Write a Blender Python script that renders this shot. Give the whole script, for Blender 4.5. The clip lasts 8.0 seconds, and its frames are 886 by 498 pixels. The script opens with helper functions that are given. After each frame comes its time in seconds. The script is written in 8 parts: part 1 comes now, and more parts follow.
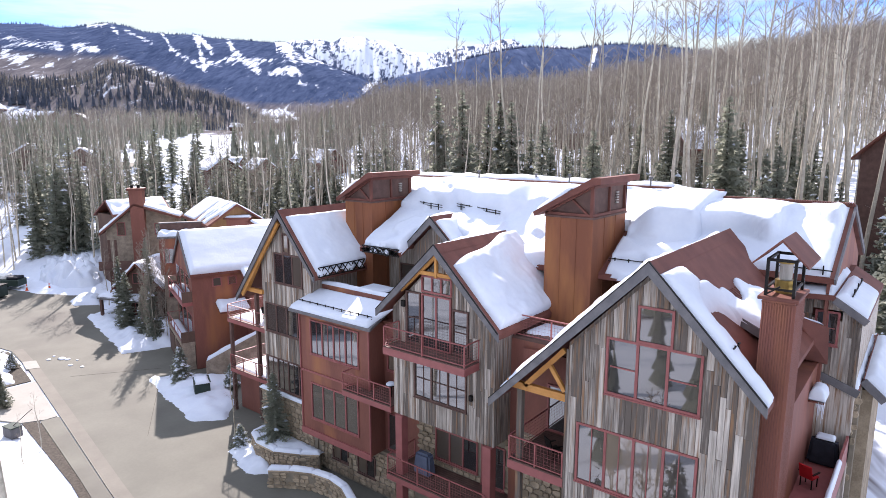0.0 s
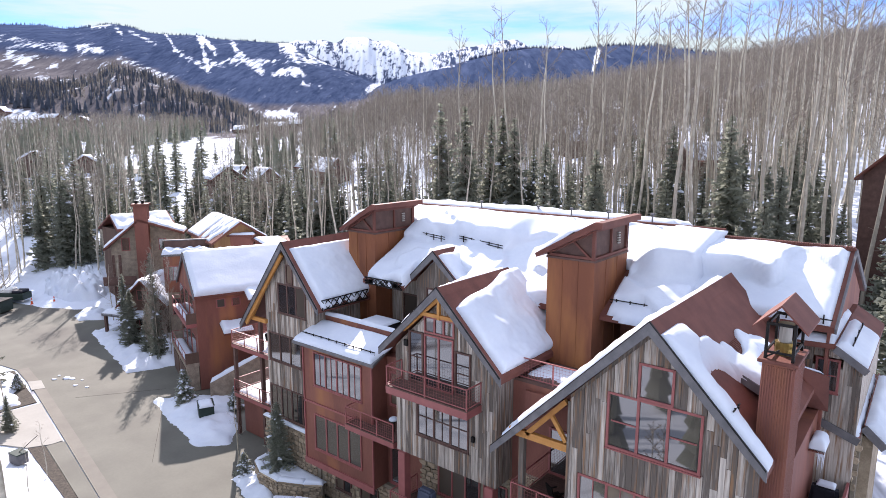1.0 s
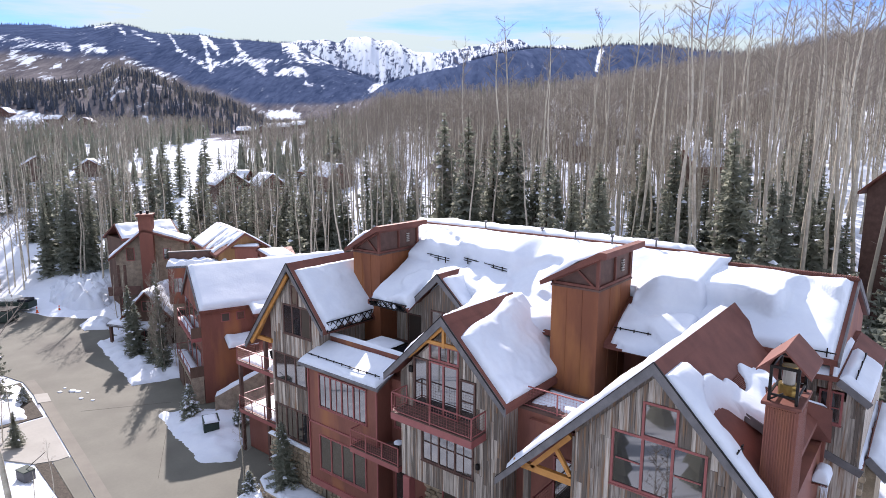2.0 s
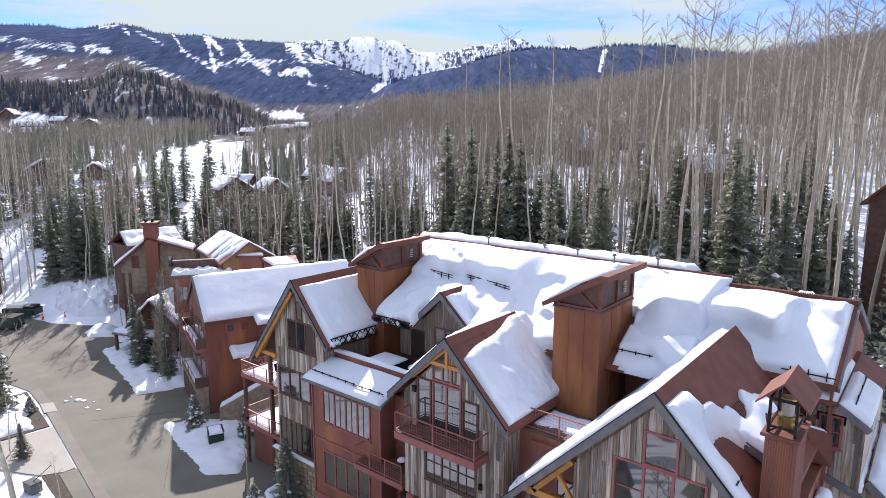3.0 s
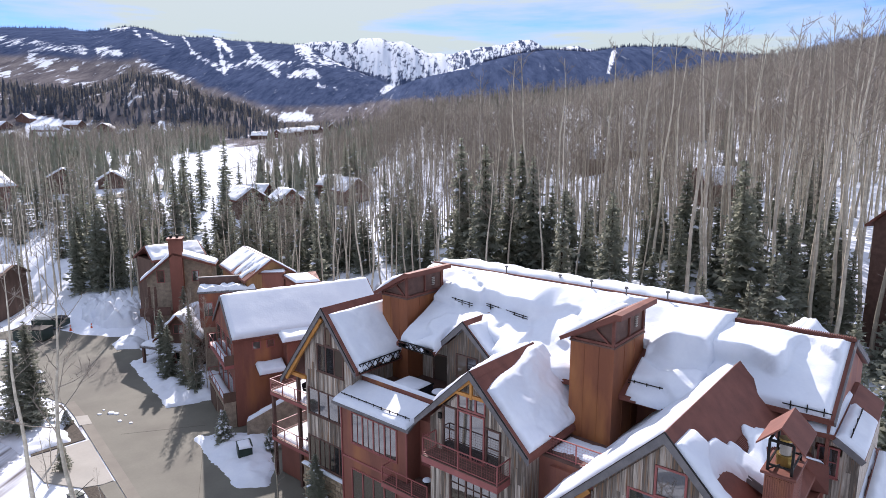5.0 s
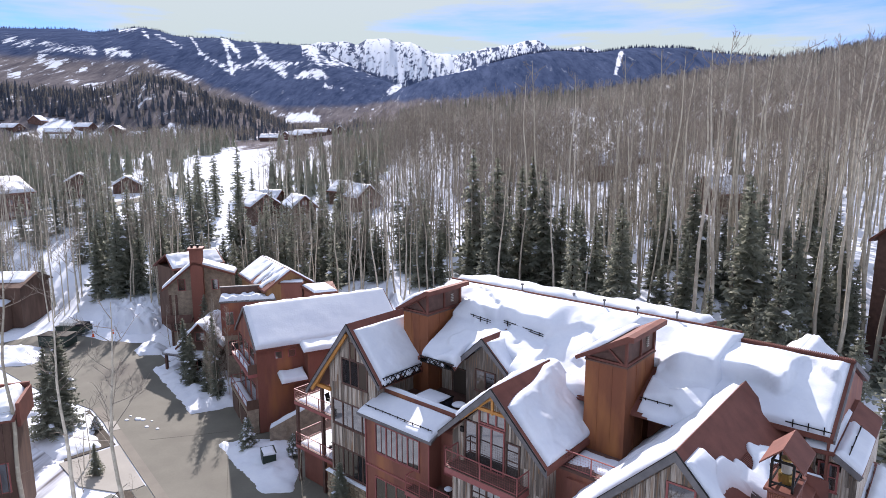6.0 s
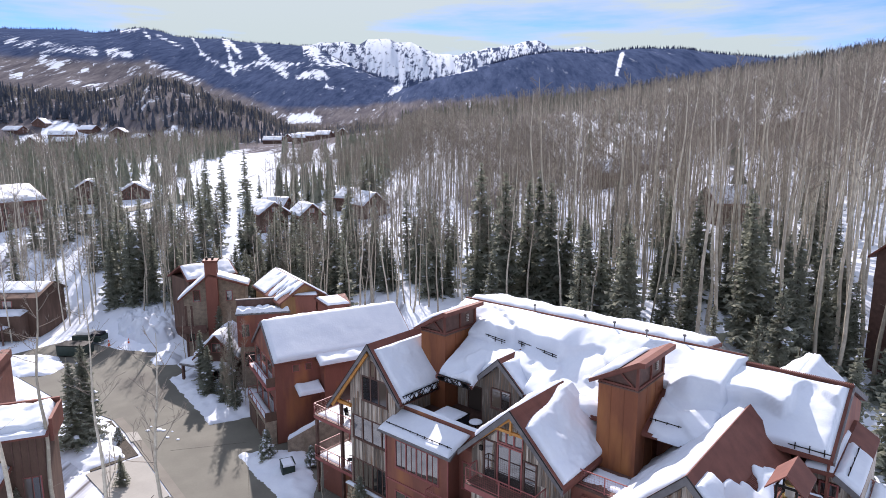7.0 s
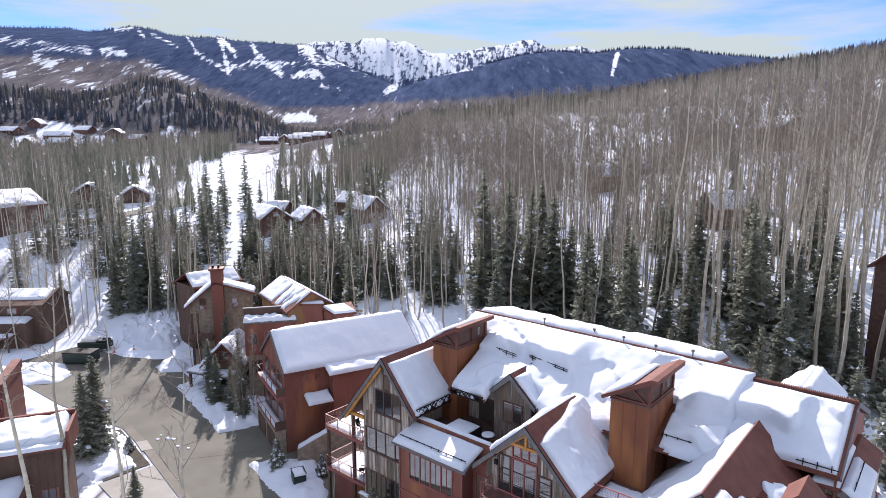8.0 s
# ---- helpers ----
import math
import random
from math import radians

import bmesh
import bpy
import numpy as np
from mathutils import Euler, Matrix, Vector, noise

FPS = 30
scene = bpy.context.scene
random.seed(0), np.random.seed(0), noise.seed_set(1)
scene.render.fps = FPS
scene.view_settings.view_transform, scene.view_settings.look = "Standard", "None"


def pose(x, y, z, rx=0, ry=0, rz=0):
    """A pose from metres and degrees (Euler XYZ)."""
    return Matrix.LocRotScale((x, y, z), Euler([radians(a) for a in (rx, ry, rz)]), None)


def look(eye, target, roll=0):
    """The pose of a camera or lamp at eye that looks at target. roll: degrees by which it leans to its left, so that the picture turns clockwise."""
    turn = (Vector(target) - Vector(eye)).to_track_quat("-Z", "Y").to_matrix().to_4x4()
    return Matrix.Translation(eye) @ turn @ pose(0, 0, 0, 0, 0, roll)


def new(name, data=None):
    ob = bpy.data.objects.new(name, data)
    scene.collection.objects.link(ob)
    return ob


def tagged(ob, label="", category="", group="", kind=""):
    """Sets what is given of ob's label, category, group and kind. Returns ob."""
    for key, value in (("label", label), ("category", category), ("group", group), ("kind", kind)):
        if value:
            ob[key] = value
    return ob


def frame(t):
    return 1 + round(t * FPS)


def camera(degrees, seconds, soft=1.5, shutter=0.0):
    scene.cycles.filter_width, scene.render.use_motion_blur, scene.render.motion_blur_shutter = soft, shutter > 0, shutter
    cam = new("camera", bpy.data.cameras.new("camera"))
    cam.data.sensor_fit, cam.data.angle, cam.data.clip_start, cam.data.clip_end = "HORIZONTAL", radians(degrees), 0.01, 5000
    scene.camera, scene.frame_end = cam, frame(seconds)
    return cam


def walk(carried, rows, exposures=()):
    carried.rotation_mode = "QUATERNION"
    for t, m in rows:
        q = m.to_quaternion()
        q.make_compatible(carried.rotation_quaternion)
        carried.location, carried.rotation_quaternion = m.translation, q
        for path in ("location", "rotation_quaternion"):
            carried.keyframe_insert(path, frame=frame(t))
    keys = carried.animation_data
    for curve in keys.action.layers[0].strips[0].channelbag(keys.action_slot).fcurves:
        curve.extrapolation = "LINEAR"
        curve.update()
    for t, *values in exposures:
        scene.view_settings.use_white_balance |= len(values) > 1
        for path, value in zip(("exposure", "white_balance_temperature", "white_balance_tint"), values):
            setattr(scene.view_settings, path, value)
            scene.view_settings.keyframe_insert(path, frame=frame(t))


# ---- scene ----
cam = camera(70.8, 8.0, soft=0.55)
METRES, EYE, TILT, LEAN, TURN = 16.0, 21.5, -10.0, 0.0, 38.5
ROWS = [
    (0.0, 0.0, 0.0, 0.0, 0.0, 0.0, -0.0),
    (0.5, 0.0006, -0.0068, 0.0676, 0.15, 0.02, -0.06),
    (1.0, 0.0011, -0.0134, 0.128, 0.27, 0.01, -0.06),
    (1.5, -0.0037, -0.0189, 0.1762, 0.37, -0.01, -0.06),
    (2.0, -0.0064, -0.0258, 0.2177, 0.5, -0.05, -0.1),
    (3.5, -0.0093, -0.0615, 0.3178, 0.97, -0.07, -0.16),
    (4.0, -0.0196, -0.0933, 0.3478, 1.18, -0.08, -0.16),
    (5.5, -0.0887, -0.2687, 0.4562, 1.78, -0.01, -0.28),
    (6.0, -0.1192, -0.3421, 0.503, 2.08, -0.02, -0.37),
    (6.5, -0.152, -0.4146, 0.5563, 2.2, -0.02, -0.38),
    (7.0, -0.1921, -0.4734, 0.6143, 2.14, -0.03, -0.38),
    (7.5, -0.2373, -0.514, 0.6684, 2.16, -0.06, -0.4),
    (8.0, -0.2735, -0.5349, 0.695, 1.7, -0.11, -0.34),
]
walk(cam, [(t, pose(0, 0, EYE, TILT, LEAN, TURN) @ pose(METRES * x, METRES * y, METRES * z, 90 + pitch, roll, yaw)) for t, x, y, z, yaw, pitch, roll in ROWS],
     exposures=[(0, 1.15, 6380, 22), (1, 1.02, 6350, 22), (2, 0.86, 6330, 22), (3.5, 0.72, 6330, 22), (5.5, 0.64, 6330, 22), (8, 0.6, 6330, 22)])

# ---------------------------------------------------------------- light
SUN_TO = Vector((-0.805 * math.cos(radians(35.2)), 0.593 * math.cos(radians(35.2)), math.sin(radians(35.2)))).normalized()
SKY_STRENGTH, SUN_STRENGTH = 0.15, 5.0
CLOUD_LOW, CLOUD_HIGH = 0.44, 0.72


def make_world():
    world = bpy.data.worlds.new("winter_sky")
    world.use_nodes = True
    nt = world.node_tree
    nt.nodes.clear()
    out = nt.nodes.new("ShaderNodeOutputWorld")
    bg = nt.nodes.new("ShaderNodeBackground")
    sky = nt.nodes.new("ShaderNodeTexSky")
    sky.sky_type = "NISHITA"
    sky.sun_disc = False
    sky.sun_elevation = math.asin(SUN_TO.z)
    sky.sun_rotation = math.atan2(SUN_TO.x, SUN_TO.y) % (2 * math.pi)
    sky.altitude = 2800
    sky.air_density, sky.dust_density, sky.ozone_density = 0.75, 0.1, 4.0
    # thin high cloud, stretched along the horizon, brighter overhead and thinning out to one side
    tc = nt.nodes.new("ShaderNodeTexCoord")
    mp = nt.nodes.new("ShaderNodeMapping")
    mp.inputs["Scale"].default_value = (1.5, 1.5, 12.0)
    no = nt.nodes.new("ShaderNodeTexNoise")
    no.inputs["Scale"].default_value = 1.7
    no.inputs["Detail"].default_value = 7
    no.inputs["Roughness"].default_value = 0.58
    side = nt.nodes.new("ShaderNodeVectorMath")
    side.operation = "DOT_PRODUCT"
    side.inputs[1].default_value = (0.17, 0.985, 0.0)
    clear = nt.nodes.new("ShaderNodeMapRange")
    clear.inputs[1].default_value, clear.inputs[2].default_value = 0.88, 0.99
    clear.inputs[3].default_value, clear.inputs[4].default_value = 0.0, 0.12
    less = nt.nodes.new("ShaderNodeMath")
    less.operation = "SUBTRACT"
    cover = nt.nodes.new("ShaderNodeMapRange")
    cover.inputs[1].default_value, cover.inputs[2].default_value = 0.28, 0.5
    xyz = nt.nodes.new("ShaderNodeSeparateXYZ")
    rise = nt.nodes.new("ShaderNodeMapRange")
    rise.inputs[1].default_value, rise.inputs[2].default_value = 0.0, 1.0
    rise.inputs[3].default_value, rise.inputs[4].default_value = CLOUD_LOW / SKY_STRENGTH, CLOUD_HIGH / SKY_STRENGTH
    cloud = nt.nodes.new("ShaderNodeVectorMath")
    cloud.operation = "SCALE"
    tone = nt.nodes.new("ShaderNodeMix")
    tone.data_type = "RGBA"
    tone.inputs[6].default_value, tone.inputs[7].default_value = (0.83, 1.0, 0.97, 1), (0.81, 0.92, 1.06, 1)
    high = nt.nodes.new("ShaderNodeMapRange")
    high.inputs[1].default_value, high.inputs[2].default_value = 0.15, 0.5
    nt.links.new(xyz.outputs["Z"], high.inputs[0])
    nt.links.new(high.outputs[0], tone.inputs[0])
    nt.links.new(tone.outputs[2], cloud.inputs[0])
    mix = nt.nodes.new("ShaderNodeMix")
    mix.data_type = "RGBA"
    blue = nt.nodes.new("ShaderNodeMix")
    blue.data_type, blue.blend_type = "RGBA", "MULTIPLY"
    blue.inputs[0].default_value = 1.0
    blue.inputs[7].default_value = (0.62, 0.74, 0.86, 1)
    nt.links.new(tc.outputs["Generated"], mp.inputs["Vector"])
    nt.links.new(mp.outputs["Vector"], no.inputs["Vector"])
    nt.links.new(tc.outputs["Generated"], side.inputs[0])
    nt.links.new(side.outputs["Value"], clear.inputs[0])
    nt.links.new(no.outputs["Fac"], less.inputs[0])
    nt.links.new(clear.outputs[0], less.inputs[1])
    nt.links.new(less.outputs[0], cover.inputs[0])
    nt.links.new(tc.outputs["Generated"], xyz.inputs[0])
    nt.links.new(xyz.outputs["Z"], rise.inputs[0])
    nt.links.new(rise.outputs[0], cloud.inputs["Scale"])
    nt.links.new(sky.outputs["Color"], blue.inputs[6])
    nt.links.new(cover.outputs[0], mix.inputs[0])
    nt.links.new(blue.outputs[2], mix.inputs[6])
    nt.links.new(cloud.outputs["Vector"], mix.inputs[7])
    nt.links.new(mix.outputs[2], bg.inputs["Color"])
    bg.inputs["Strength"].default_value = SKY_STRENGTH
    nt.links.new(bg.outputs["Background"], out.inputs["Surface"])
    scene.world = world


make_world()
sun_data = bpy.data.lights.new("sun", "SUN")
sun_data.energy, sun_data.angle, sun_data.color = SUN_STRENGTH, radians(0.6), (1.0, 0.94, 0.84)
sun = new("sun", sun_data)
sun.matrix_world = look(SUN_TO * 100, (0, 0, 0))


# ---------------------------------------------------------------- materials
def material(name, dark, light, rough=0.8, metal=0.0, scale=3.0, fine=40.0, bump=0.3, dist=0.02, stretch=(1, 1, 1), vary=0.0, stain=None, stain_scale=0.6, stain_low=0.5, stain_high=0.68, spec=0.3, corrugate=0.0, corr_axis=0, coords="Object"):
    """Two scales of noise between two colours, optional stains, relief and a change from object to object."""
    m = bpy.data.materials.new(name)
    m.use_nodes = True
    nt = m.node_tree
    bs = nt.nodes["Principled BSDF"]
    tc = nt.nodes.new("ShaderNodeTexCoord")
    mp = nt.nodes.new("ShaderNodeMapping")
    mp.inputs["Scale"].default_value = stretch
    nt.links.new(tc.outputs[coords], mp.inputs["Vector"])
    big = nt.nodes.new("ShaderNodeTexNoise")
    big.inputs["Scale"].default_value, big.inputs["Detail"].default_value = scale, 5
    small = nt.nodes.new("ShaderNodeTexNoise")
    small.inputs["Scale"].default_value, small.inputs["Detail"].default_value = fine, 3
    vec = mp.outputs["Vector"]
    if vary:
        info = nt.nodes.new("ShaderNodeObjectInfo")
        addv = nt.nodes.new("ShaderNodeVectorMath")
        mul = nt.nodes.new("ShaderNodeMath")
        mul.operation, mul.inputs[1].default_value = "MULTIPLY", 37.0
        nt.links.new(info.outputs["Random"], mul.inputs[0])
        nt.links.new(vec, addv.inputs[0])
        nt.links.new(mul.outputs[0], addv.inputs[1])
        vec = addv.outputs[0]
    nt.links.new(vec, big.inputs["Vector"])
    nt.links.new(vec, small.inputs["Vector"])
    s = nt.nodes.new("ShaderNodeMath")
    s.operation = "MULTIPLY_ADD"
    s.inputs[1].default_value, s.inputs[2].default_value = 0.45, -0.1
    nt.links.new(small.outputs["Fac"], s.inputs[0])
    f = nt.nodes.new("ShaderNodeMath")
    f.operation, f.use_clamp = "MULTIPLY_ADD", True
    f.inputs[1].default_value = 1.5
    g = nt.nodes.new("ShaderNodeMath")
    g.operation, g.inputs[1].default_value = "SUBTRACT", 0.42
    nt.links.new(big.outputs["Fac"], g.inputs[0])
    nt.links.new(g.outputs[0], f.inputs[0])
    nt.links.new(s.outputs[0], f.inputs[2])
    fac = f.outputs[0]
    if vary:
        a = nt.nodes.new("ShaderNodeMath")
        a.operation = "MULTIPLY_ADD"
        a.inputs[1].default_value, a.inputs[2].default_value = 2 * vary, -vary
        nt.links.new(info.outputs["Random"], a.inputs[0])
        b = nt.nodes.new("ShaderNodeMath")
        b.operation, b.use_clamp = "ADD", True
        nt.links.new(fac, b.inputs[0])
        nt.links.new(a.outputs[0], b.inputs[1])
        fac = b.outputs[0]
    mix = nt.nodes.new("ShaderNodeMix")
    mix.data_type = "RGBA"
    mix.inputs[6].default_value, mix.inputs[7].default_value = (*dark, 1), (*light, 1)
    nt.links.new(fac, mix.inputs[0])
    col = mix.outputs[2]
    if stain:
        st = nt.nodes.new("ShaderNodeTexNoise")
        st.inputs["Scale"].default_value, st.inputs["Detail"].default_value = stain_scale, 4
        nt.links.new(vec, st.inputs["Vector"])
        mr = nt.nodes.new("ShaderNodeMapRange")
        mr.inputs[1].default_value, mr.inputs[2].default_value = stain_low, stain_high
        nt.links.new(st.outputs["Fac"], mr.inputs[0])
        mx = nt.nodes.new("ShaderNodeMix")
        mx.data_type = "RGBA"
        mx.inputs[7].default_value = (*stain, 1)
        nt.links.new(mr.outputs[0], mx.inputs[0])
        nt.links.new(col, mx.inputs[6])
        col = mx.outputs[2]
    nt.links.new(col, bs.inputs["Base Color"])
    bs.inputs["Roughness"].default_value = rough
    bs.inputs["Metallic"].default_value = metal
    bs.inputs["Specular IOR Level"].default_value = spec
    if bump:
        bp = nt.nodes.new("ShaderNodeBump")
        bp.inputs["Strength"].default_value, bp.inputs["Distance"].default_value = bump, dist
        h = f.outputs[0]
        nt.links.new(h, bp.inputs["Height"])
        nt.links.new(bp.outputs["Normal"], bs.inputs["Normal"])
    return m


SNOW = material("snow", (0.57, 0.622, 0.715), (0.70, 0.745, 0.805), rough=0.6, scale=0.6, fine=5.0, bump=0.4, dist=0.05)
RUST = material("rusted_steel", (0.178, 0.0713, 0.0552), (0.31, 0.124, 0.092), rough=0.62, metal=0.25, scale=0.7, fine=14, stretch=(1, 1, 0.25), bump=0.15, stain=(0.33, 0.14, 0.07), stain_scale=0.5)
CORTEN = material("orange_brown_weathered_steel", (0.185, 0.068, 0.036), (0.335, 0.128, 0.056), rough=0.6, metal=0.2, scale=0.55, fine=9, stretch=(1, 1, 0.22), bump=0.12, stain=(0.41, 0.175, 0.062), stain_scale=0.45, stain_low=0.48, stain_high=0.66)
RUST_ROOF = material("rusted_roof_sheet", (0.125, 0.047, 0.037), (0.225, 0.088, 0.065), rough=0.65, metal=0.2, scale=1.2, fine=18, bump=0.1)
RED_TRIM = material("red_brown_paint", (0.242, 0.0803, 0.077), (0.341, 0.116, 0.108), rough=0.5, scale=2.0, fine=30, bump=0.1)
BARN = material("weathered_barn_board", (0.118, 0.099, 0.085), (0.63, 0.57, 0.505), rough=0.85, scale=1.4, fine=6, stretch=(9, 9, 0.45), bump=0.7, dist=0.02, vary=0.45, stain=(0.24, 0.14, 0.08), stain_scale=1.1, stain_low=0.52, stain_high=0.7)
FASCIA = material("dark_grey_fascia", (0.11, 0.108, 0.115), (0.21, 0.20, 0.205), rough=0.7, scale=2, fine=22, stretch=(1, 1, 1), bump=0.2)
TIMBER = material("orange_stained_timber", (0.42, 0.19, 0.05), (0.60, 0.30, 0.09), rough=0.6, scale=2, fine=24, bump=0.2)
OCHRE = material("ochre_stained_boards", (0.19, 0.10, 0.045), (0.34, 0.20, 0.09), rough=0.75, scale=2, fine=25, stretch=(1, 1, 0.15))
DARK_WOOD = material("dark_brown_timber", (0.0862, 0.0483, 0.0414), (0.172, 0.101, 0.0805), rough=0.7, scale=2, fine=24, bump=0.2)
STONE_MAT = material("tan_rubble_stone", (0.231, 0.182, 0.127), (0.572, 0.462, 0.336), rough=0.9, scale=1.3, fine=14, bump=0.6, dist=0.03, vary=0.3)
MORTAR = material("grey_mortar", (0.20, 0.17, 0.13), (0.30, 0.255, 0.20), rough=0.95, scale=3, fine=30)
CONCRETE = material("worn_concrete", (0.117, 0.115, 0.097), (0.168, 0.166, 0.14), rough=0.85, scale=0.25, fine=5, bump=0.15, stain=(0.095, 0.09, 0.079), stain_scale=0.13, stain_low=0.48, stain_high=0.7)
CONCRETE_PALE = material("pale_concrete", (0.27, 0.262, 0.24), (0.35, 0.34, 0.31), rough=0.85, scale=0.4, fine=6, bump=0.15)
GRAVEL = material("wet_gravel", (0.03, 0.025, 0.02), (0.12, 0.10, 0.08), rough=0.9, scale=6, fine=40, bump=0.8)
NEEDLE = material("spruce_needles", (0.239, 0.255, 0.21), (0.433, 0.452, 0.372), rough=0.8, scale=0.8, fine=8, bump=0.0, vary=0.2)
BARK = material("conifer_bark", (0.04, 0.03, 0.022), (0.09, 0.07, 0.05), rough=0.9, scale=2, fine=20)
ASPEN_BARK = material("pale_aspen_bark", (0.33, 0.30, 0.245), (0.72, 0.67, 0.56), rough=0.85, scale=1.5, fine=10, stretch=(1, 1, 1.6), bump=0.2, vary=0.3)
TWIG = material("bare_aspen_twigs", (0.205, 0.177, 0.15), (0.365, 0.318, 0.268), rough=0.9, scale=0.4, fine=6, bump=0.0, vary=0.2)
METAL_DARK = material("dark_iron", (0.012, 0.011, 0.011), (0.03, 0.027, 0.026), rough=0.5, metal=0.6, scale=4, fine=30, bump=0.05)
BRASS = material("aged_brass", (0.25, 0.17, 0.05), (0.42, 0.30, 0.10), rough=0.4, metal=0.8, scale=4, fine=30, bump=0.05)
GREEN_BOX = material("dark_green_enamel", (0.02, 0.035, 0.028), (0.035, 0.055, 0.045), rough=0.45, scale=3, fine=30, bump=0.05)
RED_CLOTH = material("red_cover", (0.42, 0.012, 0.015), (0.60, 0.02, 0.03), rough=0.7, scale=3, fine=30)
BLUE_CLOTH = material("blue_grey_cover", (0.07, 0.085, 0.13), (0.12, 0.14, 0.20), rough=0.8, scale=3, fine=30)
BLACK_CLOTH = material("black_cover", (0.012, 0.013, 0.02), (0.03, 0.032, 0.045), rough=0.7, scale=3, fine=30)
ORANGE = material("orange_cone_plastic", (0.6, 0.08, 0.02), (0.75, 0.13, 0.04), rough=0.5, bump=0.0)
WHITE_PAINT = material("white_paint", (0.68, 0.68, 0.66), (0.8, 0.8, 0.78), rough=0.6, bump=0.05)
CURTAIN = material("pale_curtain", (0.35, 0.33, 0.30), (0.55, 0.52, 0.48), rough=0.9, scale=3, stretch=(6, 6, 0.3), bump=0.1)


def glass_material():
    """Coated window glass over dim rooms, each room its own tone."""
    m = bpy.data.materials.new("window_glass")
    m.use_nodes = True
    nt = m.node_tree
    bs = nt.nodes["Principled BSDF"]
    info = nt.nodes.new("ShaderNodeObjectInfo")
    tone = nt.nodes.new("ShaderNodeValToRGB")
    tone.color_ramp.elements[0].color, tone.color_ramp.elements[1].color = (0.02, 0.02, 0.024, 1), (0.16, 0.125, 0.095, 1)
    mid = tone.color_ramp.elements.new(0.6)
    mid.color = (0.05, 0.044, 0.042, 1)
    nt.links.new(info.outputs["Random"], tone.inputs["Fac"])
    nt.links.new(tone.outputs["Color"], bs.inputs["Base Color"])
    bs.inputs["Roughness"].default_value = 0.03
    bs.inputs["Specular IOR Level"].default_value = 0.5
    bs.inputs["IOR"].default_value = 2.1
    return m


GLASS = glass_material()


def let_light_through(m, share):
    """Thin needles let part of the light through."""
    nt = m.node_tree
    bs, out = nt.nodes["Principled BSDF"], nt.nodes["Material Output"]
    tr = nt.nodes.new("ShaderNodeBsdfTranslucent")
    mx = nt.nodes.new("ShaderNodeMixShader")
    mx.inputs[0].default_value = share
    nt.links.new(bs.inputs["Base Color"].links[0].from_socket, tr.inputs["Color"])
    nt.links.new(bs.outputs[0], mx.inputs[1])
    nt.links.new(tr.outputs[0], mx.inputs[2])
    nt.links.new(mx.outputs[0], out.inputs["Surface"])


let_light_through(NEEDLE, 0.65)


# ---------------------------------------------------------------- mesh helpers
def obj(name, bm, mat, parent=None, label="", smooth=False):
    me = bpy.data.meshes.new(name)
    bmesh.ops.recalc_face_normals(bm, faces=bm.faces[:])
    bm.to_mesh(me)
    bm.free()
    if smooth:
        me.polygons.foreach_set("use_smooth", [True] * len(me.polygons))
    me.materials.append(mat)
    ob = new(name, me)
    if parent:
        ob.parent = parent
    if label:
        ob["label"] = label
    return ob


def part(name, bm, mat, parent, label="", smooth=False):
    return obj(name, bm, mat, parent, label, smooth)


def thing(name, label, category, group="", kind="", at=None):
    e = new(name)
    e.empty_display_size = 0.5
    if at is not None:
        e.matrix_world = at
    return tagged(e, label, category, group, kind)


def hexa(bm, lo, hi):
    """A solid between four lower and four upper corners, in the same order."""
    a = [bm.verts.new(p) for p in lo]
    b = [bm.verts.new(p) for p in hi]
    bm.faces.new(a[::-1])
    bm.faces.new(b)
    for i in range(4):
        j = (i + 1) % 4
        bm.faces.new((a[i], a[j], b[j], b[i]))


def box(bm, x0, x1, y0, y1, z0, z1):
    hexa(bm, [(x0, y0, z0), (x1, y0, z0), (x1, y1, z0), (x0, y1, z0)], [(x0, y0, z1), (x1, y0, z1), (x1, y1, z1), (x0, y1, z1)])


def bm_box(x0, x1, y0, y1, z0, z1, bevel=0.0):
    bm = bmesh.new()
    box(bm, x0, x1, y0, y1, z0, z1)
    if bevel:
        bmesh.ops.bevel(bm, geom=bm.edges[:], offset=bevel, segments=1, affect="EDGES")
    return bm


def prism_y(bm, outline, y0, y1):
    """An outline in x, z drawn out from y0 to y1."""
    a = [bm.verts.new((x, y0, z)) for x, z in outline]
    b = [bm.verts.new((x, y1, z)) for x, z in outline]
    bm.faces.new(a)
    bm.faces.new(b[::-1])
    for i in range(len(a)):
        j = (i + 1) % len(a)
        bm.faces.new((a[j], a[i], b[i], b[j]))


def beam(bm, p, q, w, h, up=(0, 0, 1)):
    """A straight bar of w by h from p to q."""
    p, q = Vector(p), Vector(q)
    d = (q - p).normalized()
    side = d.cross(Vector(up))
    side = side.normalized() if side.length > 1e-4 else Vector((1, 0, 0))
    top = side.cross(d)
    s, t = side * w / 2, top * h / 2
    hexa(bm, [p - s - t, p + s - t, p + s + t, p - s + t], [q - s - t, q + s - t, q + s + t, q - s + t])


def bm_beam(p, q, w, h, up=(0, 0, 1)):
    bm = bmesh.new()
    beam(bm, p, q, w, h, up)
    return bm


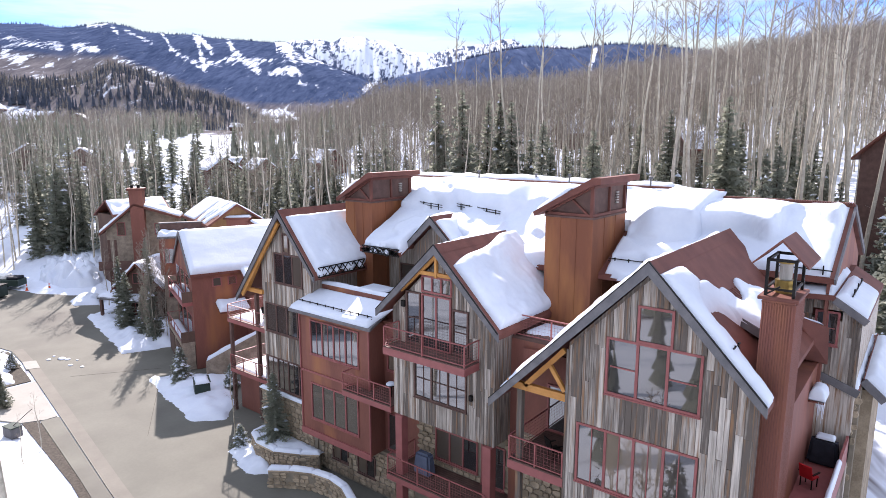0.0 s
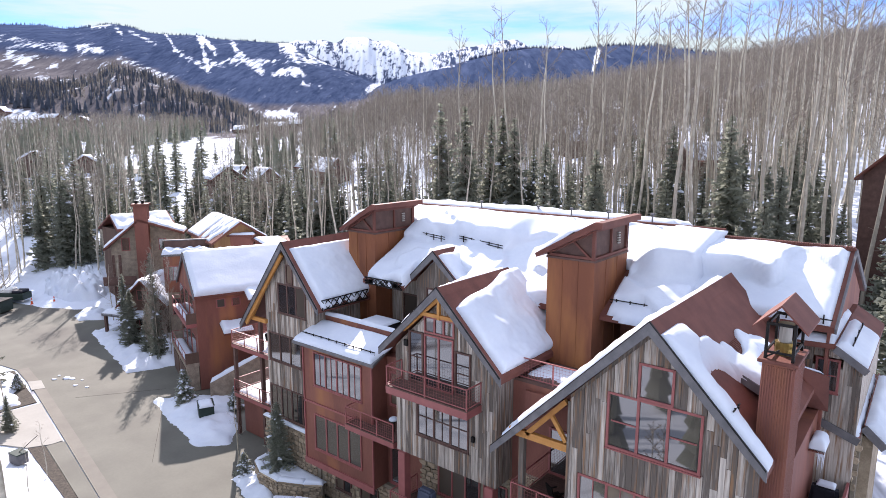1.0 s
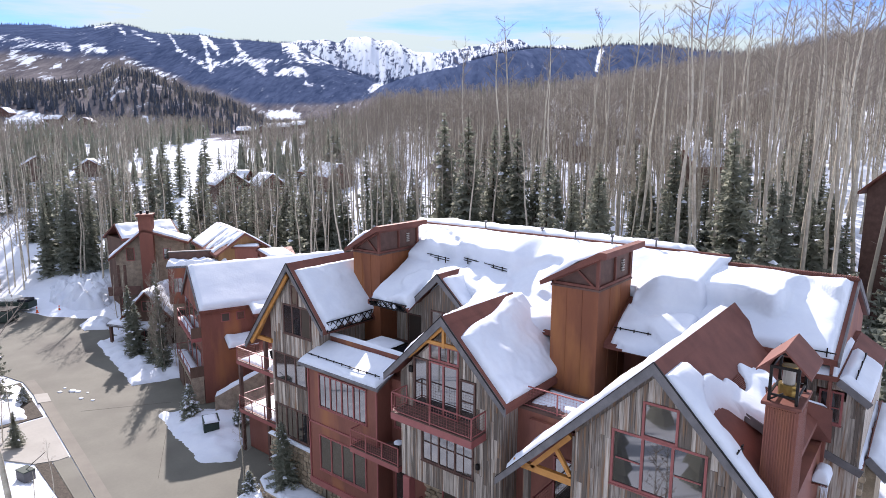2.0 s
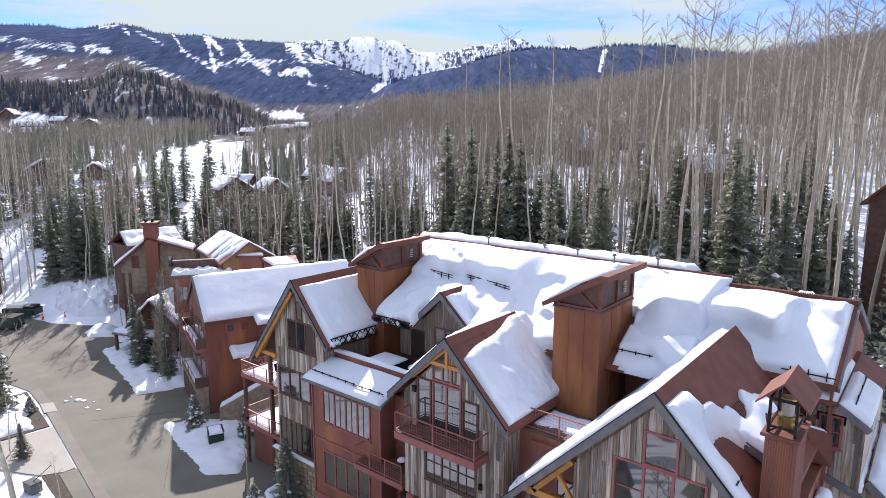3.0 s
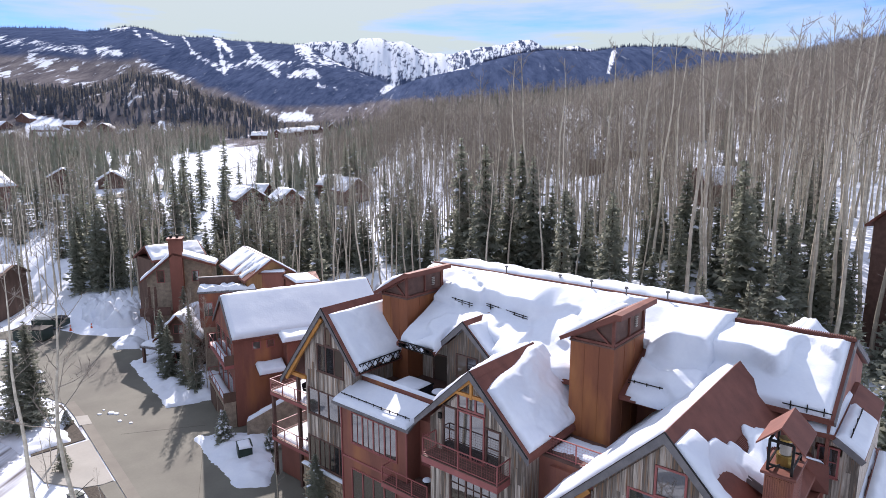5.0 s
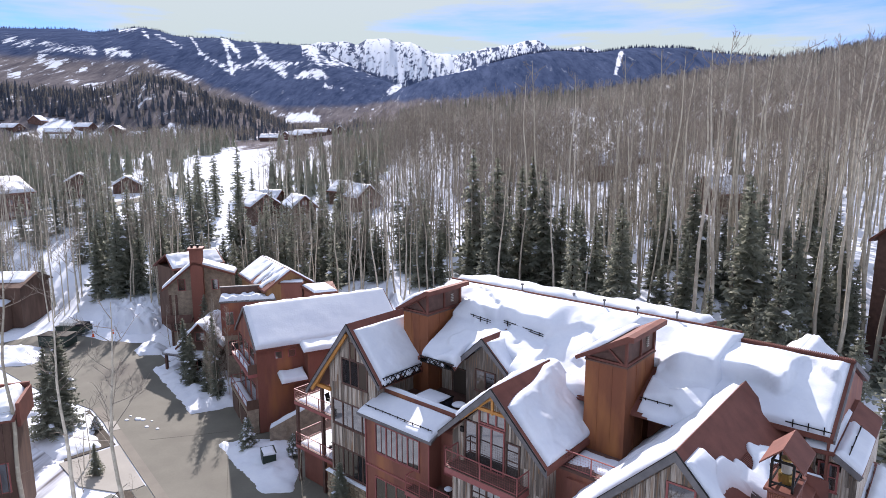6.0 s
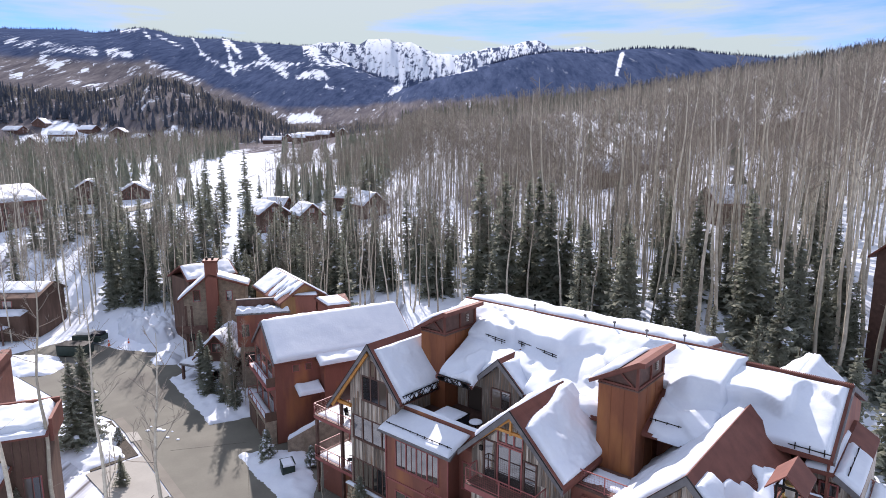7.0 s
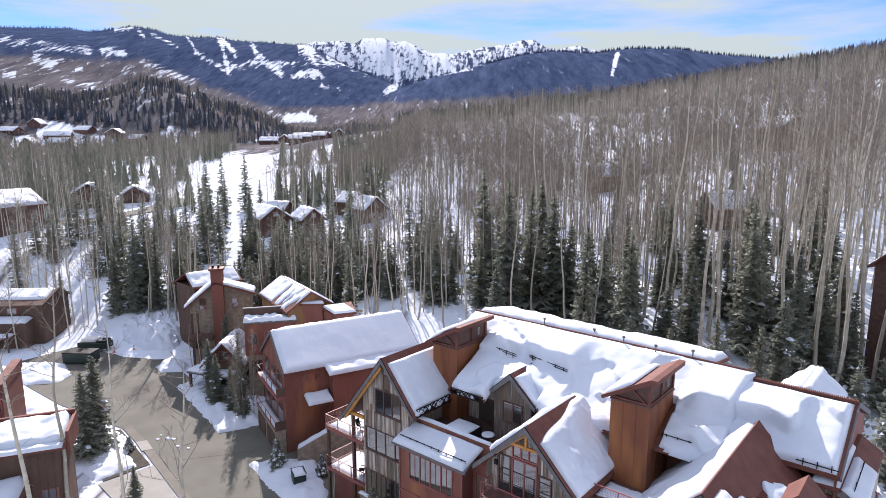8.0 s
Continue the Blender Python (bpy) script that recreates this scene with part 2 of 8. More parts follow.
def tube(bm, p, q, r0, r1, n=6):
    p, q = Vector(p), Vector(q)
    d = (q - p).normalized()
    a = d.orthogonal().normalized()
    b = d.cross(a)
    lo = [bm.verts.new(p + (a * math.cos(k * 2 * math.pi / n) + b * math.sin(k * 2 * math.pi / n)) * r0) for k in range(n)]
    hi = [bm.verts.new(q + (a * math.cos(k * 2 * math.pi / n) + b * math.sin(k * 2 * math.pi / n)) * r1) for k in range(n)]
    for k in range(n):
        j = (k + 1) % n
        bm.faces.new((lo[k], lo[j], hi[j], hi[k]))
    bm.faces.new(hi)
    bm.faces.new(lo[::-1])


def smooth01(a, b, x):
    t = min(1.0, max(0.0, (x - a) / (b - a)))
    return t * t * (3 - 2 * t)


def piecewise(table, x):
    if x <= table[0][0]:
        return table[0][1]
    for (a, u), (b, v) in zip(table, table[1:]):
        if x <= b:
            return u + (v - u) * (x - a) / (b - a)
    return table[-1][1]


def mesh_from(name, verts, faces, mat, smooth=False):
    me = bpy.data.meshes.new(name)
    me.from_pydata(verts, [], faces)
    me.materials.append(mat)
    if smooth:
        me.polygons.foreach_set("use_smooth", [True] * len(me.polygons))
    me.update()
    return me


def snow_sheet(name, p0, u, v, thick, label, nu=24, nv=16, round_edge=0.35, ragged=0.0, seed=0.0, lump=0.25, lumps=0.9, keep=None, mat=None, group="snow on the roofs", shelf=0.0, profile=None, taper=0.0):
    """Snow on the parallelogram p0, p0+u, p0+v: swollen, with rounded and ragged edges. keep(a, b): thickness factor, below 0 bare."""
    p0, u, v = Vector(p0), Vector(u), Vector(v)
    lu, lv = u.length, v.length
    n = u.cross(v).normalized()
    if n.z < 0:
        n = -n
    rows, th = [], []
    for j in range(nv + 1):
        for i in range(nu + 1):
            a, b = i / nu, j / nv
            p = p0 + u * a + v * b
            e = min(a * lu, (1 - a) * lu, b * lv, (1 - b) * lv)
            w = noise.noise(p * lumps + Vector((seed, seed * 2, 0)))
            w2 = noise.noise(p * lumps * 3.1 + Vector((0, seed, seed)))
            h = thick * (1 + lump * 1.6 * w + lump * 0.4 * w2)
            if shelf:
                h += shelf * smooth01(-0.05, 0.07, noise.noise(Vector((p.x * 0.32 + seed, p.y * 0.5 + p.z * 0.3, seed))) + 0.12 * w2)
            if profile:
                h += profile(a, b, w)
            cover = 1.0 if keep is None else keep(a, b)
            if ragged:
                cover = min(cover, (e - ragged * (0.5 + 0.9 * noise.noise(p * 0.9 + Vector((seed, 3, 1))) + 0.4 * w2)) / 0.25)
            edge = min(1.0, max(0.0, e / round_edge))
            f = max(0.0, min(1.0, cover)) 
            if taper:
                h *= 0.25 + 0.75 * smooth01(0.0, taper, 1 - b)
            h *= math.sqrt(1 - (1 - edge) ** 2) * math.sqrt(1 - (1 - f) ** 2)
            th.append(cover)
            rows.append(p + n * (h + 0.012) if cover > 0 else p - n * 0.05)
    faces = []
    for j in range(nv):
        for i in range(nu):
            q = (j * (nu + 1) + i, j * (nu + 1) + i + 1, (j + 1) * (nu + 1) + i + 1, (j + 1) * (nu + 1) + i)
            if any(th[k] > 0 for k in q):
                faces.append(q)
    # skirt down to the support along the rim
    me = bpy.data.meshes.new(name)
    me.from_pydata([tuple(r) for r in rows], [], faces)
    me.update()
    bm = bmesh.new()
    bm.from_mesh(me)
    bpy.data.meshes.remove(me)
    loose = [w for w in bm.verts if not w.link_faces]
    bmesh.ops.delete(bm, geom=loose, context="VERTS")
    rim = [e for e in bm.edges if e.is_boundary]
    ext = bmesh.ops.extrude_edge_only(bm, edges=rim)
    for w in ext["geom"]:
        if isinstance(w, bmesh.types.BMVert):
            w.co -= n * 0.06
    ob = obj(name, bm, mat or SNOW, None, label, smooth=True)
    return tagged(ob, label, "snow", group, "stuff")


# ---------------------------------------------------------------- the land
CT, ST = math.cos(radians(TURN)), math.sin(radians(TURN))


def to_world(s, d):
    """From right and ahead of the first eye to x, y."""
    return s * CT - d * ST, s * ST + d * CT


def to_view(x, y):
    return x * CT + y * ST, -x * ST + y * CT


LEFT_PROFILE = [(0, 0), (84, 0), (110, 4), (140, 10), (250, 18.5), (400, 25), (700, 33), (1500, 60), (5000, 80)]
RIGHT_PROFILE = [(0, 0), (48, 1.0), (62, 4), (80, 7.5), (100, 9.5), (130, 12.5), (175, 17), (250, 24), (400, 35), (700, 52), (1500, 60), (5000, 80)]


def ridge(az, table, r, centre, near, far):
    h = piecewise(table, az)
    if r <= centre:
        return h * smooth01(near, centre, r)
    return h * (1 - 0.6 * smooth01(centre, far, r))


# skylines: azimuth in degrees to the right of the first view, height in metres
SKY_LEFT = [(-90, 480), (-60, 490), (-36, 475), (-33.9, 484), (-32.1, 491), (-30.3, 485), (-28.7, 502), (-27.1, 520), (-25.9, 512), (-24.6, 491), (-22.5, 488), (-21, 492), (-19.4, 479), (-17.1, 476), (-14.8, 470), (-13.6, 475), (-11, 400), (-6.6, 300), (-3, 190), (4, 120), (60, 150), (90, 300)]
SKY_PEAK = [(-40, 300), (-20, 400), (-16.7, 492), (-14.8, 575), (-13.6, 605), (-10.9, 622), (-9.7, 606), (-8.9, 638), (-7.7, 643), (-6, 627), (-5, 622), (-3.3, 567), (-1.5, 547), (-1, 552), (0.5, 574), (2, 584), (3, 601), (4.2, 612), (5.2, 636), (6.2, 622), (7.2, 592), (8.2, 563), (9.1, 585), (10.3, 587), (11.7, 553), (13.7, 492), (20, 420), (60, 400)]
SKY_MID = [(-50, 0), (-12, 40), (-8.2, 105), (-6.1, 153), (-4.1, 173), (-1.1, 195), (1.9, 216), (4.9, 235), (7.8, 243), (11.2, 235), (13.1, 242), (14.5, 244), (18.1, 239), (20.7, 224), (23.7, 214), (26.5, 200), (29.5, 187), (32.7, 180), (60, 200), (90, 200)]
SKY_KNOLL = [(-90, 75), (-36.8, 74), (-32.2, 70), (-29.4, 76), (-27.3, 92), (-25.2, 86), (-23.5, 78), (-21.8, 67), (-19.6, 60), (-17.7, 50), (-15.4, 36), (-12, 20), (-8, 5), (-4, 0), (60, 0)]
SKY_NEAR = [(-60, 0), (-22, 20), (-18.1, 24), (-13.6, 32), (-9.6, 38), (-5.5, 43), (-1.4, 47), (3.7, 52), (8.7, 56), (13.5, 57), (18.1, 59), (22.5, 61), (26.5, 64), (29.5, 68), (32.6, 69), (60, 78), (90, 80)]


def land(s, d):
    r = math.hypot(s, d)
    az = math.degrees(math.atan2(s, d))
    if abs(az) > 100:
        return 0.0 if r < 300 else (r - 300) * 0.05
    k = smooth01(-38, -8, s + max(0, d - 90) * 0.08)
    z = piecewise(LEFT_PROFILE, d) * (1 - k) + piecewise(RIGHT_PROFILE, d) * k
    if s > 18 and d > 38:
        z += 0.17 * max(0, s - 34) * smooth01(38, 90, d) + 1.5 * smooth01(18, 34, s)
    z += 1.2 * noise.noise(Vector((s * 0.03, d * 0.03, 0))) * smooth01(80, 120, r)
    x, y = to_world(s, d)
    if r < 160:
        z *= smooth01(30, 47, y + 0.12 * max(0, -70 - x))
    if r > 220:
        w = noise.noise(Vector((s * 0.006, d * 0.006, 3)))
        z = max(z, ridge(az, SKY_NEAR, r, 520, 180, 1200) * (1 + 0.02 * w))
        z = max(z, ridge(az, SKY_KNOLL, r, 760, 430, 1500) * (1 + 0.02 * w))
        z = max(z, ridge(az, SKY_MID, r, 1650, 700, 2600) * (1 + 0.01 * w))
    if r > 1200:
        w = noise.noise(Vector((s * 0.0025, d * 0.0025, 7)))
        z = max(z, ridge(az, SKY_LEFT, r, 3300, 1300, 4600) * (1 + 0.10 * w * smooth01(3250, 2400, r)))
        g = noise.noise(Vector((az * 0.9, r * 0.002, 2)))
        rib = abs(noise.noise(Vector((az * 1.3 + r * 0.0012, r * 0.0009, 5)))) + 0.5 * abs(noise.noise(Vector((az * 3.1 - r * 0.002, r * 0.0016, 9))))
        z = max(z, ridge(az, SKY_PEAK, r, 4100, 2600, 4900) * (1 + 0.02 * g + 0.10 * (rib - 0.25) * smooth01(4080, 3600, r)))
    return z


def land_material():
    """Snow on the open ground, grey-brown scrub, and dark forest with snow runs far away, both tinted for haze."""
    m = bpy.data.materials.new("snowy_land")
    m.use_nodes = True
    nt = m.node_tree
    bs = nt.nodes["Principled BSDF"]
    bs.inputs["Roughness"].default_value = 1.0
    bs.inputs["Specular IOR Level"].default_value = 0.0
    geo = nt.nodes.new("ShaderNodeNewGeometry")

    # tree crowns and gullies run up the slopes: turn to the camera's heading, then squeeze to suit its view
    turn = nt.nodes.new("ShaderNodeMapping")
    turn.inputs["Rotation"].default_value = (0, 0, radians(-TURN))
    squeeze = nt.nodes.new("ShaderNodeMapping")
    squeeze.inputs["Scale"].default_value = (1.0, 0.08, 0.55)
    nt.links.new(geo.outputs["Position"], turn.inputs["Vector"])
    nt.links.new(turn.outputs["Vector"], squeeze.inputs["Vector"])

    def grain(scale, detail, rough=0.6, upright=False):
        n = nt.nodes.new("ShaderNodeTexNoise")
        n.inputs["Scale"].default_value, n.inputs["Detail"].default_value, n.inputs["Roughness"].default_value = scale, detail, rough
        nt.links.new(squeeze.outputs["Vector"] if upright else geo.outputs["Position"], n.inputs["Vector"])
        return n.outputs["Fac"]

    def spread(value, low, high):
        r = nt.nodes.new("ShaderNodeMapRange")
        r.inputs[1].default_value, r.inputs[2].default_value = low, high
        nt.links.new(value, r.inputs[0])
        return r.outputs[0]

    def blend(fac, a, b):
        x = nt.nodes.new("ShaderNodeMix")
        x.data_type = "RGBA"
        nt.links.new(fac, x.inputs[0])
        for k, c in ((6, a), (7, b)):
            if isinstance(c, tuple):
                x.inputs[k].default_value = c + (1,)
            else:
                nt.links.new(c, x.inputs[k])
        return x.outputs[2]

    def attribute(name):
        a = nt.nodes.new("ShaderNodeAttribute")
        a.attribute_name = name
        return a.outputs["Fac"]

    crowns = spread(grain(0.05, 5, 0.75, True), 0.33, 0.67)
    # distance haze is mixed into both colours: blue woods, purple-grey scrub
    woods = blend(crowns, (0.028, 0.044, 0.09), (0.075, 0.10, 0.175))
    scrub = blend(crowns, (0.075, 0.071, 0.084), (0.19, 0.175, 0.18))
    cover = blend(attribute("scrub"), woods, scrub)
    edge = nt.nodes.new("ShaderNodeMath")
    edge.operation = "MULTIPLY_ADD"
    edge.inputs[1].default_value = 1.0
    nt.links.new(spread(grain(0.06, 6, 0.75, True), 0.36, 0.64), edge.inputs[0])
    nt.links.new(attribute("forest"), edge.inputs[2])
    fine = grain(0.5, 5)
    snow = blend(fine, (0.58, 0.635, 0.74), (0.72, 0.765, 0.84))
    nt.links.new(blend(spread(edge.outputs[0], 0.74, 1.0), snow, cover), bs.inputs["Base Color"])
    bp = nt.nodes.new("ShaderNodeBump")
    bp.inputs["Strength"].default_value, bp.inputs["Distance"].default_value = 0.5, 0.25
    nt.links.new(fine, bp.inputs["Height"])
    nt.links.new(bp.outputs["Normal"], bs.inputs["Normal"])
    return m


# open ski runs and clearings, placed to fit the camera's view: azimuth and rise above the eye (per mille) at both ends,
# half width in degrees, how bare
RUNS = [
    (-36, 123, -30.7, 115, 0.36, 0.62), (-34, 102, -33.1, 96, 0.42, 1), (-29.5, 117, -28.2, 115, 0.31, 0.95), (-31.5, 90, -30.7, 96, 0.16, 1),
    (-28.6, 145, -27.2, 150, 0.1, 0.9), (-26.9, 148, -26.5, 135, 0.16, 0.7), (-25.9, 143, -24.2, 128, 0.16, 0.75), (-23.3, 142, -22.7, 121, 0.12, 0.85),
    (-22.7, 121, -20.3, 93, 0.17, 0.9), (-20.8, 144, -20.25, 93, 0.22, 1), (-20.7, 144, -19.7, 122, 0.22, 1), (-18.3, 138, -17.7, 116, 0.21, 0.8),
    (-17.7, 118, -16, 96, 0.36, 0.8), (-19.8, 103, -18.2, 108, 0.36, 0.75), (-18.2, 112, -16, 109, 0.21, 0.75), (-15.7, 110, -10.9, 112, 0.21, 0.7)]
RUNS += [
    (-14.2, 138, -13, 110, 0.31, 0.9), (-15.1, 90, -12.3, 91, 0.16, 1), (-14.4, 95, -12.6, 95, 0.31, 1), (-13.8, 100, -12.8, 100, 0.16, 1),
    (-12.6, 78, -11, 74, 0.16, 0.8), (-6.9, 72, -5.8, 82, 0.31, 1), (-5.7, 84, -3.2, 93, 0.16, 1), (-3.2, 93, 0.7, 105, 0.09, 0.9), (-26.8, 101, -26, 98, 0.31, 0.7)]
RUNS += [
    (-25.8, 96, -23.1, 81, 0.31, 0.72), (-26.5, 89, -24.8, 75, 0.42, 0.5), (-36.2, 80, -35.6, 80, 0.16, 0.9), (-32.4, 76, -29.8, 64, 0.31, 0.6),
    (13.2, 124, 12.8, 92, 0.22, 1), (12.7, 89, 14, 93, 0.05, 0.6), (-15.9, 30, -13.4, 28, 0.47, 1), (-15.9, 35, -13.9, 38, 0.21, 0.8), (-24.7, 10, -23.1, -2, 0.47, 0.8)]
TREE_LINE = [(-14.5, 125), (-13.5, 116), (-12.8, 112), (-10.9, 109), (-8.9, 99), (-6.5, 87), (-4, 92), (0.6, 102), (8, 122), (14, 122)]
BROWN_LINE = [(-50, 100), (-36, 104), (-30.7, 105), (-26.7, 107), (-22.6, 79), (-16.8, 44), (-11, 48), (-6, 56), (4, 62), (18.4, 64), (33, 60), (50, 55)]


# open snow in the valley: azimuth, distance, half widths in degrees and metres
FIELDS = [(-33.6, 590, 1.6, 40), (-31.0, 570, 1.0, 28), (-35.9, 565, 0.9, 30), (-25.6, 572, 0.8, 15), (-15.6, 600, 1.7, 34), (-13.4, 560, 1.2, 24)]


def in_field(s, d):
    r, az = math.hypot(s, d), math.degrees(math.atan2(s, d))
    return any(((az - a) / w) ** 2 + ((r - q) / h) ** 2 < 1 + 0.5 * noise.noise(Vector((s * 0.03, d * 0.03, 2))) for a, q, w, h in FIELDS)


def forest_cover(s, d, z):
    """How far the land is wooded (1 wooded, 0 open snow), and how far by brown scrub."""
    r = math.hypot(s, d)
    az = math.degrees(math.atan2(s, d))
    e = 1000 * (z - 34) / max(r, 1)
    brown = 1 - smooth01(-4, 4, e - piecewise(BROWN_LINE, az) + 5 * noise.noise(Vector((az * 0.8, 0, 2))))
    if r < 330 or in_field(s, d):
        return 0.0, brown
    base = (0.95 - 0.17 * brown) * smooth01(330, 520, r)
    if r > 560:
        fringe = noise.noise(Vector((az * 9.0, e * 0.06, 1)))
        if r > 2300 and -14.5 < az < 14:
            line = piecewise(TREE_LINE, az)
            rib = noise.noise(Vector((az * 3.2 + e * 0.09, e * 0.012, 4)))
            thin = noise.noise(Vector((az * 9.0 + e * 0.2, e * 0.03, 8)))
            up = smooth01(-7, 9, e - line + 6 * fringe)
            base -= up * (0.8 + 0.5 * rib + 0.15 * thin)
            if az > -1.5:
                base += up * 0.42 * smooth01(-0.15, 0.2, thin + 0.6 * noise.noise(Vector((az * 5.0, e * 0.12, 21))))
            if az < -9:
                base += up * 0.35 * smooth01(-0.1, 0.3, noise.noise(Vector((az * 2.0, e * 0.06, 12))))
        for a0, e0, a1, e1, w, bare in RUNS:
            if az < min(a0, a1) - 1 or az > max(a0, a1) + 1:
                continue
            dx, dy = a1 - a0, (e1 - e0) / 17.5
            t = max(0, min(1, ((az - a0) * dx + (e - e0) / 17.5 * dy) / (dx * dx + dy * dy)))
            q = math.hypot(az - a0 - t * dx, (e - e0) / 17.5 - t * dy) + 0.09 * fringe
            if q < 1.7 * w:
                base = min(base, 0.95 - 0.85 * bare * (1 - smooth01(0.2 * w, 1.7 * w, q)))
    return base, brown


def build_land():
    azs = [i * 0.12 for i in range(-360, 361)]
    azs = [-180 + 6 * i for i in range(23)] + azs + [46 + 6 * i for i in range(23)]
    rs = [0, 8, 16, 24] + [28 + 2.5 * i for i in range(30)] + [105 * 1.022 ** i for i in range(180)]
    rs = [r for r in rs if r < 4900]
    verts, faces, cover, scrub = [], [], [], []
    for r in rs:
        for az in azs:
            s, d = r * math.sin(radians(az)), r * math.cos(radians(az))
            z = land(s, d)
            x, y = to_world(s, d)
            verts.append((x, y, z - 0.02))
            a, b = forest_cover(s, d, z)
            cover.append(a)
            scrub.append(b)
    n = len(azs)
    for i in range(len(rs) - 1):
        for j in range(n):
            k = (j + 1) % n
            faces.append((i * n + j, i * n + k, (i + 1) * n + k, (i + 1) * n + j))
    me = bpy.data.meshes.new("ground")
    me.from_pydata(verts, [], faces)
    me.polygons.foreach_set("use_smooth", [True] * len(me.polygons))
    a = me.attributes.new("forest", "FLOAT", "POINT")
    a.data.foreach_set("value", cover)
    a = me.attributes.new("scrub", "FLOAT", "POINT")
    a.data.foreach_set("value", scrub)
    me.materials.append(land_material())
    me.update()
    return tagged(new("ground", me), "snow-covered mountain land with wooded slopes and ski runs", "ground", kind="structure")


build_land()


def flat_piece(name, outline, z, mat, label, category, thick=0.06, kind="structure"):
    bm = bmesh.new()
    a = [bm.verts.new((x, y, z - thick)) for x, y in outline]
    b = [bm.verts.new((x, y, z)) for x, y in outline]
    bm.faces.new(b)
    for i in range(len(a)):
        j = (i + 1) % len(a)
        bm.faces.new((a[i], a[j], b[j], b[i]))
    return tagged(obj(name, bm, mat), label, category, kind=kind)


flat_piece("road", [(6, 8.2), (-20, 12.0), (-38.6, 14.9), (-52, 17.2), (-65.7, 19.5), (-72.8, 20.3), (-86, 18.0), (-98, 17.2), (-108, 19), (-109, 30), (-101, 35.5), (-94, 36.2), (-88, 34.5), (-82, 33.5), (-70, 37), (-58, 37), (-50, 32), (-44, 29.5), (-36, 27), (6, 26)], 0.06, CONCRETE, "worn grey concrete road and drives in front of the houses", "road")
flat_piece("gutter", [(-20, 12.0), (-38.6, 14.9), (-52, 17.2), (-65.7, 19.5), (-72.8, 20.4), (-72.6, 21.3), (-65.6, 20.4), (-52, 18.1), (-38.6, 15.8), (-20, 12.9)], 0.075, material("gutter_concrete", (0.14, 0.13, 0.112), (0.20, 0.188, 0.16), rough=0.85, scale=0.5, fine=7), "slightly darker concrete gutter along the road", "gutter")
for k, a in enumerate(((-56, 27.5, -60.5, 21.2), (-53.5, 26.0, -43.5, 19.9))):
    bm = bmesh.new()
    beam(bm, (a[0], a[1], 0.05), (a[2], a[3], 0.05), 0.022, 0.04)
    tagged(obj("road_joint", bm, GRAVEL), "dark sawn joint across the concrete road", "joint", kind="structure")
flat_piece("driveway", [(-62.2, 13.5), (-61.6, 18.75), (-58.6, 18.2), (-52.3, 17.1), (-52.3, 16.3), (-53.1, 14.9), (-56.5, 13.2)], 0.09, CONCRETE_PALE, "pale clean concrete drive beside the road", "driveway", thick=0.12)
flat_piece("drain_slab", [(-68.2, 19.8), (-67.6, 20.8), (-65.1, 20.3), (-65.6, 19.3)], 0.1, CONCRETE_PALE, "small pale concrete slab at the road edge", "slab")
flat_piece("gravel_strip", [(-20, 10.3), (-40.9, 13.7), (-53, 14.9), (-52.5, 15.9), (-40.9, 14.25), (-20, 10.85)], 0.05, GRAVEL, "dark gravel verge between the road and the snow", "gravel")
flat_piece("sidewalk", [(-20, 10.85), (-40.9, 14.25), (-52.3, 15.9), (-52.1, 17.15), (-38.6, 14.85), (-20, 11.95)], 0.08, CONCRETE, "worn concrete sidewalk along the road", "sidewalk")
flat_piece("gravel_strip", [(-62.4, 14.0), (-62.2, 18.6), (-72.8, 20.1), (-73.8, 17.2)], 0.05, GRAVEL, "dark gravel verge between the road and the snow", "gravel")


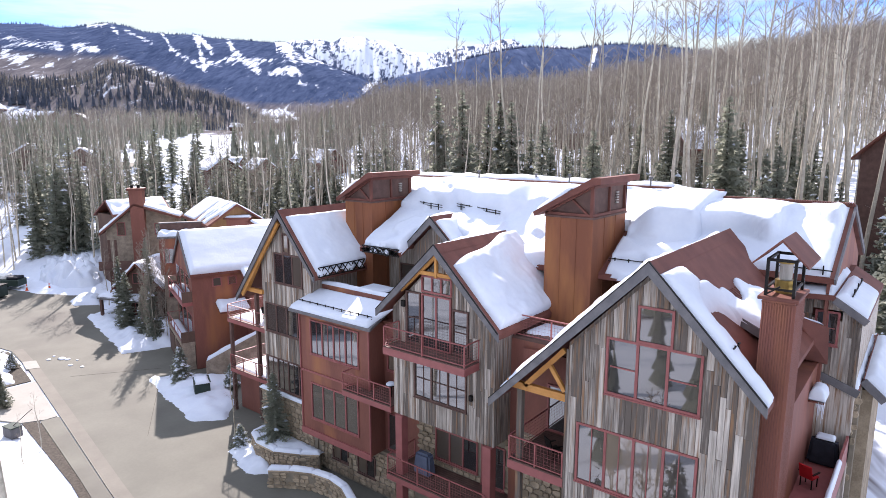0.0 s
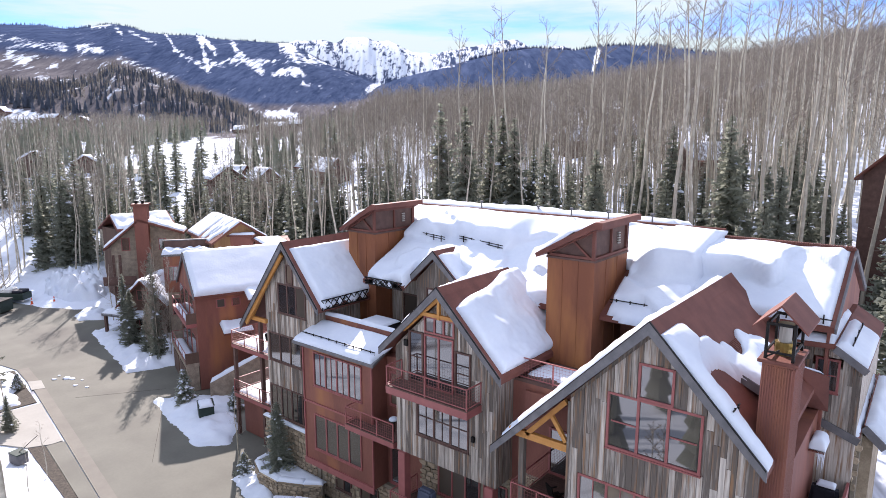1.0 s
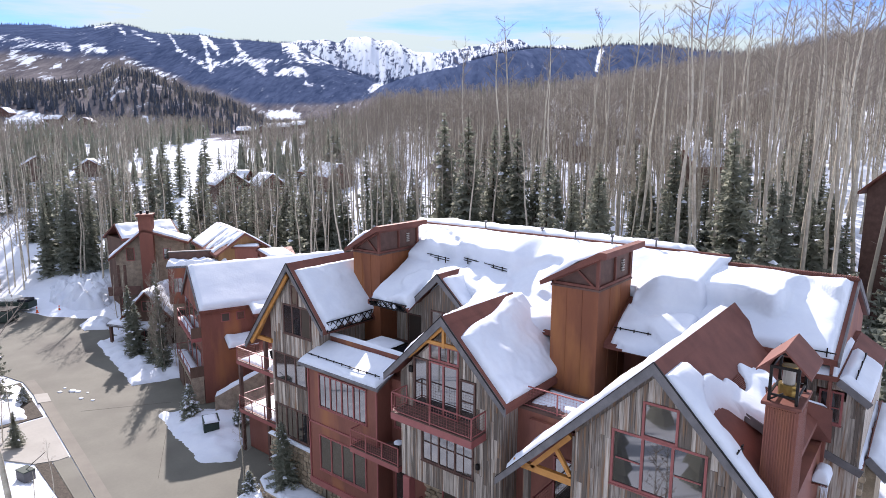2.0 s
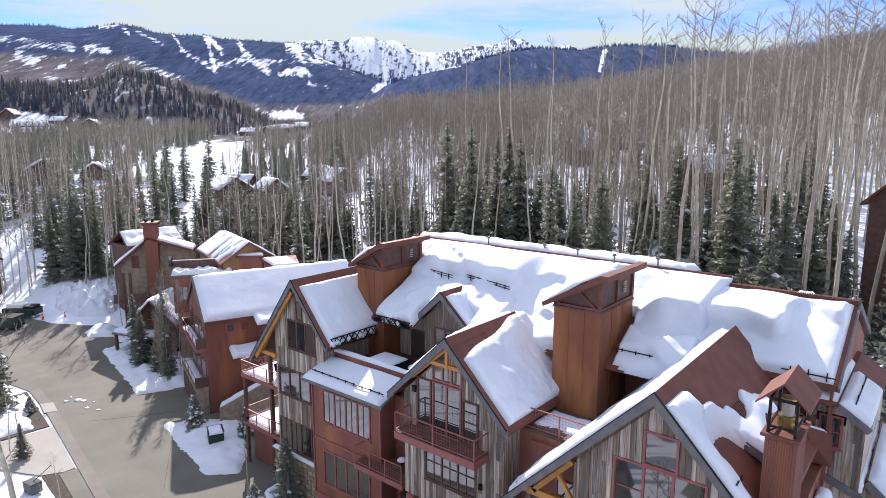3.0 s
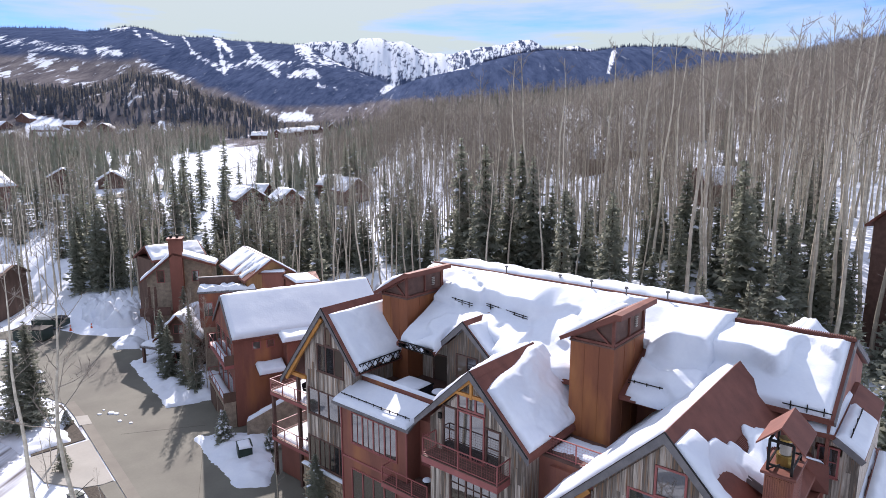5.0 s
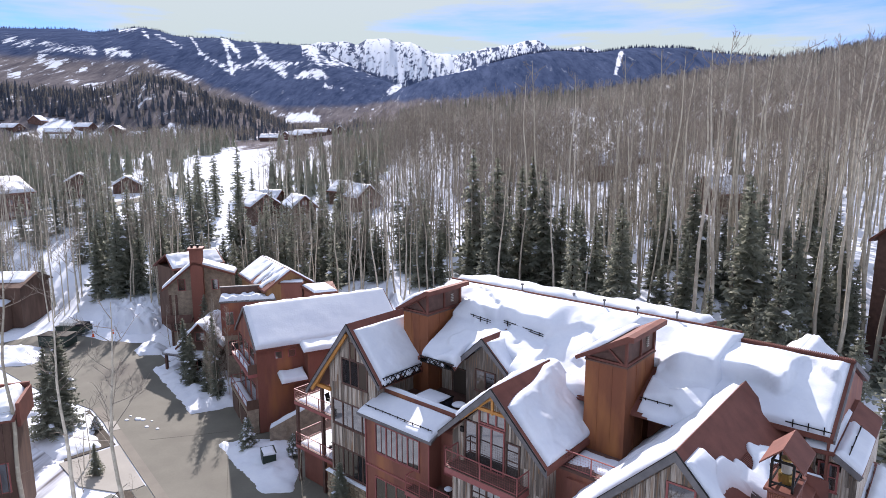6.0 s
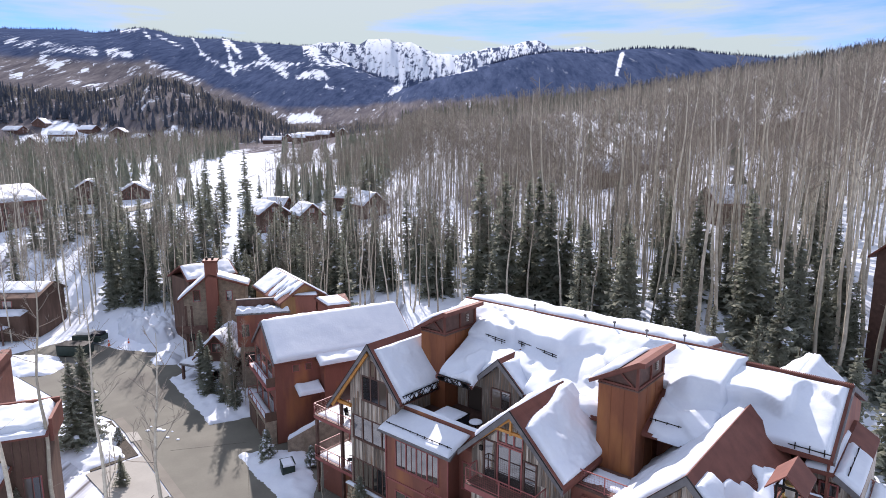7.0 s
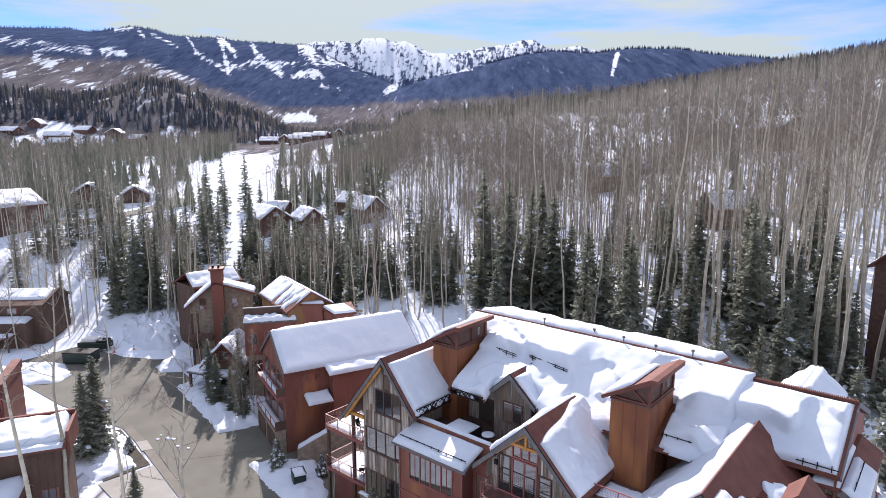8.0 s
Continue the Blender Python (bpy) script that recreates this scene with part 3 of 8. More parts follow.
def mound(name, outline, height, label, seed=0.0, step=0.35, base=0.0, lump=0.5):
    """Snow heaped on an outline: highest inside, steep at the rim."""
    xs, ys = [p[0] for p in outline], [p[1] for p in outline]
    n = len(outline)

    def inside(x, y):
        best, odd = 1e9, False
        for i in range(n):
            (x0, y0), (x1, y1) = outline[i], outline[(i + 1) % n]
            if (y0 > y) != (y1 > y) and x < (x1 - x0) * (y - y0) / (y1 - y0) + x0:
                odd = not odd
            t = max(0, min(1, ((x - x0) * (x1 - x0) + (y - y0) * (y1 - y0)) / ((x1 - x0) ** 2 + (y1 - y0) ** 2)))
            best = min(best, math.hypot(x - x0 - t * (x1 - x0), y - y0 - t * (y1 - y0)))
        return best if odd else -best

    step = min(step, 0.3)
    nx, ny = int((max(xs) - min(xs)) / step) + 3, int((max(ys) - min(ys)) / step) + 3
    verts, ok, faces = [], [], []
    for j in range(ny):
        for i in range(nx):
            x, y = min(xs) + (i - 1) * step, min(ys) + (j - 1) * step
            w = noise.noise(Vector((x * 0.9, y * 0.9, seed)))
            w2 = noise.noise(Vector((x * 2.7, y * 2.7, seed)))
            e = inside(x, y) + 0.22 * w + 0.12 * w2
            ok.append(e > -0.02)
            h = height * (0.4 * smooth01(-0.05, 0.4, e) + 0.6 * smooth01(0, 2.2, e)) * (1 + lump * w + 0.35 * lump * w2)
            verts.append((x, y, base + (h if e > 0 else -0.12 + 0.3 * max(e, -0.4))))
    for j in range(ny - 1):
        for i in range(nx - 1):
            q = (j * nx + i, j * nx + i + 1, (j + 1) * nx + i + 1, (j + 1) * nx + i)
            if any(ok[k] for k in q):
                faces.append(q)
    me = bpy.data.meshes.new(name)
    me.from_pydata(verts, [], faces)
    me.polygons.foreach_set("use_smooth", [True] * len(me.polygons))
    me.materials.append(SNOW)
    me.update()
    return tagged(new(name, me), label, "snow", "snow banks by the road", "stuff")


mound("snow_bank", [(-79.8, 30.5), (-71, 28.6), (-62.9, 27.0), (-60.9, 31.8), (-66, 36.5), (-75, 37), (-81.5, 35)], 0.75, "snow-covered planting bed with two spruces", 1.0)
mound("snow_bank", [(-54.4, 25.2), (-49.8, 24.2), (-43.2, 23.0), (-41.2, 25.0), (-43.4, 27.2), (-49.5, 30.5), (-52.6, 28.2)], 0.65, "lumpy snow-covered bed round a green utility box", 2.0)
mound("snow_bank", [(-104.5, 33.8), (-97, 34.4), (-94, 37.2), (-96, 41), (-105, 44), (-112, 42), (-111, 36)], 2.6, "high ploughed snow bank at the road end", 3.0, step=0.5, lump=0.7)
mound("snow_bank", [(-89.6, 32.2), (-86.6, 31.8), (-84.6, 34), (-87, 36), (-91.5, 35.4)], 1.1, "small heap of ploughed snow", 4.0)
mound("snow_bank", [(-73.5, 16.5), (-73.2, 19.7), (-69.5, 19.6), (-66.2, 18.2), (-62.6, 17.6), (-62.8, 13.6), (-70, 13)], 0.6, "patchy snow on a yard beside the road", 5.0)
mound("snow_bank", [(-53.8, 12.5), (-53.0, 14.8), (-40.9, 13.7), (-28, 11.6), (-20, 9), (-45, 7)], 0.45, "snow on a yard beside the pale drive", 6.0)
mound("snow_bank", [(-36.8, 22.2), (-33.4, 21.2), (-31.8, 22.2), (-34.6, 24.4), (-37, 24.2)], 0.95, "pointed heap of snow below the stone planter", 7.0, step=0.2)
# made-up bed that never comes into view; it gives the windows something to reflect
mound("snow_bank", [(-21, 16.4), (-14, 17.2), (-9, 15.2), (-3, 15.6), (4, 13.6), (4, 10.6), (-18, 11.0)], 0.8, "unseen snow-covered bed added for the window reflections", 9.0, step=0.5)
mound("snow_bank", [(-107.5, 19.2), (-101.6, 24.0), (-96.0, 23.0), (-94.0, 20.6), (-96.5, 17.2), (-106, 16.4)], 0.75, "lumpy snow heap beside the waste container", 10.0)
mound("snow_bank", [(-113, 17), (-98, 16.6), (-88, 16.9), (-76, 16.4), (-76, 12), (-113, 12)], 0.8, "long snow bank along the far side of the road", 8.0, step=0.6)


# crumbs of ploughed snow left on the road
for k, (x, y, r) in enumerate(((-66.2, 22.6, 0.34), (-65.6, 22.9, 0.24), (-66.9, 21.7, 0.2), (-63.6, 22.4, 0.2), (-62.3, 22.9, 0.16), (-67.6, 22.4, 0.14), (-64.6, 23.4, 0.12))):
    bm = bmesh.new()
    bmesh.ops.create_icosphere(bm, subdivisions=2, radius=1, matrix=Matrix.Translation((x, y, 0.08)) @ Matrix.Diagonal((r * 1.4, r, r * 0.45, 1)))
    for v in bm.verts:
        v.co += Vector((0.3 * r, 0.3 * r, 0.15 * r)) * noise.noise(v.co * 5.0 + Vector((k, 0, 0)))
    tagged(obj("snow_crumb", bm, SNOW, None, smooth=True), "crumb of ploughed snow on the bare road", "snow", "snow crumbs on the road")


# ---------------------------------------------------------------- the townhouse row
house = thing("townhouse", "four-storey mountain townhouse row of barn board, rusted steel and stone", "house")
A_Y, B_Y, C_Y = 21.1, 23.2, 25.0
A_X, A_Z, B_X, B_Z, C_X, C_Z = -7.45, 17.36, -18.55, 16.5, -32.96, 17.0


def gable_roof(parent, xl, zl, xa, za, xr, zr, y0, y1, thick=0.24):
    """Two sloping slabs from the ridge at xa, za to the eaves, with fascia boards and a ridge cap."""
    for x, z in ((xl, zl), (xr, zr)):
        bm = bmesh.new()
        prism_y(bm, [(xa, za), (x, z), (x, z - thick), (xa, za - thick)], y0 + 0.07, y1)
        part("roof", bm, RUST_ROOF, parent)
        bm = bmesh.new()
        prism_y(bm, [(xa, za + 0.03), (x, z + 0.03), (x, z - 0.34), (xa, za - 0.44)], y0 - 0.03, y0 + 0.07)
        part("fascia", bm, FASCIA, parent)
        bm = bmesh.new()
        prism_y(bm, [(xa, za + 0.075), (xa + (x - xa) * 0.995, z + 0.075), (xa + (x - xa) * 0.995, z + 0.03), (xa, za + 0.03)], y0 - 0.06, y0 + 0.02)
        part("drip_edge", bm, METAL_DARK, parent)
    bm = bmesh.new()
    k = 0.35
    sl, sr = (za - zl) / (xa - xl), (za - zr) / (xr - xa)
    prism_y(bm, [(xa - k, za - k * sl + 0.015), (xa, za + 0.05), (xa + k, za - k * sr + 0.015), (xa, za + 0.01)], y0 - 0.02, y1)
    part("ridge_cap", bm, RUST_ROOF, parent)


def gable_wall(parent, xl, xr, xa, za, slope_l, slope_r, z0, y0, y1, mat, name="wall", label=""):
    """A block with a pointed front: the wall below a gable roof."""
    zl, zr = za - (xa - xl) * slope_l, za - (xr - xa) * slope_r
    bm = bmesh.new()
    prism_y(bm, [(xl, z0), (xr, z0), (xr, zr), (xa, za), (xl, zl)], y0, y1)
    return part(name, bm, mat, parent, label)


def window(parent, x0, x1, z0, z1, y, cols=1, rows=1, trim=None, frame_w=0.09, bar=0.05, cross=False, y_out=0.07, name="window", sill=True):
    """A window in a wall that faces -y: frame, mullions, panes set back and thin glazing bars."""
    trim = trim or RED_TRIM
    w = part(name, bm_box(x0 - 0.01, x1 + 0.01, y + 0.01, y + 0.05, z0 - 0.01, z1 + 0.01), DARK_WOOD, parent)
    for a in ((x0 - frame_w, x0, z0 - frame_w, z1 + frame_w), (x1, x1 + frame_w, z0 - frame_w, z1 + frame_w), (x0, x1, z1, z1 + frame_w), (x0, x1, z0 - frame_w, z0)):
        part("frame", bm_box(a[0], a[1], y - y_out, y + 0.02, a[2], a[3]), trim, w)
    for i in range(1, cols):
        c = x0 + (x1 - x0) * i / cols
        part("mullion", bm_box(c - bar, c + bar, y - y_out + 0.012, y + 0.02, z0, z1), trim, w)
    for i in range(cols):
        a, b = x0 + (x1 - x0) * i / cols, x0 + (x1 - x0) * (i + 1) / cols
        t = random.uniform(-0.006, 0.006)
        bm = bmesh.new()
        hexa(bm, [(a + 0.02, y - 0.012 + t, z0), (b - 0.02, y - 0.012 - t, z0), (b - 0.02, y + 0.004, z0), (a + 0.02, y + 0.004, z0)], [(a + 0.02, y - 0.012 + t, z1), (b - 0.02, y - 0.012 - t, z1), (b - 0.02, y + 0.004, z1), (a + 0.02, y + 0.004, z1)])
        part("pane", bm, GLASS, w)
        for j in range(1, rows):
            c = z0 + (z1 - z0) * j / rows
            part("glazing_bar", bm_box(a + bar, b - bar, y - 0.045, y - 0.02, c - 0.022, c + 0.022), trim, w)
        if cross:
            c = (a + b) / 2
            part("glazing_bar", bm_box(c - 0.018, c + 0.018, y - 0.042, y - 0.02, z0, z1), trim, w)
    if sill:
        part("sill", bm_box(x0 - frame_w - 0.03, x1 + frame_w + 0.03, y - y_out - 0.04, y + 0.01, z0 - frame_w - 0.05, z0 - frame_w), trim, w)
    return w


BOARD_WALLS = []


def boards(wall, xl, xr, z0, top, y, holes, seed, w0=0.13, w1=0.27):
    """Remember a boarded wall that faces -y; its planks are laid at the end."""
    BOARD_WALLS.append((wall, xl, xr, z0, top, y, holes, seed, w0, w1))


def railing(parent, p, q, height=1.05, posts=4, mesh=True, mat=None, first=0):
    """A steel railing from p to q with posts, rails and a wire infill."""
    mat = mat or RED_TRIM
    p, q = Vector(p), Vector(q)
    if first:
        p = p + (q - p).normalized() * 0.035
    r = part("railing", bm_beam(p + Vector((0, 0, height)), q + Vector((0, 0, height)), 0.06, 0.05), mat, parent)
    part("bottom_rail", bm_beam(p + Vector((0, 0, 0.1)), q + Vector((0, 0, 0.1)), 0.04, 0.04), mat, r)
    for i in range(first, posts):
        a = p.lerp(q, i / (posts - 1))
        part("post", bm_beam(a, a + Vector((0, 0, height)), 0.06, 0.06), mat, r)
    if mesh:
        bm = bmesh.new()
        n = max(2, int((q - p).length / 0.16))
        for i in range(1, n):
            a = p.lerp(q, i / n)
            beam(bm, a + Vector((0, 0, 0.1)), a + Vector((0, 0, height)), 0.007, 0.007)
        for k in range(1, 6):
            beam(bm, p + Vector((0, 0, 0.1 + k * 0.158)), q + Vector((0, 0, 0.1 + k * 0.158)), 0.007, 0.007)
        tagged(part("wire_infill", bm, mat, r), kind="stuff")
    return r


def deck(parent, x0, x1, y0, y1, z, fascia=0.3, sides="lfr", floor_mat=None, height=1.05, posts=4):
    """A balcony: boarded floor, red fascia and a railing on the sides named (left, front, right)."""
    d = part("balcony", bm_box(x0, x1, y0, y1, z - fascia, z - 0.05), RED_TRIM, parent)
    n = max(3, int((y1 - y0) / 0.16))
    for i in range(n):
        a, b = y0 + (y1 - y0) * i / n, y0 + (y1 - y0) * (i + 1) / n
        part("floor_board", bm_box(x0 + 0.02, x1 - 0.02, a + 0.008, b - 0.008, z - 0.05, z), floor_mat or DARK_WOOD, d)
    if "f" in sides:
        railing(d, (x0 + 0.05, y0 + 0.05, z), (x1 - 0.05, y0 + 0.05, z), height, posts)
    if "l" in sides:
        railing(d, (x0 + 0.05, y0 + 0.05, z), (x0 + 0.05, y1, z), height, 2, first=1)
    if "r" in sides:
        railing(d, (x1 - 0.05, y0 + 0.05, z), (x1 - 0.05, y1, z), height, 2, first=1)
    return d


# --- first unit: large gable
wall_a = gable_wall(house, -10.54, -3.85, A_X, 16.95, 1.03, 1.04, 0.3, A_Y, 31.0, BARN, label="weathered grey-brown barn board gable wall")
gable_roof(house, -13.95, 10.72, A_X, A_Z, -3.45, 13.2, 20.6, 30.9)
window(house, -8.93, -5.65, 12.22, 14.25, A_Y, cols=3)
window(house, -7.81, -6.69, 14.42, 15.62, A_Y, sill=False)
window(house, -10.0, -5.6, 8.3, 10.58, A_Y, cols=4, cross=True)
for x0, x1 in ((-8.84, -7.92), (-6.66, -5.74)):
    part("sash_bar", bm_box(x0, x1, A_Y - 0.05, A_Y - 0.02, 13.2, 13.25), RED_TRIM, house)
boards(wall_a, -10.54, -3.85, 7.0, [(-10.54, 13.6), (A_X, 16.75), (-3.85, 13.05)], A_Y, [(-9.02, -5.56, 12.13, 14.3), (-7.9, -6.6, 14.3, 15.71), (-10.09, -5.51, 8.2, 10.67)], 1)
part("corner_board", bm_box(-10.62, -10.5, A_Y - 0.06, A_Y + 0.12, 0.3, 13.5), BARN, house)
# its porch under the long slope
deck(house, -13.2, -10.6, 21.0, 24.4, 8.1, fascia=0.42, sides="lf", posts=3)
part("post", bm_beam((-12.75, 21.25, 3.0), (-12.75, 21.25, 11.5), 0.24, 0.24), BARN, house)
part("beam", bm_beam((-13.35, 21.2, 11.45), (-10.6, 21.2, 11.45), 0.2, 0.3), TIMBER, house, "orange-stained timber tie beam")
part("strut", bm_beam((-12.5, 21.18, 11.5), (-10.75, 21.18, 13.4), 0.16, 0.2), TIMBER, house)
part("strut", bm_beam((-11.45, 21.16, 12.75), (-10.7, 21.16, 11.7), 0.14, 0.16), TIMBER, house)
part("wall", bm_box(-14.6, -10.4, 24.4, 29.0, 7.6, 11.8), RUST, house, "rusted-steel back wall of the porch")
porch_base = part("wall", bm_box(-14.6, -10.4, 24.4, 29.0, 0.3, 7.6), MORTAR, house, "tan stone wall below the porch")
window(house, -13.1, -11.3, 8.2, 10.3, 24.4, cols=2)
part("post", bm_beam((-12.0, 24.3, 8.1), (-12.0, 24.3, 11.8), 0.2, 0.2), RED_TRIM, house)

# --- second unit
wall_b = gable_wall(house, -21.8, -15.35, B_X, 15.95, 0.95, 0.95, 6.95, B_Y, 30.0, BARN, label="weathered grey-brown barn board gable wall")
deck_wall = gable_wall(house, -21.6, -15.5, B_X, 6.95, 0.0, 0.0, 0.3, B_Y + 1.8, 30.0, MORTAR, label="tan stone wall behind the lower deck")
gable_roof(house, -22.5, 12.68, B_X, B_Z, -14.8, 12.8, 22.6, 28.9)
window(house, -20.25, -17.05, 8.36, 10.38, B_Y, cols=3, rows=2, trim=DARK_WOOD, cross=True)
window(house, -20.75, -19.95, 11.25, 13.8, B_Y - 0.02, cols=1, rows=2, trim=DARK_WOOD)
window(house, -19.7, -18.0, 11.15, 13.8, B_Y - 0.02, cols=2, name="french_door")
window(house, -17.75, -16.95, 11.25, 13.3, B_Y - 0.02, cols=1, rows=2, trim=DARK_WOOD)
window(house, -19.7, -17.95, 14.05, 14.75, B_Y - 0.02, cols=3, sill=False)
deck(house, -21.4, -16.2, 21.95, 23.15, 11.1, fascia=0.42, sides="lfr", posts=3)
boards(wall_b, -21.8, -15.35, 6.95, [(-21.8, 12.75), (B_X, 15.8), (-15.35, 12.75)], B_Y, [(-20.35, -16.95, 8.2, 10.5), (-20.9, -19.85, 11.0, 13.9), (-19.8, -17.9, 11.0, 14.85), (-17.85, -16.85, 11.0, 13.4)], 2)
for xa, xb, zb in ((-20.9, B_X, 13.6), (-16.2, B_X, 13.6)):
    part("strut", bm_beam((xa, 22.85, 13.95), (xb, 22.85, 16.0), 0.14, 0.2), TIMBER, house)
part("beam", bm_beam((-19.7, 22.82, 15.05), (-17.4, 22.82, 15.05), 0.14, 0.18), TIMBER, house, "orange-stained timber collar beam")
part("king_post", bm_beam((B_X, 22.8, 14.9), (B_X, 22.8, 16.1), 0.14, 0.16), TIMBER, house)
part("wall_lamp", bm_box(-21.1, -20.85, B_Y - 0.2, B_Y - 0.04, 13.0, 13.35, 0.03), METAL_DARK, house, "dark iron wall lantern")
part("wall_lamp", bm_box(-16.75, -16.55, B_Y - 0.2, B_Y - 0.04, 9.0, 9.3, 0.03), METAL_DARK, house, "dark iron wall lantern")
# its lower deck on red steel posts
for x in (-21.35, -15.65):
    part("post", bm_box(x - 0.24, x + 0.24, 23.0, 23.5, 0.1, 6.95, 0.02), RED_TRIM, house, "red-painted steel post")
deck(house, -22.0, -15.5, 22.7, 25.0, 3.55, fascia=0.35, sides="lf", posts=4)
window(house, -20.3, -17.6, 4.1, 5.75, B_Y + 1.8, cols=3)
window(house, -17.2, -15.9, 3.7, 5.9, B_Y + 1.8, cols=1, name="door")

# --- third unit
wall_c = gable_wall(house, -35.75, -30.6, C_X, 16.5, 1.12, 1.13, 4.2, C_Y, 32.0, BARN, label="weathered grey-brown barn board gable wall")
gable_roof(house, -38.1, 10.6, C_X, C_Z, -29.6, 13.1, 24.4, 31.6)
window(house, -34.2, -31.5, 12.1, 14.0, C_Y, cols=3, rows=1, trim=DARK_WOOD)
window(house, -33.25, -32.75, 14.2, 15.35, C_Y, cols=1, trim=DARK_WOOD)
window(house, -35.4, -31.0, 8.55, 10.42, C_Y, cols=4, trim=DARK_WOOD)
window(house, -35.5, -31.0, 4.5, 6.6, C_Y, cols=4, trim=DARK_WOOD, cross=True)
boards(wall_c, -35.75, -30.6, 4.2, [(-35.75, 13.3), (C_X, 16.4), (-30.6, 13.75)], C_Y, [(-34.3, -31.4, 12.0, 14.1), (-33.35, -32.65, 14.1, 15.45), (-35.5, -30.9, 8.45, 10.52), (-35.6, -30.9, 4.4, 6.7)], 3)
part("strut", bm_beam((-37.6, 24.6, 10.75), (-33.2, 24.6, 16.2), 0.16, 0.3), TIMBER, house, "orange-stained timber rafter")
part("beam", bm_beam((-37.4, 24.9, 11.15), (-35.6, 24.9, 11.15), 0.2, 0.28), TIMBER, house, "orange-stained timber tie beam")
part("strut", bm_beam((-37.2, 24.85, 11.2), (-35.8, 24.85, 13.2), 0.14, 0.18), TIMBER, house)
part("post", bm_beam((-39.0, 26.7, 0.2), (-39.0, 26.7, 11.0), 0.26, 0.26), DARK_WOOD, house)
deck(house, -42.6, -35.8, 26.4, 30.5, 7.75, fascia=0.35, sides="lf", posts=5, floor_mat=DARK_WOOD)
deck(house, -42.6, -35.8, 26.4, 30.5, 3.7, fascia=0.35, sides="lf", posts=5, floor_mat=DARK_WOOD)
for z in (0.1, 3.7):
    part("post", bm_beam((-42.4, 26.6, z), (-42.4, 26.6, z + 3.9), 0.24, 0.24), DARK_WOOD, house)
part("wall", bm_box(-42.5, -35.7, 27.2, 34.0, 0.1, 3.35), RUST, house, "rusted-steel garage wall below the decks")
part("wall", bm_box(-40.5, -35.7, 30.5, 36.0, 3.35, 12.0), RUST, house)
window(house, -40.0, -36.4, 4.0, 6.2, 30.5, cols=3)
window(house, -40.0, -36.4, 8.0, 10.2, 30.5, cols=3)
base_c = part("wall", bm_box(-36.3, -30.4, 24.9, 31.5, 0.1, 4.1), MORTAR, house, "rubble stone base wall")
part("ledge", bm_box(-36.4, -30.4, 24.75, 25.05, 4.1, 4.22), STONE_MAT, house)

# --- steel bay between
bay = part("bay", bm_box(-30.75, -24.55, 24.1, 27.5, 3.0, 11.0), RUST, house, "rusted-steel clad bay")
for x in (-30.75, -24.6):
    part("trim", bm_box(x - 0.02, x + 0.07, 24.02, 24.12, 3.0, 10.95), RED_TRIM, bay)
part("trim", bm_box(-30.8, -24.5, 23.98, 24.1, 2.75, 3.15), RED_TRIM, bay)
part("trim", bm_box(-30.8, -24.5, 24.02, 24.1, 7.0, 7.12), RED_TRIM, bay)
window(house, -29.65, -25.5, 8.35, 10.42, 24.1, cols=4, cross=True)
window(house, -29.72, -25.62, 4.05, 6.3, 24.1, cols=4)
bm = bmesh.new()
hexa(bm, [(-31.0, 23.45, 10.95), (-23.85, 23.45, 10.95), (-24.3, 26.0, 11.75), (-31.0, 26.0, 11.75)], [(-31.0, 23.45, 11.12), (-23.85, 23.45, 11.12), (-24.3, 26.0, 11.92), (-31.0, 26.0, 11.92)])
part("shed_roof", bm, FASCIA, bay)
part("parapet", bm_box(-31.2, -23.2, 25.9, 26.15, 10.9, 12.35), RUST, house)
part("terrace_floor", bm_box(-31.2, -22.0, 26.15, 31.5, 11.1, 11.3), DARK_WOOD, house)
part("wall", bm_box(-24.6, -21.7, 25.3, 31.0, 0.3, 11.05), RUST, house, "rusted-steel wall in the recess")
window(house, -24.2, -22.9, 8.2, 10.1, 25.3, cols=2, rows=2)
window(house, -24.2, -22.9, 3.2, 5.4, 25.3, cols=1)
deck(house, -26.0, -22.1, 23.2, 25.2, 7.15, fascia=0.35, sides="lf", posts=4)
base_bay = part("wall", bm_box(-30.4, -21.6, 25.0, 30.0, 0.1, 3.0), MORTAR, house, "rubble stone base wall")
window(house, -28.9, -27.6, 1.2, 2.4, 25.0, cols=2, trim=DARK_WOOD)
window(house, -26.6, -25.2, 1.0, 2.3, 25.0, cols=2, trim=DARK_WOOD)

# --- dormer above the terrace
gable_wall(house, -25.3, -22.0, -23.6, 16.45, 0.9, 0.9, 11.2, 28.9, 33.0, BARN)
gable_roof(house, -25.8, 14.8, -23.6, 16.9, -21.4, 14.9, 28.4, 31.4, thick=0.16)
window(house, -24.4, -22.8, 13.0, 14.4, 28.9, cols=2, trim=DARK_WOOD)
window(house, -27.9, -26.6, 11.3, 13.2, 30.6, cols=1, trim=DARK_WOOD, name="door")
part("wall", bm_box(-30.0, -25.6, 30.6, 33.0, 11.2, 14.4), BARN, house)

# --- recess between the second and the first unit
part("wall", bm_box(-15.4, -10.5, 26.3, 31.0, 0.3, 12.2), RUST, house, "rusted-steel wall with a roof terrace above")
part("terrace_floor", bm_box(-15.3, -11.5, 24.6, 31.0, 12.1, 12.25), DARK_WOOD, house)
part("wall", bm_box(-15.4, -11.9, 24.6, 26.4, 0.3, 12.1), RUST, house)
railing(house, (-15.2, 24.65, 12.25), (-11.3, 24.65, 12.25), posts=3)

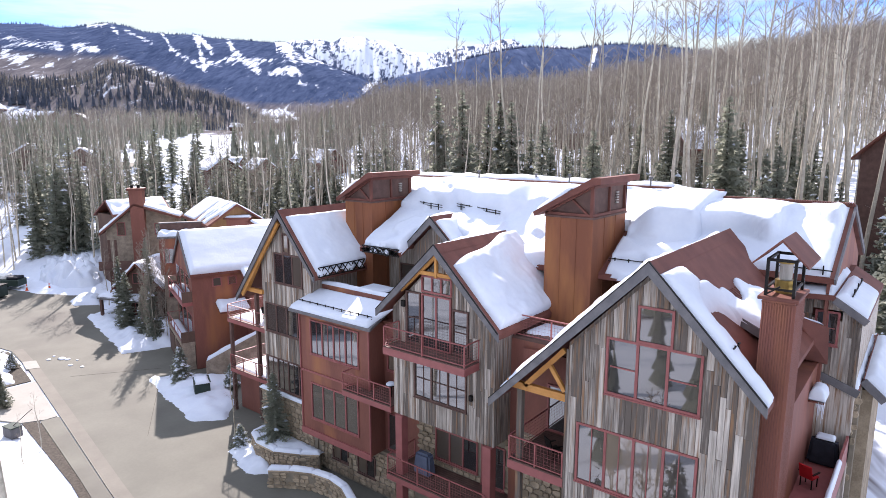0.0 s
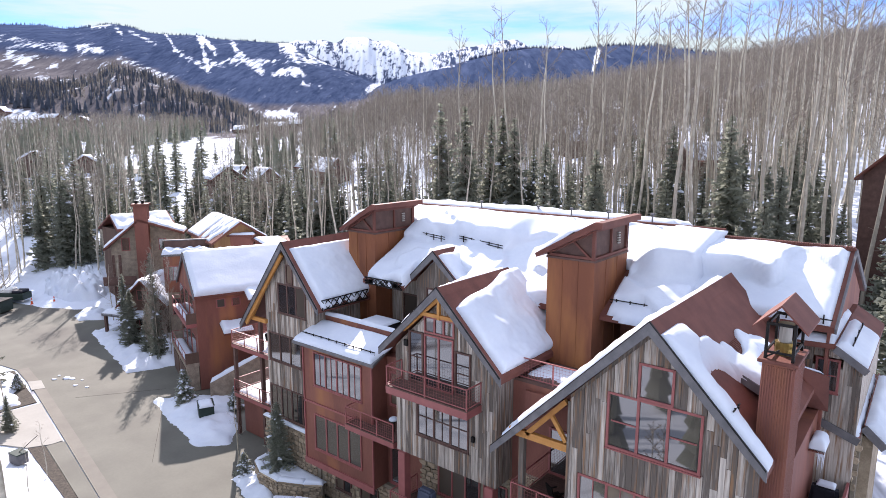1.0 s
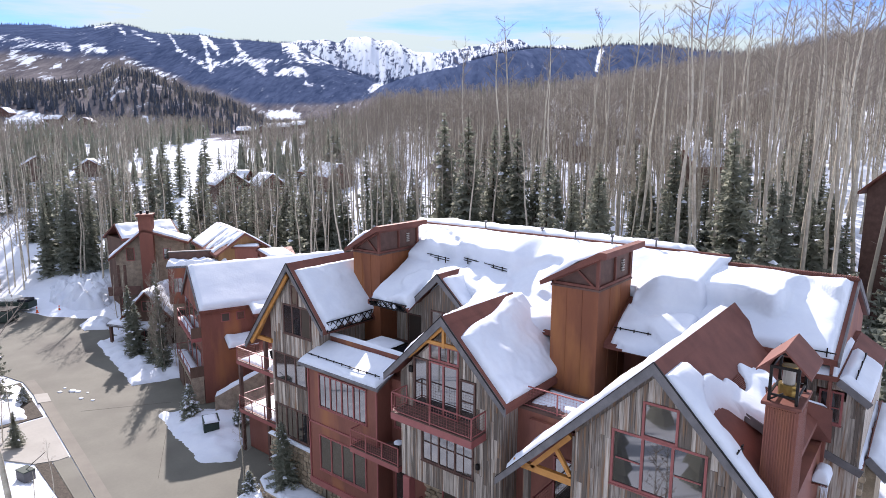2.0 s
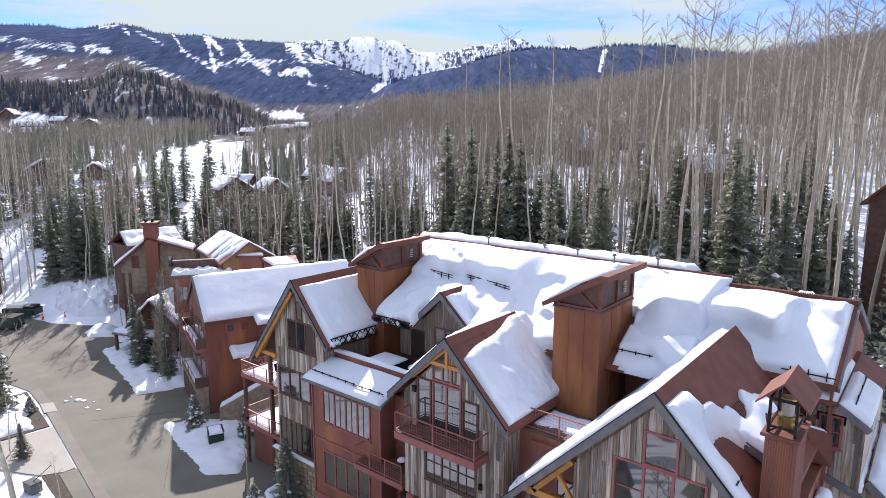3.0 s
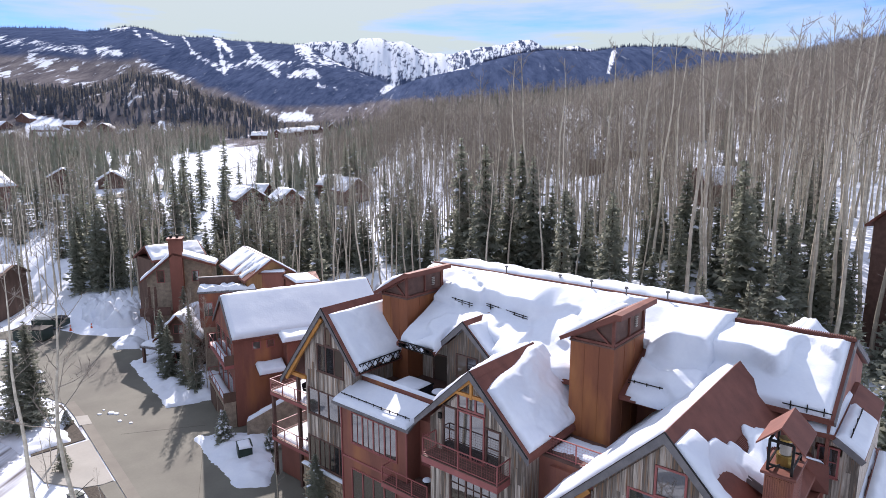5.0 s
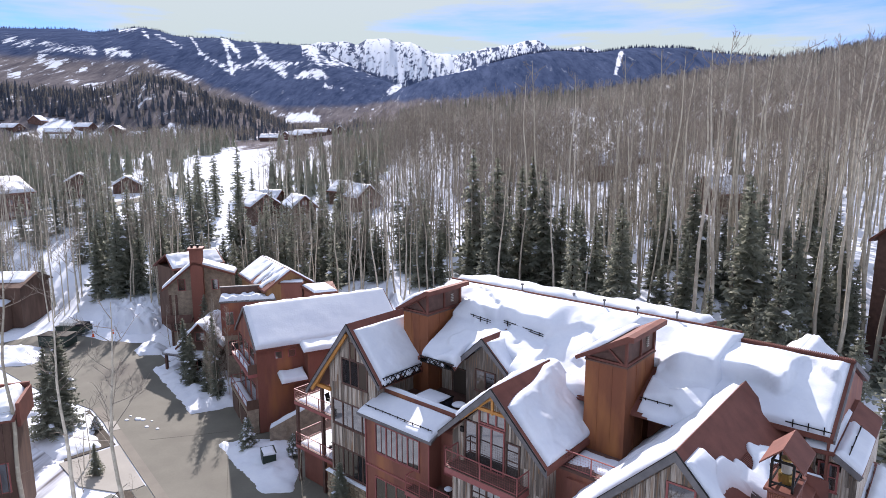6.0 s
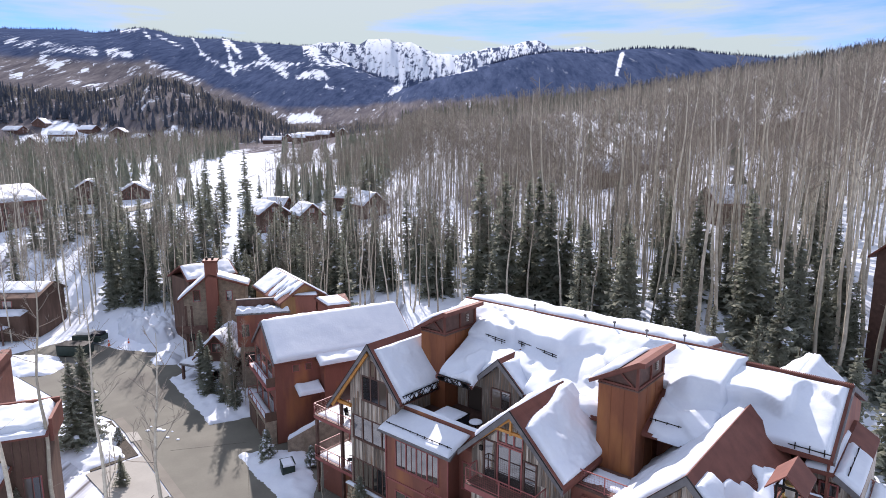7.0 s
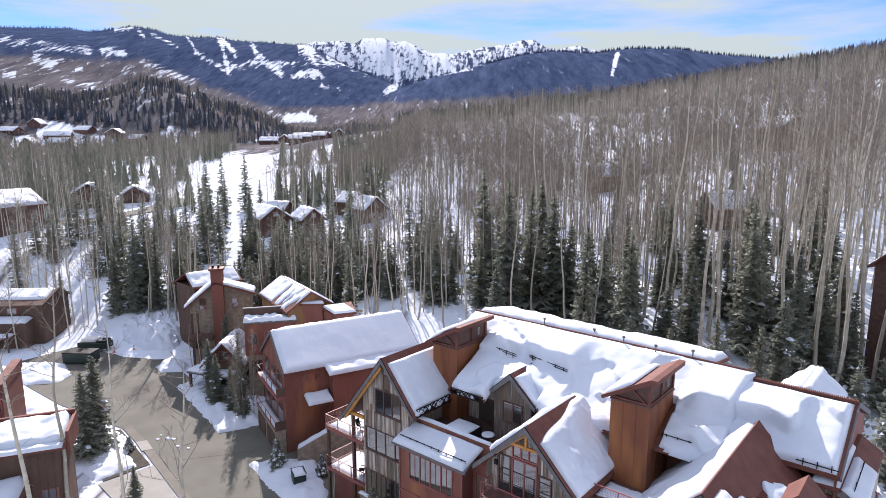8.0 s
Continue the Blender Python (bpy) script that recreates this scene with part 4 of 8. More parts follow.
# --- body behind
part("wall", bm_box(-35.4, -3.3, 31.0, 42.0, 0.3, 14.4), RUST, house, "rusted-steel back part of the row")


def roof_slab(x0, x1, y0, z0, y1, z1, thick=0.25):
    bm = bmesh.new()
    hexa(bm, [(x0, y0, z0 - thick), (x1, y0, z0 - thick), (x1, y1, z1 - thick), (x0, y1, z1 - thick)], [(x0, y0, z0), (x1, y0, z0), (x1, y1, z1), (x0, y1, z1)])
    return part("roof", bm, RUST_ROOF, house)


MAIN_K = 0.55
roof_slab(-31.9, -28.9, 33.3, 18.75 - 1.9 * MAIN_K, 35.2, 18.75)
roof_slab(-28.9, -21.2, 29.5, 18.75 - 5.7 * MAIN_K, 35.2, 18.75)
roof_slab(-28.9, -25.35, 27.7, 18.75 - 7.5 * MAIN_K, 29.5, 18.75 - 5.7 * MAIN_K)
roof_slab(-21.2, -9.0, 28.3, 18.75 - 6.9 * MAIN_K, 35.2, 18.75)
roof_slab(-9.0, -3.0, 30.0, 18.4 - 4.8 * MAIN_K, 34.8, 18.4)
roof_slab(-31.9, -11.4, 38.6, 18.25, 35.2, 18.75)
part("wall", bm_box(-31.6, -11.6, 36.0, 38.3, 14.0, 18.0), RUST, house)
roof_slab(-11.4, -3.0, 42.5, 15.2, 34.9, 18.4)
part("ridge_cap", bm_box(-31.9, -8.9, 35.14, 35.26, 18.72, 18.88, 0.03), RUST_ROOF, house, "rusted ridge cap")
bm = bmesh.new()
for i in range(58):
    x = -8.9 + i * 0.1017
    box(bm, x, x + 0.055, 34.62, 34.98, 18.42, 18.56)
box(bm, -8.95, -2.98, 34.66, 34.94, 18.36, 18.5)
part("ridge_cap", bm, RUST_ROOF, house, "corrugated rusted ridge flashing")
# gable end to the right
bm = bmesh.new()
a = [(-3.3, 30.2, 11.0), (-3.3, 41.5, 11.0), (-3.3, 41.5, 15.2), (-3.3, 34.8, 18.15), (-3.3, 30.2, 15.6)]
lo, hi = [bm.verts.new(p) for p in a], [bm.verts.new((p[0] + 0.12, p[1], p[2])) for p in a]
bm.faces.new(lo)
bm.faces.new(hi[::-1])
for i in range(5):
    bm.faces.new((lo[i], lo[(i + 1) % 5], hi[(i + 1) % 5], hi[i]))
part("gable_end", bm, RUST, house, "rusted-steel gable end")
part("rake_board", bm_beam((-2.98, 29.95, 15.62), (-2.98, 34.85, 18.32), 0.08, 0.3), FASCIA, house)
part("rake_board", bm_beam((-2.98, 42.4, 15.15), (-2.98, 34.85, 18.32), 0.08, 0.3), FASCIA, house)


def flue(xl, xr, y0, y1, z0, z1):
    """A steel-clad chimney with a louvred timber box and a mono-pitch cap that rises towards +x."""
    c = part("chimney", bm_box(xl, xr, y0, y1, z0, z1), CORTEN, house, "orange-brown weathered-steel clad chimney")
    seam = bmesh.new()
    for k in range(1, 3):
        x = xl + (xr - xl) * k / 3
        box(seam, x - 0.012, x + 0.012, y0 - 0.025, y0 + 0.01, z0, z1)
    for k in range(1, 3):
        y = y0 + (y1 - y0) * k / 3
        box(seam, xr - 0.01, xr + 0.025, y - 0.012, y + 0.012, z0, z1)
    part("seam", seam, CORTEN, c)
    part("collar", bm_box(xl - 0.05, xr + 0.05, y0 - 0.05, y1 + 0.05, z1, z1 + 0.1), DARK_WOOD, c)
    zl, zr = z1 + 0.25, z1 + 1.62
    bm = bmesh.new()
    prism_y(bm, [(xl - 0.42, z1 + 0.02), (xl - 0.5, z1 + 0.22), (xr + 0.1, z1 + 2.02), (xr + 0.5, z1 + 2.02), (xr + 0.5, z1 + 1.72), (xr + 0.1, z1 + 1.66)], y0 - 0.42, y1 + 0.4)
    part("cap", bm, RUST_ROOF, c, "rusted-steel sloping chimney cap")
    bm = bmesh.new()
    prism_y(bm, [(xl + 0.1, z1 + 0.1), (xr - 0.12, z1 + 0.1), (xr - 0.12, zr - 0.1), (xl + 0.1, zl - 0.05)], y0 + 0.12, y1 - 0.12)
    part("louvre_box", bm, DARK_WOOD, c)
    frame = bmesh.new()
    for y in (y0 + 0.06, y1 - 0.06):
        beam(frame, (xl - 0.02, y, z1 + 0.18), (xr, y, z1 + 0.18), 0.14, 0.14)
        beam(frame, (xl - 0.02, y, z1 + 0.22), (xr, y, zr), 0.14, 0.16)
        beam(frame, (xr - 0.08, y, z1 + 0.1), (xr - 0.08, y, zr), 0.16, 0.16)
        beam(frame, ((xl + xr) / 2 + 0.15, y, z1 + 0.9), (xr - 0.3, y, z1 + 0.22), 0.1, 0.1)
    x = xr - 0.06
    beam(frame, (x, y0, z1 + 0.18), (x, y1, z1 + 0.18), 0.14, 0.14)
    beam(frame, (x, y0, zr - 0.06), (x, y1, zr - 0.06), 0.14, 0.16)
    for k in (0.5, 1.0):
        beam(frame, (x, y0 + (y1 - y0) * k, z1 + 0.1), (x, y0 + (y1 - y0) * k, zr), 0.12, 0.12)
    part("timber_frame", frame, RUST_ROOF, c)
    yv = y0 + (y1 - y0) * 0.68
    for k in range(5):
        part("slat", bm_box(xr - 0.1, xr - 0.02, yv + 0.1, yv + 0.36, z1 + 0.6 + k * 0.13, z1 + 0.66 + k * 0.13), CURTAIN, c)
    return c


flue(-15.3, -12.75, 27.5, 31.4, 11.5, 17.7)
flue(-31.55, -29.05, 29.0, 32.9, 11.2, 17.35)

# --- corrugated chimney of the first unit, with its lantern top
col = part("chimney", bm_box(-4.12, -3.18, 21.85, 23.55, 0.3, 16.45), RUST, house, "tall chimney clad in corrugated rusted steel")
bm = bmesh.new()
for k in range(12):
    x = -4.12 + 0.94 * k / 12
    box(bm, x + 0.015, x + 0.05, 21.81, 21.86, 0.3, 16.3)
for k in range(20):
    y = 21.85 + 1.7 * k / 20
    box(bm, -3.19, -3.14, y + 0.02, y + 0.06, 0.3, 16.3)
part("corrugation", bm, RUST, col)
part("top_plate", bm_box(-4.25, -3.05, 21.7, 23.7, 16.4, 16.52, 0.02), RUST_ROOF, col)
for x in (-4.05, -3.25):
    for y in (21.9, 23.45):
        part("lantern_post", bm_beam((x, y, 16.5), (x, y, 17.75), 0.09, 0.09), METAL_DARK, col)
for y in (21.9, 23.45):
    part("lantern_rail", bm_beam((-4.05, y, 16.75), (-3.25, y, 16.75), 0.06, 0.07), METAL_DARK, col)
    part("lantern_rail", bm_beam((-4.05, y, 17.7), (-3.25, y, 17.7), 0.07, 0.09), METAL_DARK, col)
    part("lantern_brace", bm_beam((-4.05, y, 16.55), (-3.65, y, 16.85), 0.05, 0.05), METAL_DARK, col)
for x in (-4.05, -3.25):
    part("lantern_rail", bm_beam((x, 21.9, 17.7), (x, 23.45, 17.7), 0.07, 0.09), METAL_DARK, col)
    part("lantern_rail", bm_beam((x, 21.9, 16.75), (x, 23.45, 16.75), 0.06, 0.07), METAL_DARK, col)
for sx in (-1, 1):
    bm = bmesh.new()
    xe, xm = -3.65 + sx * 0.8, -3.65
    prism_y(bm, [(xm, 18.42), (xe, 17.62), (xe, 17.55), (xm, 18.34)], 21.55, 23.8)
    part("lantern_roof", bm, RUST_ROOF, col)
bm = bmesh.new()
tube(bm, (-3.65, 22.7, 16.5), (-3.65, 22.7, 16.95), 0.3, 0.3, 14)
part("flue_collar", bm, BRASS, col, "brass-coloured flue collar")
bm = bmesh.new()
tube(bm, (-3.65, 22.7, 17.5), (-3.65, 22.7, 17.58), 0.25, 0.25, 14)
part("flue_cowl", bm, BRASS, col, "brass-coloured flue cowl")
bm = bmesh.new()
tube(bm, (-3.65, 22.7, 16.95), (-3.65, 22.7, 17.5), 0.2, 0.2, 14)
part("flue_pipe", bm, CURTAIN, col)

# --- small dormer on the right slope of the first gable
bm = bmesh.new()
hexa(bm, [(-7.0, 23.6, 15.85), (-3.75, 23.6, 14.3), (-3.75, 28.4, 14.3), (-7.0, 28.4, 15.85)], [(-7.0, 23.6, 16.1), (-3.75, 23.6, 14.5), (-3.75, 28.4, 14.5), (-7.0, 28.4, 16.1)])
part("dormer_roof", bm, RUST_ROOF, house)
part("dormer_wall", bm_box(-5.9, -3.95, 24.0, 28.3, 12.0, 14.35), BARN, house)
part("fascia", bm_beam((-7.0, 23.6, 15.98), (-3.72, 23.6, 14.36), 0.08, 0.3), FASCIA, house)
bm = bmesh.new()
for k in range(14):
    y = 24.0 + k * 0.15
    beam(bm, (-6.0, y + 1.2, 15.68), (-4.3, y + 1.2, 14.86), 0.06, 0.05)
part("corrugation", bm, RUST_ROOF, house)

# --- right wing
wing = part("wall", bm_box(-4.15, -1.9, 30.6, 40.0, 0.3, 13.85), BARN, house, "weathered barn board side wing")
boards(wing, -4.15, -1.9, 11.0, [(-4.15, 14.85), (-3.0, 14.85), (-1.9, 14.2)], 30.6, [(-3.66, -2.7, 12.7, 14.3)], 4)
window(house, -3.55, -2.8, 12.82, 14.15, 30.6, cols=2, rows=2)
bm = bmesh.new()
hexa(bm, [(-4.4, 30.15, 14.72), (-2.95, 30.15, 14.8), (-2.95, 38.5, 14.8), (-4.4, 38.5, 14.72)], [(-4.4, 30.15, 14.95), (-2.95, 30.15, 15.02), (-2.95, 38.5, 15.02), (-4.4, 38.5, 14.95)])
part("roof", bm, RUST_ROOF, house)
bm = bmesh.new()
hexa(bm, [(-2.945, 30.15, 14.78), (-1.72, 30.15, 13.98), (-1.72, 38.5, 13.98), (-2.945, 38.5, 14.78)], [(-2.945, 30.15, 14.98), (-1.72, 30.15, 14.18), (-1.72, 38.5, 14.18), (-2.945, 38.5, 14.98)])
part("roof", bm, RUST_ROOF, house)
part("fascia", bm_beam((-2.95, 30.12, 14.84), (-1.72, 30.12, 14.04), 0.06, 0.3), FASCIA, house)
# steep strip of roof between the chimney and the wing
bm = bmesh.new()
hexa(bm, [(-4.1, 28.6, 14.3), (-3.0, 29.6, 13.7), (-3.0, 30.4, 11.9), (-4.1, 29.9, 12.1)], [(-4.1, 28.4, 14.4), (-2.95, 29.4, 13.8), (-2.95, 30.2, 12.0), (-4.1, 29.7, 12.2)])
part("steep_roof", bm, RUST_ROOF, house)
# low lean-to roofs over the porch behind the side deck
for x0, x1, y0, y1, za, zb in ((-3.95, -1.75, 30.55, 38.5, 11.75, 10.95), (-1.7, -0.85, 31.6, 38.0, 11.25, 10.5)):
    bm = bmesh.new()
    hexa(bm, [(x0, y0, za - 0.2), (x1, y0, zb - 0.2), (x1, y1, zb + 0.25), (x0, y1, za + 0.25)], [(x0, y0, za), (x1, y0, zb), (x1, y1, zb + 0.45), (x0, y1, za + 0.45)])
    part("roof", bm, RUST_ROOF, house)
    part("fascia", bm_beam((x0, y0 - 0.05, za - 0.14), (x1, y0 - 0.05, zb - 0.14), 0.08, 0.34), FASCIA, house)
stone_r = part("wall", bm_box(-2.55, -1.72, 31.2, 36.0, 0.3, 10.85), MORTAR, house, "tan stone pier beside the side deck")
stone_back = part("wall", bm_box(-3.3, -2.55, 31.9, 33.0, 0.3, 11.3), MORTAR, house, "tan stone back wall of the side deck")
back_door = part("door", bm_box(-3.28, -2.85, 31.8, 31.9, 7.75, 10.2), DARK_WOOD, house, "dark timber door")
part("pane", bm_box(-3.2, -2.93, 31.78, 31.8, 8.6, 9.9), GLASS, back_door)
part("wall", bm_box(-3.95, -3.3, 24.0, 32.0, 0.3, 12.0), RUST, house)
part("shelf_roof", bm_box(-3.3, -2.72, 28.3, 29.5, 10.85, 10.97), RUST_ROOF, house, "small rusted shelf roof")
part("balcony", bm_box(-3.3, -1.9, 22.4, 31.2, 7.5, 7.75), RED_TRIM, house, "side deck with a red solid parapet")
part("parapet", bm_box(-2.0, -1.9, 22.4, 31.2, 7.75, 8.85), RED_TRIM, house)
part("wall", bm_box(-1.72, -1.3, 31.9, 38.2, 0.3, 10.6), STONE_MAT, house, "tan stone side wall")


# ---------------------------------------------------------------- snow on the roofs
def main_keep(a, b):
    x, y = -31.9 + 22.95 * a, 27.6 + 7.6 * b
    e = 1.0
    if x < -28.7:
        e = min(e, (y - 33.2) / 0.3)
    elif x < -25.4:
        e = min(e, (y - 27.8 + 0.12 * math.sin(x * 2.7)) / 0.3, (-25.4 - x) / 0.2 if y < 29.7 else 1.0)
    elif x < -21.3:
        e = min(e, (y - 29.6 + 0.25 * math.sin(x * 1.7)) / 0.3)
    else:
        e = min(e, (y - 28.3 + 0.15 * math.sin(x * 2.1)) / 0.3)
    if -15.6 < x < -12.5 and y < 31.6:
        e = -1.0
    return e


def guard_drift(x, y, w):
    """Snow piled up the slope behind the guards, hollow at them, and a broad hollow by the second chimney."""
    line = 31.5 if x < -24.5 else 31.6 - 0.12 * (x + 24)
    near = smooth01(-28.6, -27.0, x) * (1 - smooth01(-20.6, -19.2, x))
    lip = smooth01(0.4, 1.0, y - line + 0.6 * w)
    wedge = max(0.12, min(1.0, (35.0 - y) / (35.0 - line - 0.6)))
    h = near * (0.85 * lip * wedge - 0.12 * smooth01(-0.5, 0.0, y - line) * (1 - smooth01(0.1, 0.6, y - line)))
    h += 0.9 * smooth01(-12.6, -11.0, x) * smooth01(31.2, 31.9, y + 0.8 * w) * max(0.12, min(1.0, (35.0 - y) / 3.0))
    return h


snow_sheet("roof_snow", (-31.9, 27.6, 14.57), (23.1, 0, 0), (0, 7.6, 4.18), 0.3, "deep sunlit snow over the main roof", nu=190, nv=70, lump=0.3, lumps=0.45, seed=1.3, shelf=0.26, taper=0.12, keep=main_keep, profile=lambda a, b, w: guard_drift(-31.9 + 23.1 * a, 27.6 + 7.6 * b, w))
snow_sheet("roof_snow", (-9.9, 30.05, 15.78), (6.7, 0, 0), (0, 4.6, 2.55), 0.34, "deep snow over the lower end of the main roof", nu=54, nv=44, lump=0.3, lumps=0.5, seed=5.1, taper=0.1, profile=lambda a, b, w: 1.0 * smooth01(0.38, 0.5, b + 0.35 * w - 0.34 * smooth01(0.6, 0.72, a)) * max(0.12, min(1.0, (1 - b) / 0.55)))
snow_sheet("roof_snow", (-31.5, 35.32, 18.74), (20.0, 0, 0), (0, 3.3, -0.48), 0.42, "snow on the back slope of the main roof", nu=60, nv=14, lump=0.3)


def slope_snow(xa, za, xe, ze, y0, y1, thick, label, seed, keep=None, ragged=0.0, t0=0.0, t1=1.0, lump=0.3, nu=44):
    """Snow on one side of a gable roof, from the part t0 to the part t1 of the way from ridge to eave."""
    p0 = (xa + (xe - xa) * t0, y0, za + (ze - za) * t0)
    u = ((xe - xa) * (t1 - t0), 0, (ze - za) * (t1 - t0))
    return snow_sheet("roof_snow", p0, u, (0, y1 - y0, 0), thick, label, nu=nu, nv=nu, seed=seed, keep=keep, ragged=ragged, lump=lump)


# third unit: right slope is covered, its ridge bare
slope_snow(C_X, C_Z, -29.6, 13.1, 24.75, 30.6, 0.34, "smooth blue-shaded snow on a gable roof", 2.2, t0=0.1, t1=0.95, lump=0.2, ragged=0.05, nu=70)
slope_snow(C_X, C_Z, -38.1, 10.6, 25.2, 31.0, 0.25, "patchy snow on the shaded roof slope", 3.1, t0=0.05, t1=0.5, ragged=0.5)
# second unit
slope_snow(B_X, B_Z, -14.8, 12.8, 22.95, 29.4, 0.4, "smooth blue-shaded snow on a gable roof", 4.2, t0=0.02, t1=0.96, lump=0.22, nu=110, keep=lambda a, b: (a - 0.24 * max(0.0, 1 - b / 0.85) + 0.02 * math.sin(9 * b)) / 0.1)
slope_snow(B_X, B_Z, -22.5, 12.68, 23.1, 28.9, 0.3, "sunlit snow on a gable roof", 5.2, t0=0.02, t1=0.75)
# first unit: left slope covered, right slope half bare
slope_snow(A_X, A_Z, -13.95, 10.72, 20.95, 30.6, 0.24, "sunlit snow on a long gable roof slope", 6.2, t0=0.02, t1=0.97, lump=0.35)
slope_snow(A_X, A_Z, -3.45, 13.2, 20.68, 22.5, 0.32, "narrow band of snow along the gable edge", 7.7, t0=0.09, t1=1.0, keep=lambda a, b: (0.95 - 0.6 * smooth01(0.12, 0.34, a) + 0.05 * math.sin(13 * a) - b) / 0.12)


def blob_snow(support, x0, x1, y0, y1, limbs, thick, label, seed, step=0.045):
    """Snow left lying on a roof in one ragged patch: limbs are rounded strokes (x, y, x, y, radius) in plan."""
    nx, ny = int((x1 - x0) / step), int((y1 - y0) / step)
    verts, cover, faces = [], [], []
    for j in range(ny + 1):
        for i in range(nx + 1):
            x, y = x0 + i * step, y0 + j * step
            e = -9.0
            for ax, ay, bx, by, r in limbs:
                dx, dy = bx - ax, by - ay
                t = max(0.0, min(1.0, ((x - ax) * dx + (y - ay) * dy) / (dx * dx + dy * dy)))
                e = max(e, r - math.hypot(x - ax - t * dx, y - ay - t * dy))
            e += 0.12 * noise.noise(Vector((x * 1.0 + seed, y * 1.0, 1))) + 0.035 * noise.noise(Vector((x * 4, y * 4, seed)))
            f = max(0.0, min(1.0, e / 0.32))
            h = thick * math.sqrt(1 - (1 - f) ** 2) * (1 + 0.35 * noise.noise(Vector((x * 0.8, y * 0.8, seed))))
            verts.append((x, y, support(x, y) + (h + 0.02 if e > 0 else -0.06)))
            cover.append(e)
    n = nx + 1
    for j in range(ny):
        for i in range(nx):
            q = (j * n + i, j * n + i + 1, (j + 1) * n + i + 1, (j + 1) * n + i)
            if any(cover[k] > 0 for k in q):
                faces.append(q)
    used = sorted({k for q in faces for k in q})
    at = {k: m for m, k in enumerate(used)}
    me = mesh_from("roof_snow", [verts[k] for k in used], [tuple(at[k] for k in q) for q in faces], SNOW, True)
    return tagged(new("roof_snow", me), label, "snow", "snow on the roofs", "stuff")


def slope_and_dormer(x, y):
    z = A_Z + (x - A_X) * (13.2 - A_Z) / (-3.45 - A_X)
    if 23.5 < y < 28.4 and x > -7.0:
        z = max(z, 16.1 - 0.4923 * (x + 7.0))
    return z


blob_snow(slope_and_dormer, -7.4, -3.55, 21.3, 28.4, [(-6.3, 21.7, -5.95, 23.3, 0.46), (-5.95, 23.3, -5.2, 24.1, 0.5), (-5.4, 24.15, -3.9, 24.3, 0.62), (-5.0, 24.7, -5.3, 26.2, 0.4), (-5.55, 26.4, -5.2, 27.4, 0.5)], 0.27, "ragged sunlit snow lying over a dormer and a bare metal roof", 7.2)
slope_snow(-23.6, 16.9, -21.4, 14.9, 28.6, 31.4, 0.3, "snow on a small dormer", 10.2, t0=0.12)
slope_snow(-23.6, 16.9, -25.8, 14.8, 28.8, 31.6, 0.3, "snow on a small dormer", 11.2, t0=0.3, t1=0.95)
snow_sheet("roof_snow", (-30.95, 23.5, 11.14), (6.9, 0, 0), (0, 2.45, 0.77), 0.22, "smooth snow on the shed roof of the bay", nu=50, nv=18, lump=0.15, seed=12.0)
snow_sheet("roof_snow", (-30.8, 25.88, 12.35), (7.4, 0, 0), (0, 0.3, 0), 0.16, "strip of snow on a parapet", nu=40, nv=6, round_edge=0.12, seed=13.0)
for x in (-12.75, -29.05):
    snow_sheet("roof_snow", (x - 3.0, 27.2 if x > -20 else 28.7, (17.92 if x > -20 else 17.57)), (1.9, 0, 1.31), (0, 4.3, 0), 0.2, "snow on the sloping chimney cap", nu=14, nv=22, ragged=0.12, seed=x)
snow_sheet("roof_snow", (-2.93, 30.18, 14.99), (1.2, 0, -0.785), (0, 4.6, 0.0), 0.3, "slab of snow on the side wing roof", nu=20, nv=40, seed=14.0, lump=0.15, round_edge=0.25)
snow_sheet("roof_snow", (-3.2, 30.6, 11.49), (1.5, 0, -0.545), (0, 7.6, 0.43), 0.26, "snow sliding off a low side roof", nu=26, nv=40, seed=15.0, ragged=0.12, keep=lambda a, b: (a - 0.55 * smooth01(0.05, 0.2, b) * (1 - smooth01(0.3, 0.5, b))) / 0.1)
snow_sheet("roof_snow", (-1.66, 31.65, 11.22), (0.8, 0, -0.71), (0, 6.2, 0.43), 0.3, "slab of snow on the outer side roof", nu=14, nv=30, seed=15.5, round_edge=0.25)
snow_sheet("roof_snow", (-4.4, 30.2, 14.96), (1.4, 0, 0.07), (0, 6.0, 0), 0.3, "snow on the flat part of the side wing roof", nu=14, nv=30, seed=15.7, round_edge=0.25)
snow_sheet("roof_snow", (-4.0, 28.5, 14.36), (0.85, 0.85, -0.42), (0.1, 1.2, -1.95), 0.14, "ragged snow clinging to a steep roof", nu=20, nv=30, seed=16.0, round_edge=0.12, keep=lambda a, b: (min(a, 1 - a) * 2 - 0.9 * abs(b - 0.35) + 0.12 + 0.12 * math.sin(17 * b + 9 * a)) / 0.2)
snow_sheet("roof_snow", (-3.32, 28.3, 10.98), (0.62, 0, 0), (0, 1.2, 0), 0.42, "lump of snow with icicles on a small shelf roof", nu=14, nv=18, seed=16.4, round_edge=0.3)
bm = bmesh.new()
for k in range(6):
    x = -2.98 + 0.05 * k
    tube(bm, (x, 28.33, 10.92), (x, 28.33, 10.92 - 0.25 - 0.11 * (5 * k % 7)), 0.035, 0.006, 6)
tagged(obj("icicles", bm, SNOW), "thin icicles hanging from the small shelf roof", "icicle", "snow on the roofs", "stuff")
snow_sheet("roof_snow", (-2.04, 22.5, 8.86), (0.18, 0, 0), (0, 5.4, 0), 0.12, "ragged strip of snow on the deck parapet", nu=6, nv=40, seed=16.8, round_edge=0.06, ragged=0.02)
